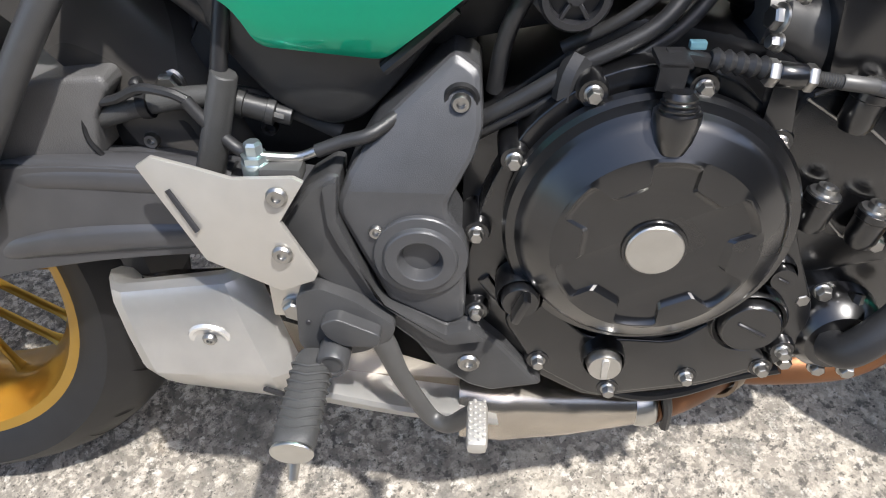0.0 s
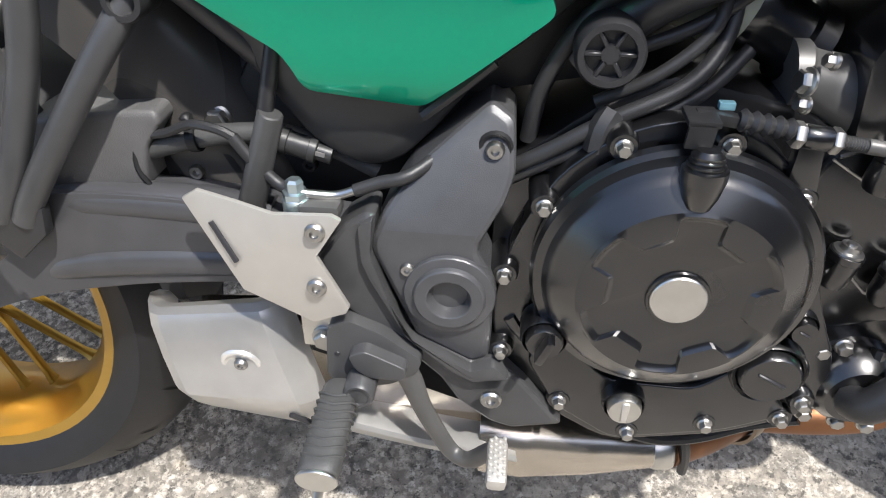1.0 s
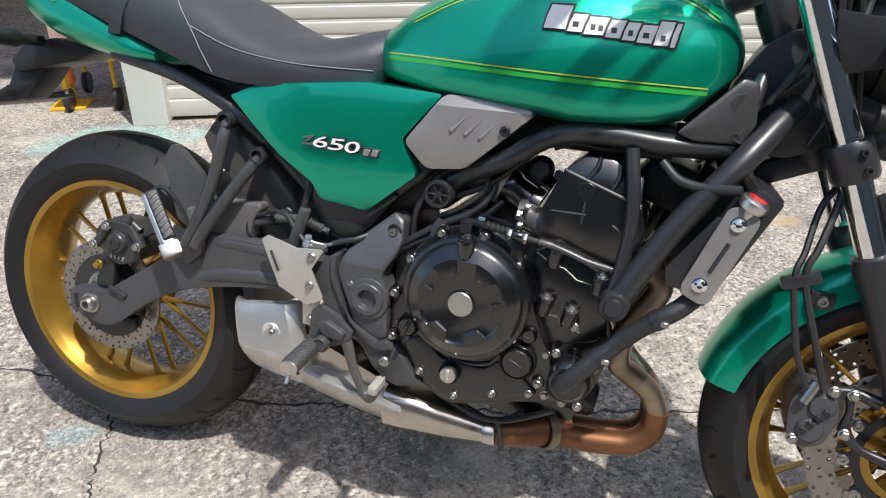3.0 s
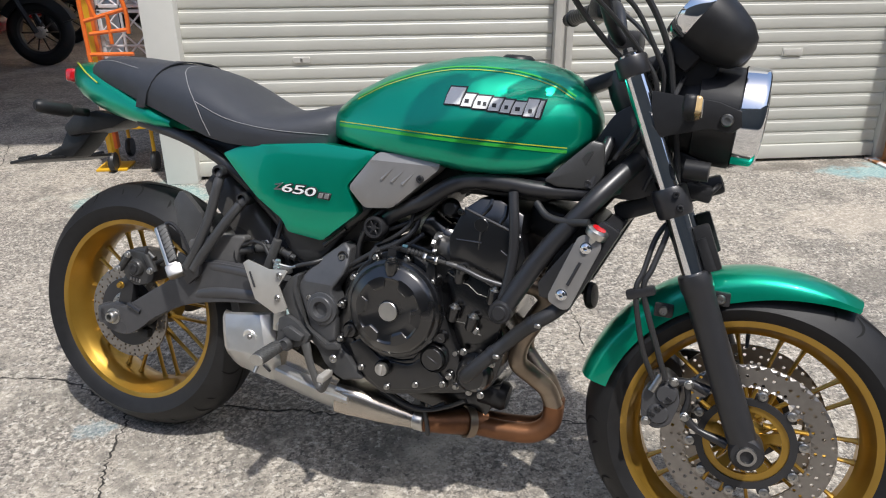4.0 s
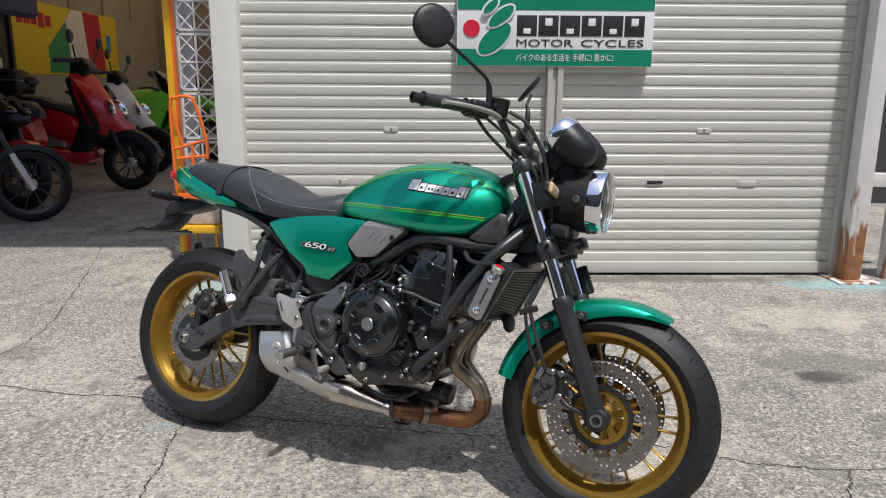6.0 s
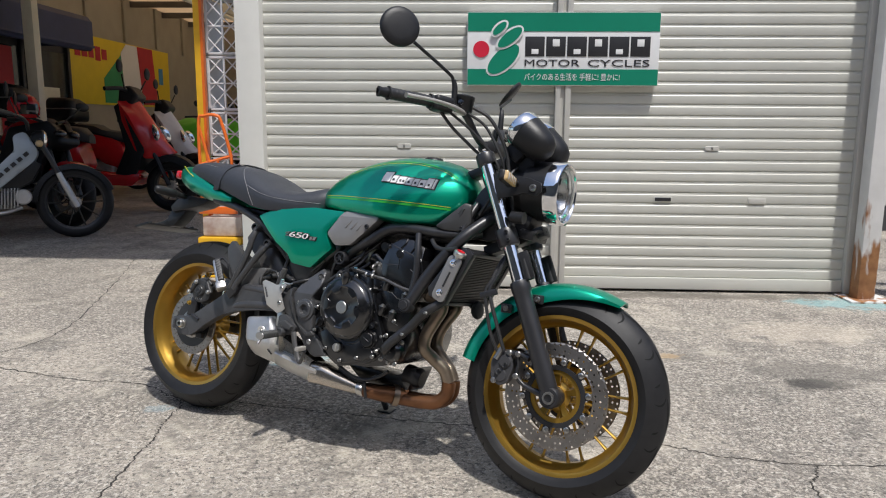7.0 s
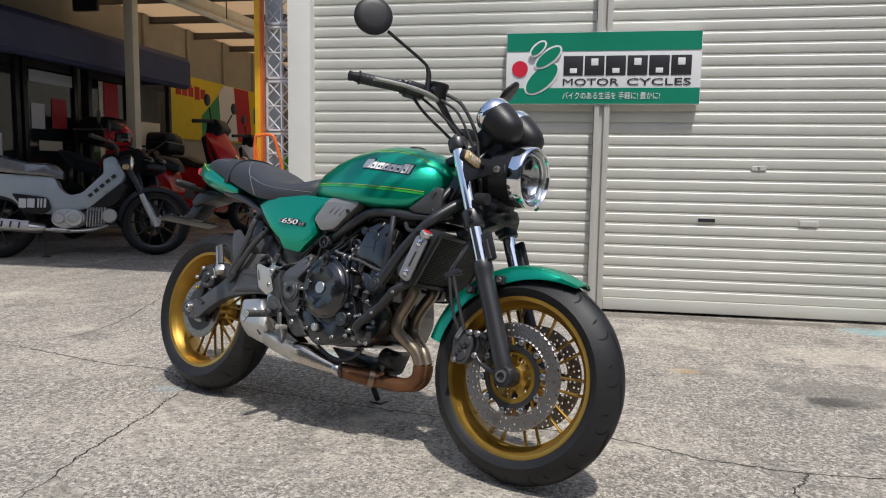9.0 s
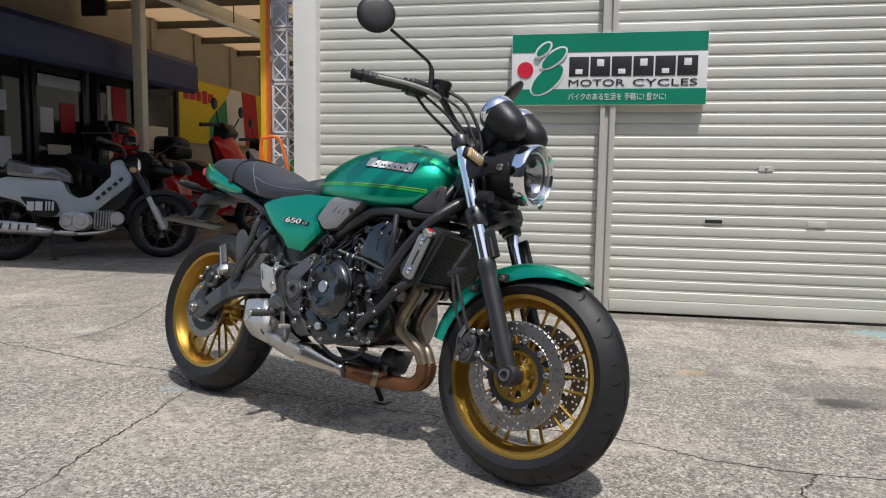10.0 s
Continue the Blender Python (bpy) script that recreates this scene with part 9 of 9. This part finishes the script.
    lathe(bm, [(0.045, -0.03), (0.048, 0.0), (0.040, 0.012), (0, 0.014)], m=side(0.470, -0.125, 0.325), seg=24)
    e = add(b, "engine", bm, ALLOY, "bare alloy engine")
    tb = nb()
    box(tb, 0.20, 0.11, 0.11, at(0.76, -0.02, 0.335, 0, 4, 0), 0.02)
    part("cylinder", tb, ALLOYD, e)
    for k in range(7):
        tb = nb()
        box(tb, 0.008, 0.17, 0.165, at(0.685 + 0.022 * k, -0.02, 0.335, 0, 4, 0), 0.012)
        part("cooling_fin", tb, ALLOY, e)
    part("head_cover", lathe(nb(), [(0.060, -0.03), (0.062, 0.0), (0.052, 0.012), (0, 0.014)], m=side(0.855, -0.085, 0.345), seg=22), ALLOY, e)
    tb = nb()
    prism(tb, [(0.70, 0.415), (0.95, 0.63), (1.00, 0.60), (0.92, 0.46), (0.80, 0.40)], -0.07, 0.07, 0.01)
    add(b, "under_panel", tb, BLACK)
    bm = nb()
    tube(bm, [(0.84, -0.08, 0.26), (0.72, -0.13, 0.225), (0.52, -0.15, 0.215), (0.36, -0.16, 0.235)], 0.016, 12, 4)
    ex = add(b, "exhaust", bm, STEEL, "steel exhaust with a slotted heat shield")
    bm = nb()
    tube(bm, [(0.37, -0.165, 0.235), (0.30, -0.17, 0.245), (-0.30, -0.18, 0.30), (-0.34, -0.18, 0.305)], [0.028, 0.044, 0.046, 0.036], 16, 3)
    part("muffler", bm, STEEL, ex)
    bm = nb()
    tube(bm, [(0.26, -0.178, 0.262), (0.0, -0.186, 0.288), (-0.24, -0.19, 0.312)], [0.043, 0.046, 0.043], 14, 2)
    part("shield", bm, LATTICE, ex)
    for k in range(7):
        bm = nb()
        box(bm, 0.012, 0.004, 0.05, at(0.20 - 0.062 * k, -0.2335, 0.270 + 0.006 * k, 0, 12, 0), 0.001, 1)
        part("shield_slot", bm, INK, ex)
    bm = nb()
    tube(bm, [(0.33, -0.10, 0.22), (0.36, -0.17, 0.08), (0.385, -0.20, 0.012)], 0.012, 8, 3)
    box(bm, 0.06, 0.05, 0.012, at(0.39, -0.21, 0.008), 0.004)
    add(b, "side_stand", bm, FRAME)
    bm = nb()
    tube(bm, [(0.44, -0.26, 0.235), (0.54, -0.24, 0.225), (0.56, -0.12, 0.215), (0.56, 0.22, 0.22)], 0.012, 8, 0)
    add(b, "footrest_bar", bm, ALLOY)
    for sg in (-1, 1):
        bm = nb()
        tube(bm, [(0.92, 0, 0.88), (0.90, sg * 0.12, 0.96), (0.78, sg * 0.34, 0.99)], 0.013, 8, 4)
        h = add(b, "handlebar", bm, FRAME)
        bm = nb()
        tube(bm, [(0.83, sg * 0.25, 0.98), (0.76, sg * 0.37, 0.995)], 0.019, 10, 0)
        part("grip", bm, RUBBER2, h)
        bm = nb()
        tube(bm, [(0.87, sg * 0.2, 0.97), (0.83, sg * 0.29, 1.10)], 0.005, 6, 0)
        ball(bm, at(0.82, sg * 0.31, 1.16) @ Matrix.Diagonal((0.015, 0.05, 0.06, 1)))
        part("mirror", bm, BLACK, h)
        bm = nb()
        ball(bm, at(1.00, sg * 0.15, 0.76) @ Matrix.Diagonal((0.03, 0.035, 0.028, 1)))
        add(b, "indicator", bm, AMBER)
    bm = lathe(nb(), [(0, -0.09), (0.05, -0.08), (0.075, -0.04), (0.08, 0.0), (0.07, 0.012), (0, 0.03)], m=at(1.02, 0, 0.80, 0, 92, 0), seg=22)
    hl = add(b, "headlamp", bm, BLACK, "round black headlamp")
    part("lens", lathe(nb(), [(0, 0.036), (0.05, 0.028), (0.07, 0.012)], m=at(1.02, 0, 0.80, 0, 92, 0), seg=22), CHROME, hl)
    return b


def scooter(m, paint, name_label, trim, box_on=True):
    b = thing("scooter", m, name_label, "scooter")
    small_wheel(b, 0.0, 0.25, 0.055, FRAME)
    small_wheel(b, 1.28, 0.25, 0.052, FRAME)
    add(b, "rear_body", flank(round_poly([(-0.26, 0.80), (0.20, 0.75), (0.42, 0.66), (0.50, 0.44), (0.44, 0.33), (0.22, 0.40), (-0.02, 0.56), (-0.24, 0.70)], 0.03, 3), 0.17, 0.05), paint, "glossy painted rear body")
    add(b, "sill", flank(round_poly([(0.36, 0.36), (0.52, 0.38), (0.92, 0.34), (1.02, 0.40), (1.02, 0.30), (0.94, 0.24), (0.44, 0.26)], 0.02, 3), 0.165, 0.02), paint, "glossy painted side sill")
    bm = loft(nb(), [[(x, y * w, z0 + (z1 - z0) * u) for y, u in ((-1, 0.2), (-0.9, 0.8), (-0.5, 1.0), (0.5, 1.0), (0.9, 0.8), (1, 0.2), (0.9, 0), (-0.9, 0))] for x, z0, z1, w in ((-0.28, 0.80, 0.85, 0.08), (-0.12, 0.78, 0.89, 0.15), (0.10, 0.75, 0.875, 0.16), (0.20, 0.73, 0.82, 0.16), (0.44, 0.66, 0.79, 0.13), (0.52, 0.64, 0.72, 0.06))])
    add(b, "seat", bm, VINYL)
    # leg shield: slanted, pointed towards the wheel, with black behind it
    sec = []
    for yy in np.linspace(-1, 1, 11):
        w, back = yy * 0.20, 0.13 * abs(yy) ** 1.6
        sec.append([(0.90 - back * 0.4, w * 0.75, 1.03), (0.98 - back, w * 0.80, 1.06 - 0.04 * abs(yy)), (1.10 - back, w, 0.88), (1.24 - back * 1.3, w * 0.85, 0.66), (1.34 - back * 2.0, w * 0.55, 0.56 - 0.04 * abs(yy)), (1.20 - back, w * 0.55, 0.50), (1.06 - back * 0.5, w * 0.8, 0.58), (0.95 - back * 0.5, w * 0.8, 0.84)])
    add(b, "front_shield", loft(nb(), sec), trim, "glossy painted leg shield")
    bm = nb()
    prism(bm, [(0.78, 0.32), (1.00, 0.34), (1.08, 0.60), (0.94, 0.94), (0.86, 1.02), (0.80, 0.98), (0.90, 0.60)], -0.15, 0.15, 0.02)
    add(b, "inner_shield", bm, BLACK)
    bm = nb()
    prism(bm, [(0.82, 0.98), (0.96, 1.00), (1.02, 1.08), (0.94, 1.18), (0.84, 1.16)], -0.11, 0.11, 0.03, 3)
    add(b, "handlebar_cowl", bm, BLACK)
    for sg in (-1, 1):
        bm = nb()
        ball(bm, at(1.17, sg * 0.115, 0.74, 0, -30, sg * 30) @ Matrix.Diagonal((0.05, 0.03, 0.085, 1)))
        add(b, "headlamp", bm, CHROME)
        bm = nb()
        tube(bm, [(0.92, 0, 1.10), (0.90, sg * 0.16, 1.14), (0.82, sg * 0.34, 1.12)], 0.02, 8, 4)
        h = add(b, "handlebar", bm, BLACK)
        bm = nb()
        tube(bm, [(0.92, sg * 0.16, 1.14), (0.94, sg * 0.25, 1.26)], 0.007, 6, 0)
        ball(bm, at(0.94, sg * 0.29, 1.33) @ Matrix.Diagonal((0.02, 0.055, 0.06, 1)))
        part("mirror", bm, BLACK, h)
        bm = nb()
        tube(bm, [(1.12, sg * 0.08, 0.60), (1.28, sg * 0.08, 0.25)], 0.022, 8, 0)
        add(b, "fork_leg", bm, FRAME)
    sec = []
    for a in np.linspace(20, 150, 12):
        sec.append([(1.28 + (0.29 - dr) * math.cos(radians(a)), y, 0.25 + (0.29 - dr) * math.sin(radians(a))) for y, dr in ((-0.08, 0.07), (-0.065, 0.005), (0, -0.01), (0.065, 0.005), (0.08, 0.07), (0.06, 0.07), (0.0, 0.01), (-0.06, 0.07))])
    add(b, "front_mudguard", loft(nb(), sec), BLACK)
    bm = nb()
    tube(bm, [(0.42, -0.16, 0.26), (0.1, -0.17, 0.28), (-0.30, -0.18, 0.36)], [0.03, 0.055, 0.055], 12, 3)
    add(b, "exhaust", bm, FRAME)
    bm = nb()
    box(bm, 0.34, 0.20, 0.22, at(0.16, -0.02, 0.34), 0.05, 3)
    add(b, "engine", bm, ALLOY)
    bm = nb()
    tube(bm, [(-0.10, -0.12, 0.84), (-0.34, -0.12, 0.90), (-0.44, 0, 0.91), (-0.34, 0.12, 0.90), (-0.10, 0.12, 0.84)], 0.012, 8, 4)
    add(b, "grab_rail", bm, BLACK)
    if box_on:
        bm = nb()
        box(bm, 0.44, 0.42, 0.16, at(-0.34, 0, 0.99), 0.06, 4)
        tb = add(b, "top_box", bm, BLACK, "black plastic top box")
        bm = loft(nb(), [[(-0.34 + 0.22 * k * c, 0.21 * k * sn, z) for c, sn in [(math.copysign(abs(math.cos(a)) ** 0.5, math.cos(a)), math.copysign(abs(math.sin(a)) ** 0.5, math.sin(a))) for a in np.linspace(0, 2 * math.pi, 24, endpoint=False)]] for k, z in ((1.0, 1.045), (1.0, 1.09), (0.92, 1.15), (0.7, 1.185), (0.3, 1.195))])
        part("lid", bm, BLACK, tb)
        bm = nb()
        box(bm, 0.446, 0.426, 0.012, at(-0.34, 0, 1.05), 0.005)
        part("seam", bm, SILVER2, tb)
    return b


def sport_bike(m, paint, label, fairing=None, screen=True):
    b = thing("sport_motorcycle", m, label, "motorcycle")
    small_wheel(b, 0.0, 0.31, 0.075, FRAME)
    small_wheel(b, 1.38, 0.30, 0.058, FRAME)
    for s in (1, -1):
        bm = pillow([(0.70, 0.62), (0.80, 0.92), (1.20, 1.00), (1.34, 0.86), (1.18, 0.70), (1.06, 0.40), (0.78, 0.34)], -0.17, 0.03, 0.06, 0.015, 0.03, (0.25, 0))
        bmesh.ops.transform(bm, matrix=Matrix.Diagonal((1, s, 1, 1)), verts=bm.verts[:])
        add(b, "fairing", bm, fairing or paint, "glossy fairing side")
        bm = nb()
        tube(bm, [(1.10, s * 0.10, 0.96), (1.38, s * 0.10, 0.30)], 0.025, 10, 0)
        add(b, "fork_leg", bm, FRAME)
        bm = nb()
        tube(bm, [(1.08, s * 0.08, 0.99), (1.04, s * 0.20, 1.02), (0.94, s * 0.34, 1.00)], 0.014, 8, 4)
        h = add(b, "handlebar", bm, BLACK)
        bm = nb()
        tube(bm, [(1.12, s * 0.14, 1.02), (1.14, s * 0.30, 1.16)], 0.008, 6, 0)
        ball(bm, at(1.12, s * 0.34, 1.18) @ Matrix.Diagonal((0.03, 0.08, 0.045, 1)))
        part("mirror", bm, BLACK, h)
        bm = nb()
        ball(bm, at(1.32, s * 0.08, 0.88, 0, 20, s * 25) @ Matrix.Diagonal((0.05, 0.06, 0.035, 1)))
        add(b, "headlamp", bm, SCREEN)
        bm = lathe(nb(), [(0.10, -0.003), (0.15, -0.003), (0.15, 0.003), (0.10, 0.003), (0.10, -0.003)], m=Matrix.Translation((1.38, s * 0.07, 0.30)) @ OUT, seg=28)
        add(b, "brake_disc", bm, DISC)
    bm = loft(nb(), [[(x, y * w, z0 + (z1 - z0) * u) for y, u in ((-1, 0.35), (-0.85, 0.8), (-0.45, 1.0), (0.45, 1.0), (0.85, 0.8), (1, 0.35), (0.8, 0), (-0.8, 0))] for x, z0, z1, w in ((0.50, 0.76, 0.84, 0.08), (0.62, 0.74, 0.96, 0.14), (0.85, 0.74, 1.03, 0.16), (1.02, 0.76, 0.98, 0.12), (1.08, 0.80, 0.90, 0.06))])
    add(b, "fuel_tank", bm, paint)
    bm = loft(nb(), [[(x, y * w, z0 + (z1 - z0) * u) for y, u in ((-1, 0.3), (-0.8, 0.9), (0, 1.0), (0.8, 0.9), (1, 0.3), (0.8, 0), (-0.8, 0))] for x, z0, z1, w in ((-0.30, 0.96, 1.00, 0.04), (-0.10, 0.88, 0.98, 0.10), (0.15, 0.76, 0.90, 0.13), (0.52, 0.70, 0.84, 0.12))])
    add(b, "seat_unit", bm, VINYL)
    bm = nb()
    box(bm, 0.36, 0.30, 0.34, at(0.78, 0, 0.50), 0.06, 3)
    add(b, "engine", bm, ENGINE)
    bm = nb()
    prism(bm, [(0.0, 0.27), (0.60, 0.42), (0.60, 0.50), (0.0, 0.35)], -0.12, 0.12, 0.02)
    add(b, "swingarm", bm, FRAME)
    if screen:
        bm = nb()
        prism(bm, [(1.14, 0.98), (1.30, 0.92), (1.20, 1.14), (1.06, 1.26), (1.04, 1.24)], -0.13, 0.13, 0.012)
        add(b, "windscreen", bm, SCREEN, "smoked windscreen")
    bm = nb()
    prism(bm, [(1.10, 0.98), (1.36, 0.84), (1.36, 0.78), (1.18, 0.72), (1.08, 0.82)], -0.12, 0.12, 0.03, 3)
    add(b, "nose", bm, fairing or paint)
    sec = []
    for a in np.linspace(40, 140, 10):
        sec.append([(1.38 + (0.33 - dr) * math.cos(radians(a)), y, 0.30 + (0.33 - dr) * math.sin(radians(a))) for y, dr in ((-0.07, 0.06), (-0.06, 0.005), (0, 0), (0.06, 0.005), (0.07, 0.06), (0.05, 0.06), (0.0, 0.012), (-0.05, 0.06))])
    add(b, "front_mudguard", loft(nb(), sec), paint)
    bm = nb()
    tube(bm, [(0.70, -0.12, 0.26), (0.40, -0.16, 0.28), (0.0, -0.18, 0.46)], [0.03, 0.05, 0.06], 12, 3)
    add(b, "exhaust", bm, STEEL)
    return b


def placed(x, y, heading, s, lean=-6):
    return Matrix.Translation((x, y, 0)) @ Matrix.Rotation(radians(heading), 4, 'Z') @ Matrix.Rotation(radians(lean), 4, 'X') @ Matrix.Diagonal((s, s, s, 1))


step_through(placed(-3.83, 3.34, 28, 1.12, -5))
SCARLET = mat("scarlet_paint", (0.70, 0.022, 0.028), 0.25, 0, 0.12, 10, coat=0.6)
scooter(placed(-4.17, 5.97, 1, 1.25, -4), RED, "glossy red scooter with a black top box", SCARLET)
scooter(placed(-4.40, 7.62, 0, 1.16, -4), RED, "red and white scooter with a black top box, parked behind another", LATTICE)
sport_bike(placed(-4.42, 5.11, -20, 1.06, -6), RED, "red and black motorcycle with a helmet on its tank", BLACK, False)
sport_bike(placed(-4.30, 8.75, -8, 1.10, -6), KGREEN, "lime green faired sport motorcycle in the shade")
sport_bike(placed(-4.10, 9.85, -12, 1.10, -6), KGREEN, "lime green and black sport motorcycle")
sport_bike(placed(-3.9, 11.0, -20, 1.10, -6), LATTICE, "white faired motorcycle at the back of the row")
hel = lathe(nb(), [(0, 0.13), (0.05, 0.122), (0.095, 0.09), (0.122, 0.04), (0.128, -0.01), (0.118, -0.07), (0.10, -0.10), (0.085, -0.10), (0.08, -0.05), (0, -0.03)], seg=28)
helmet = solid("helmet", hel, RED, "glossy red open helmet on a parked motorcycle", "helmet", m=Matrix.Translation((-3.47, 4.67, 1.195)) @ Matrix.Diagonal((1.2, 1.05, 1.05, 1)))
bm = nb()
box(bm, 0.16, 0.06, 0.10, at(0.09, -0.09, -0.02), 0.02)
part("visor", bm, SCREEN, helmet)
sport_bike(placed(4.3, 3.9, 200, 1.0, -6), RED, "red motorcycle parked beyond the fence")
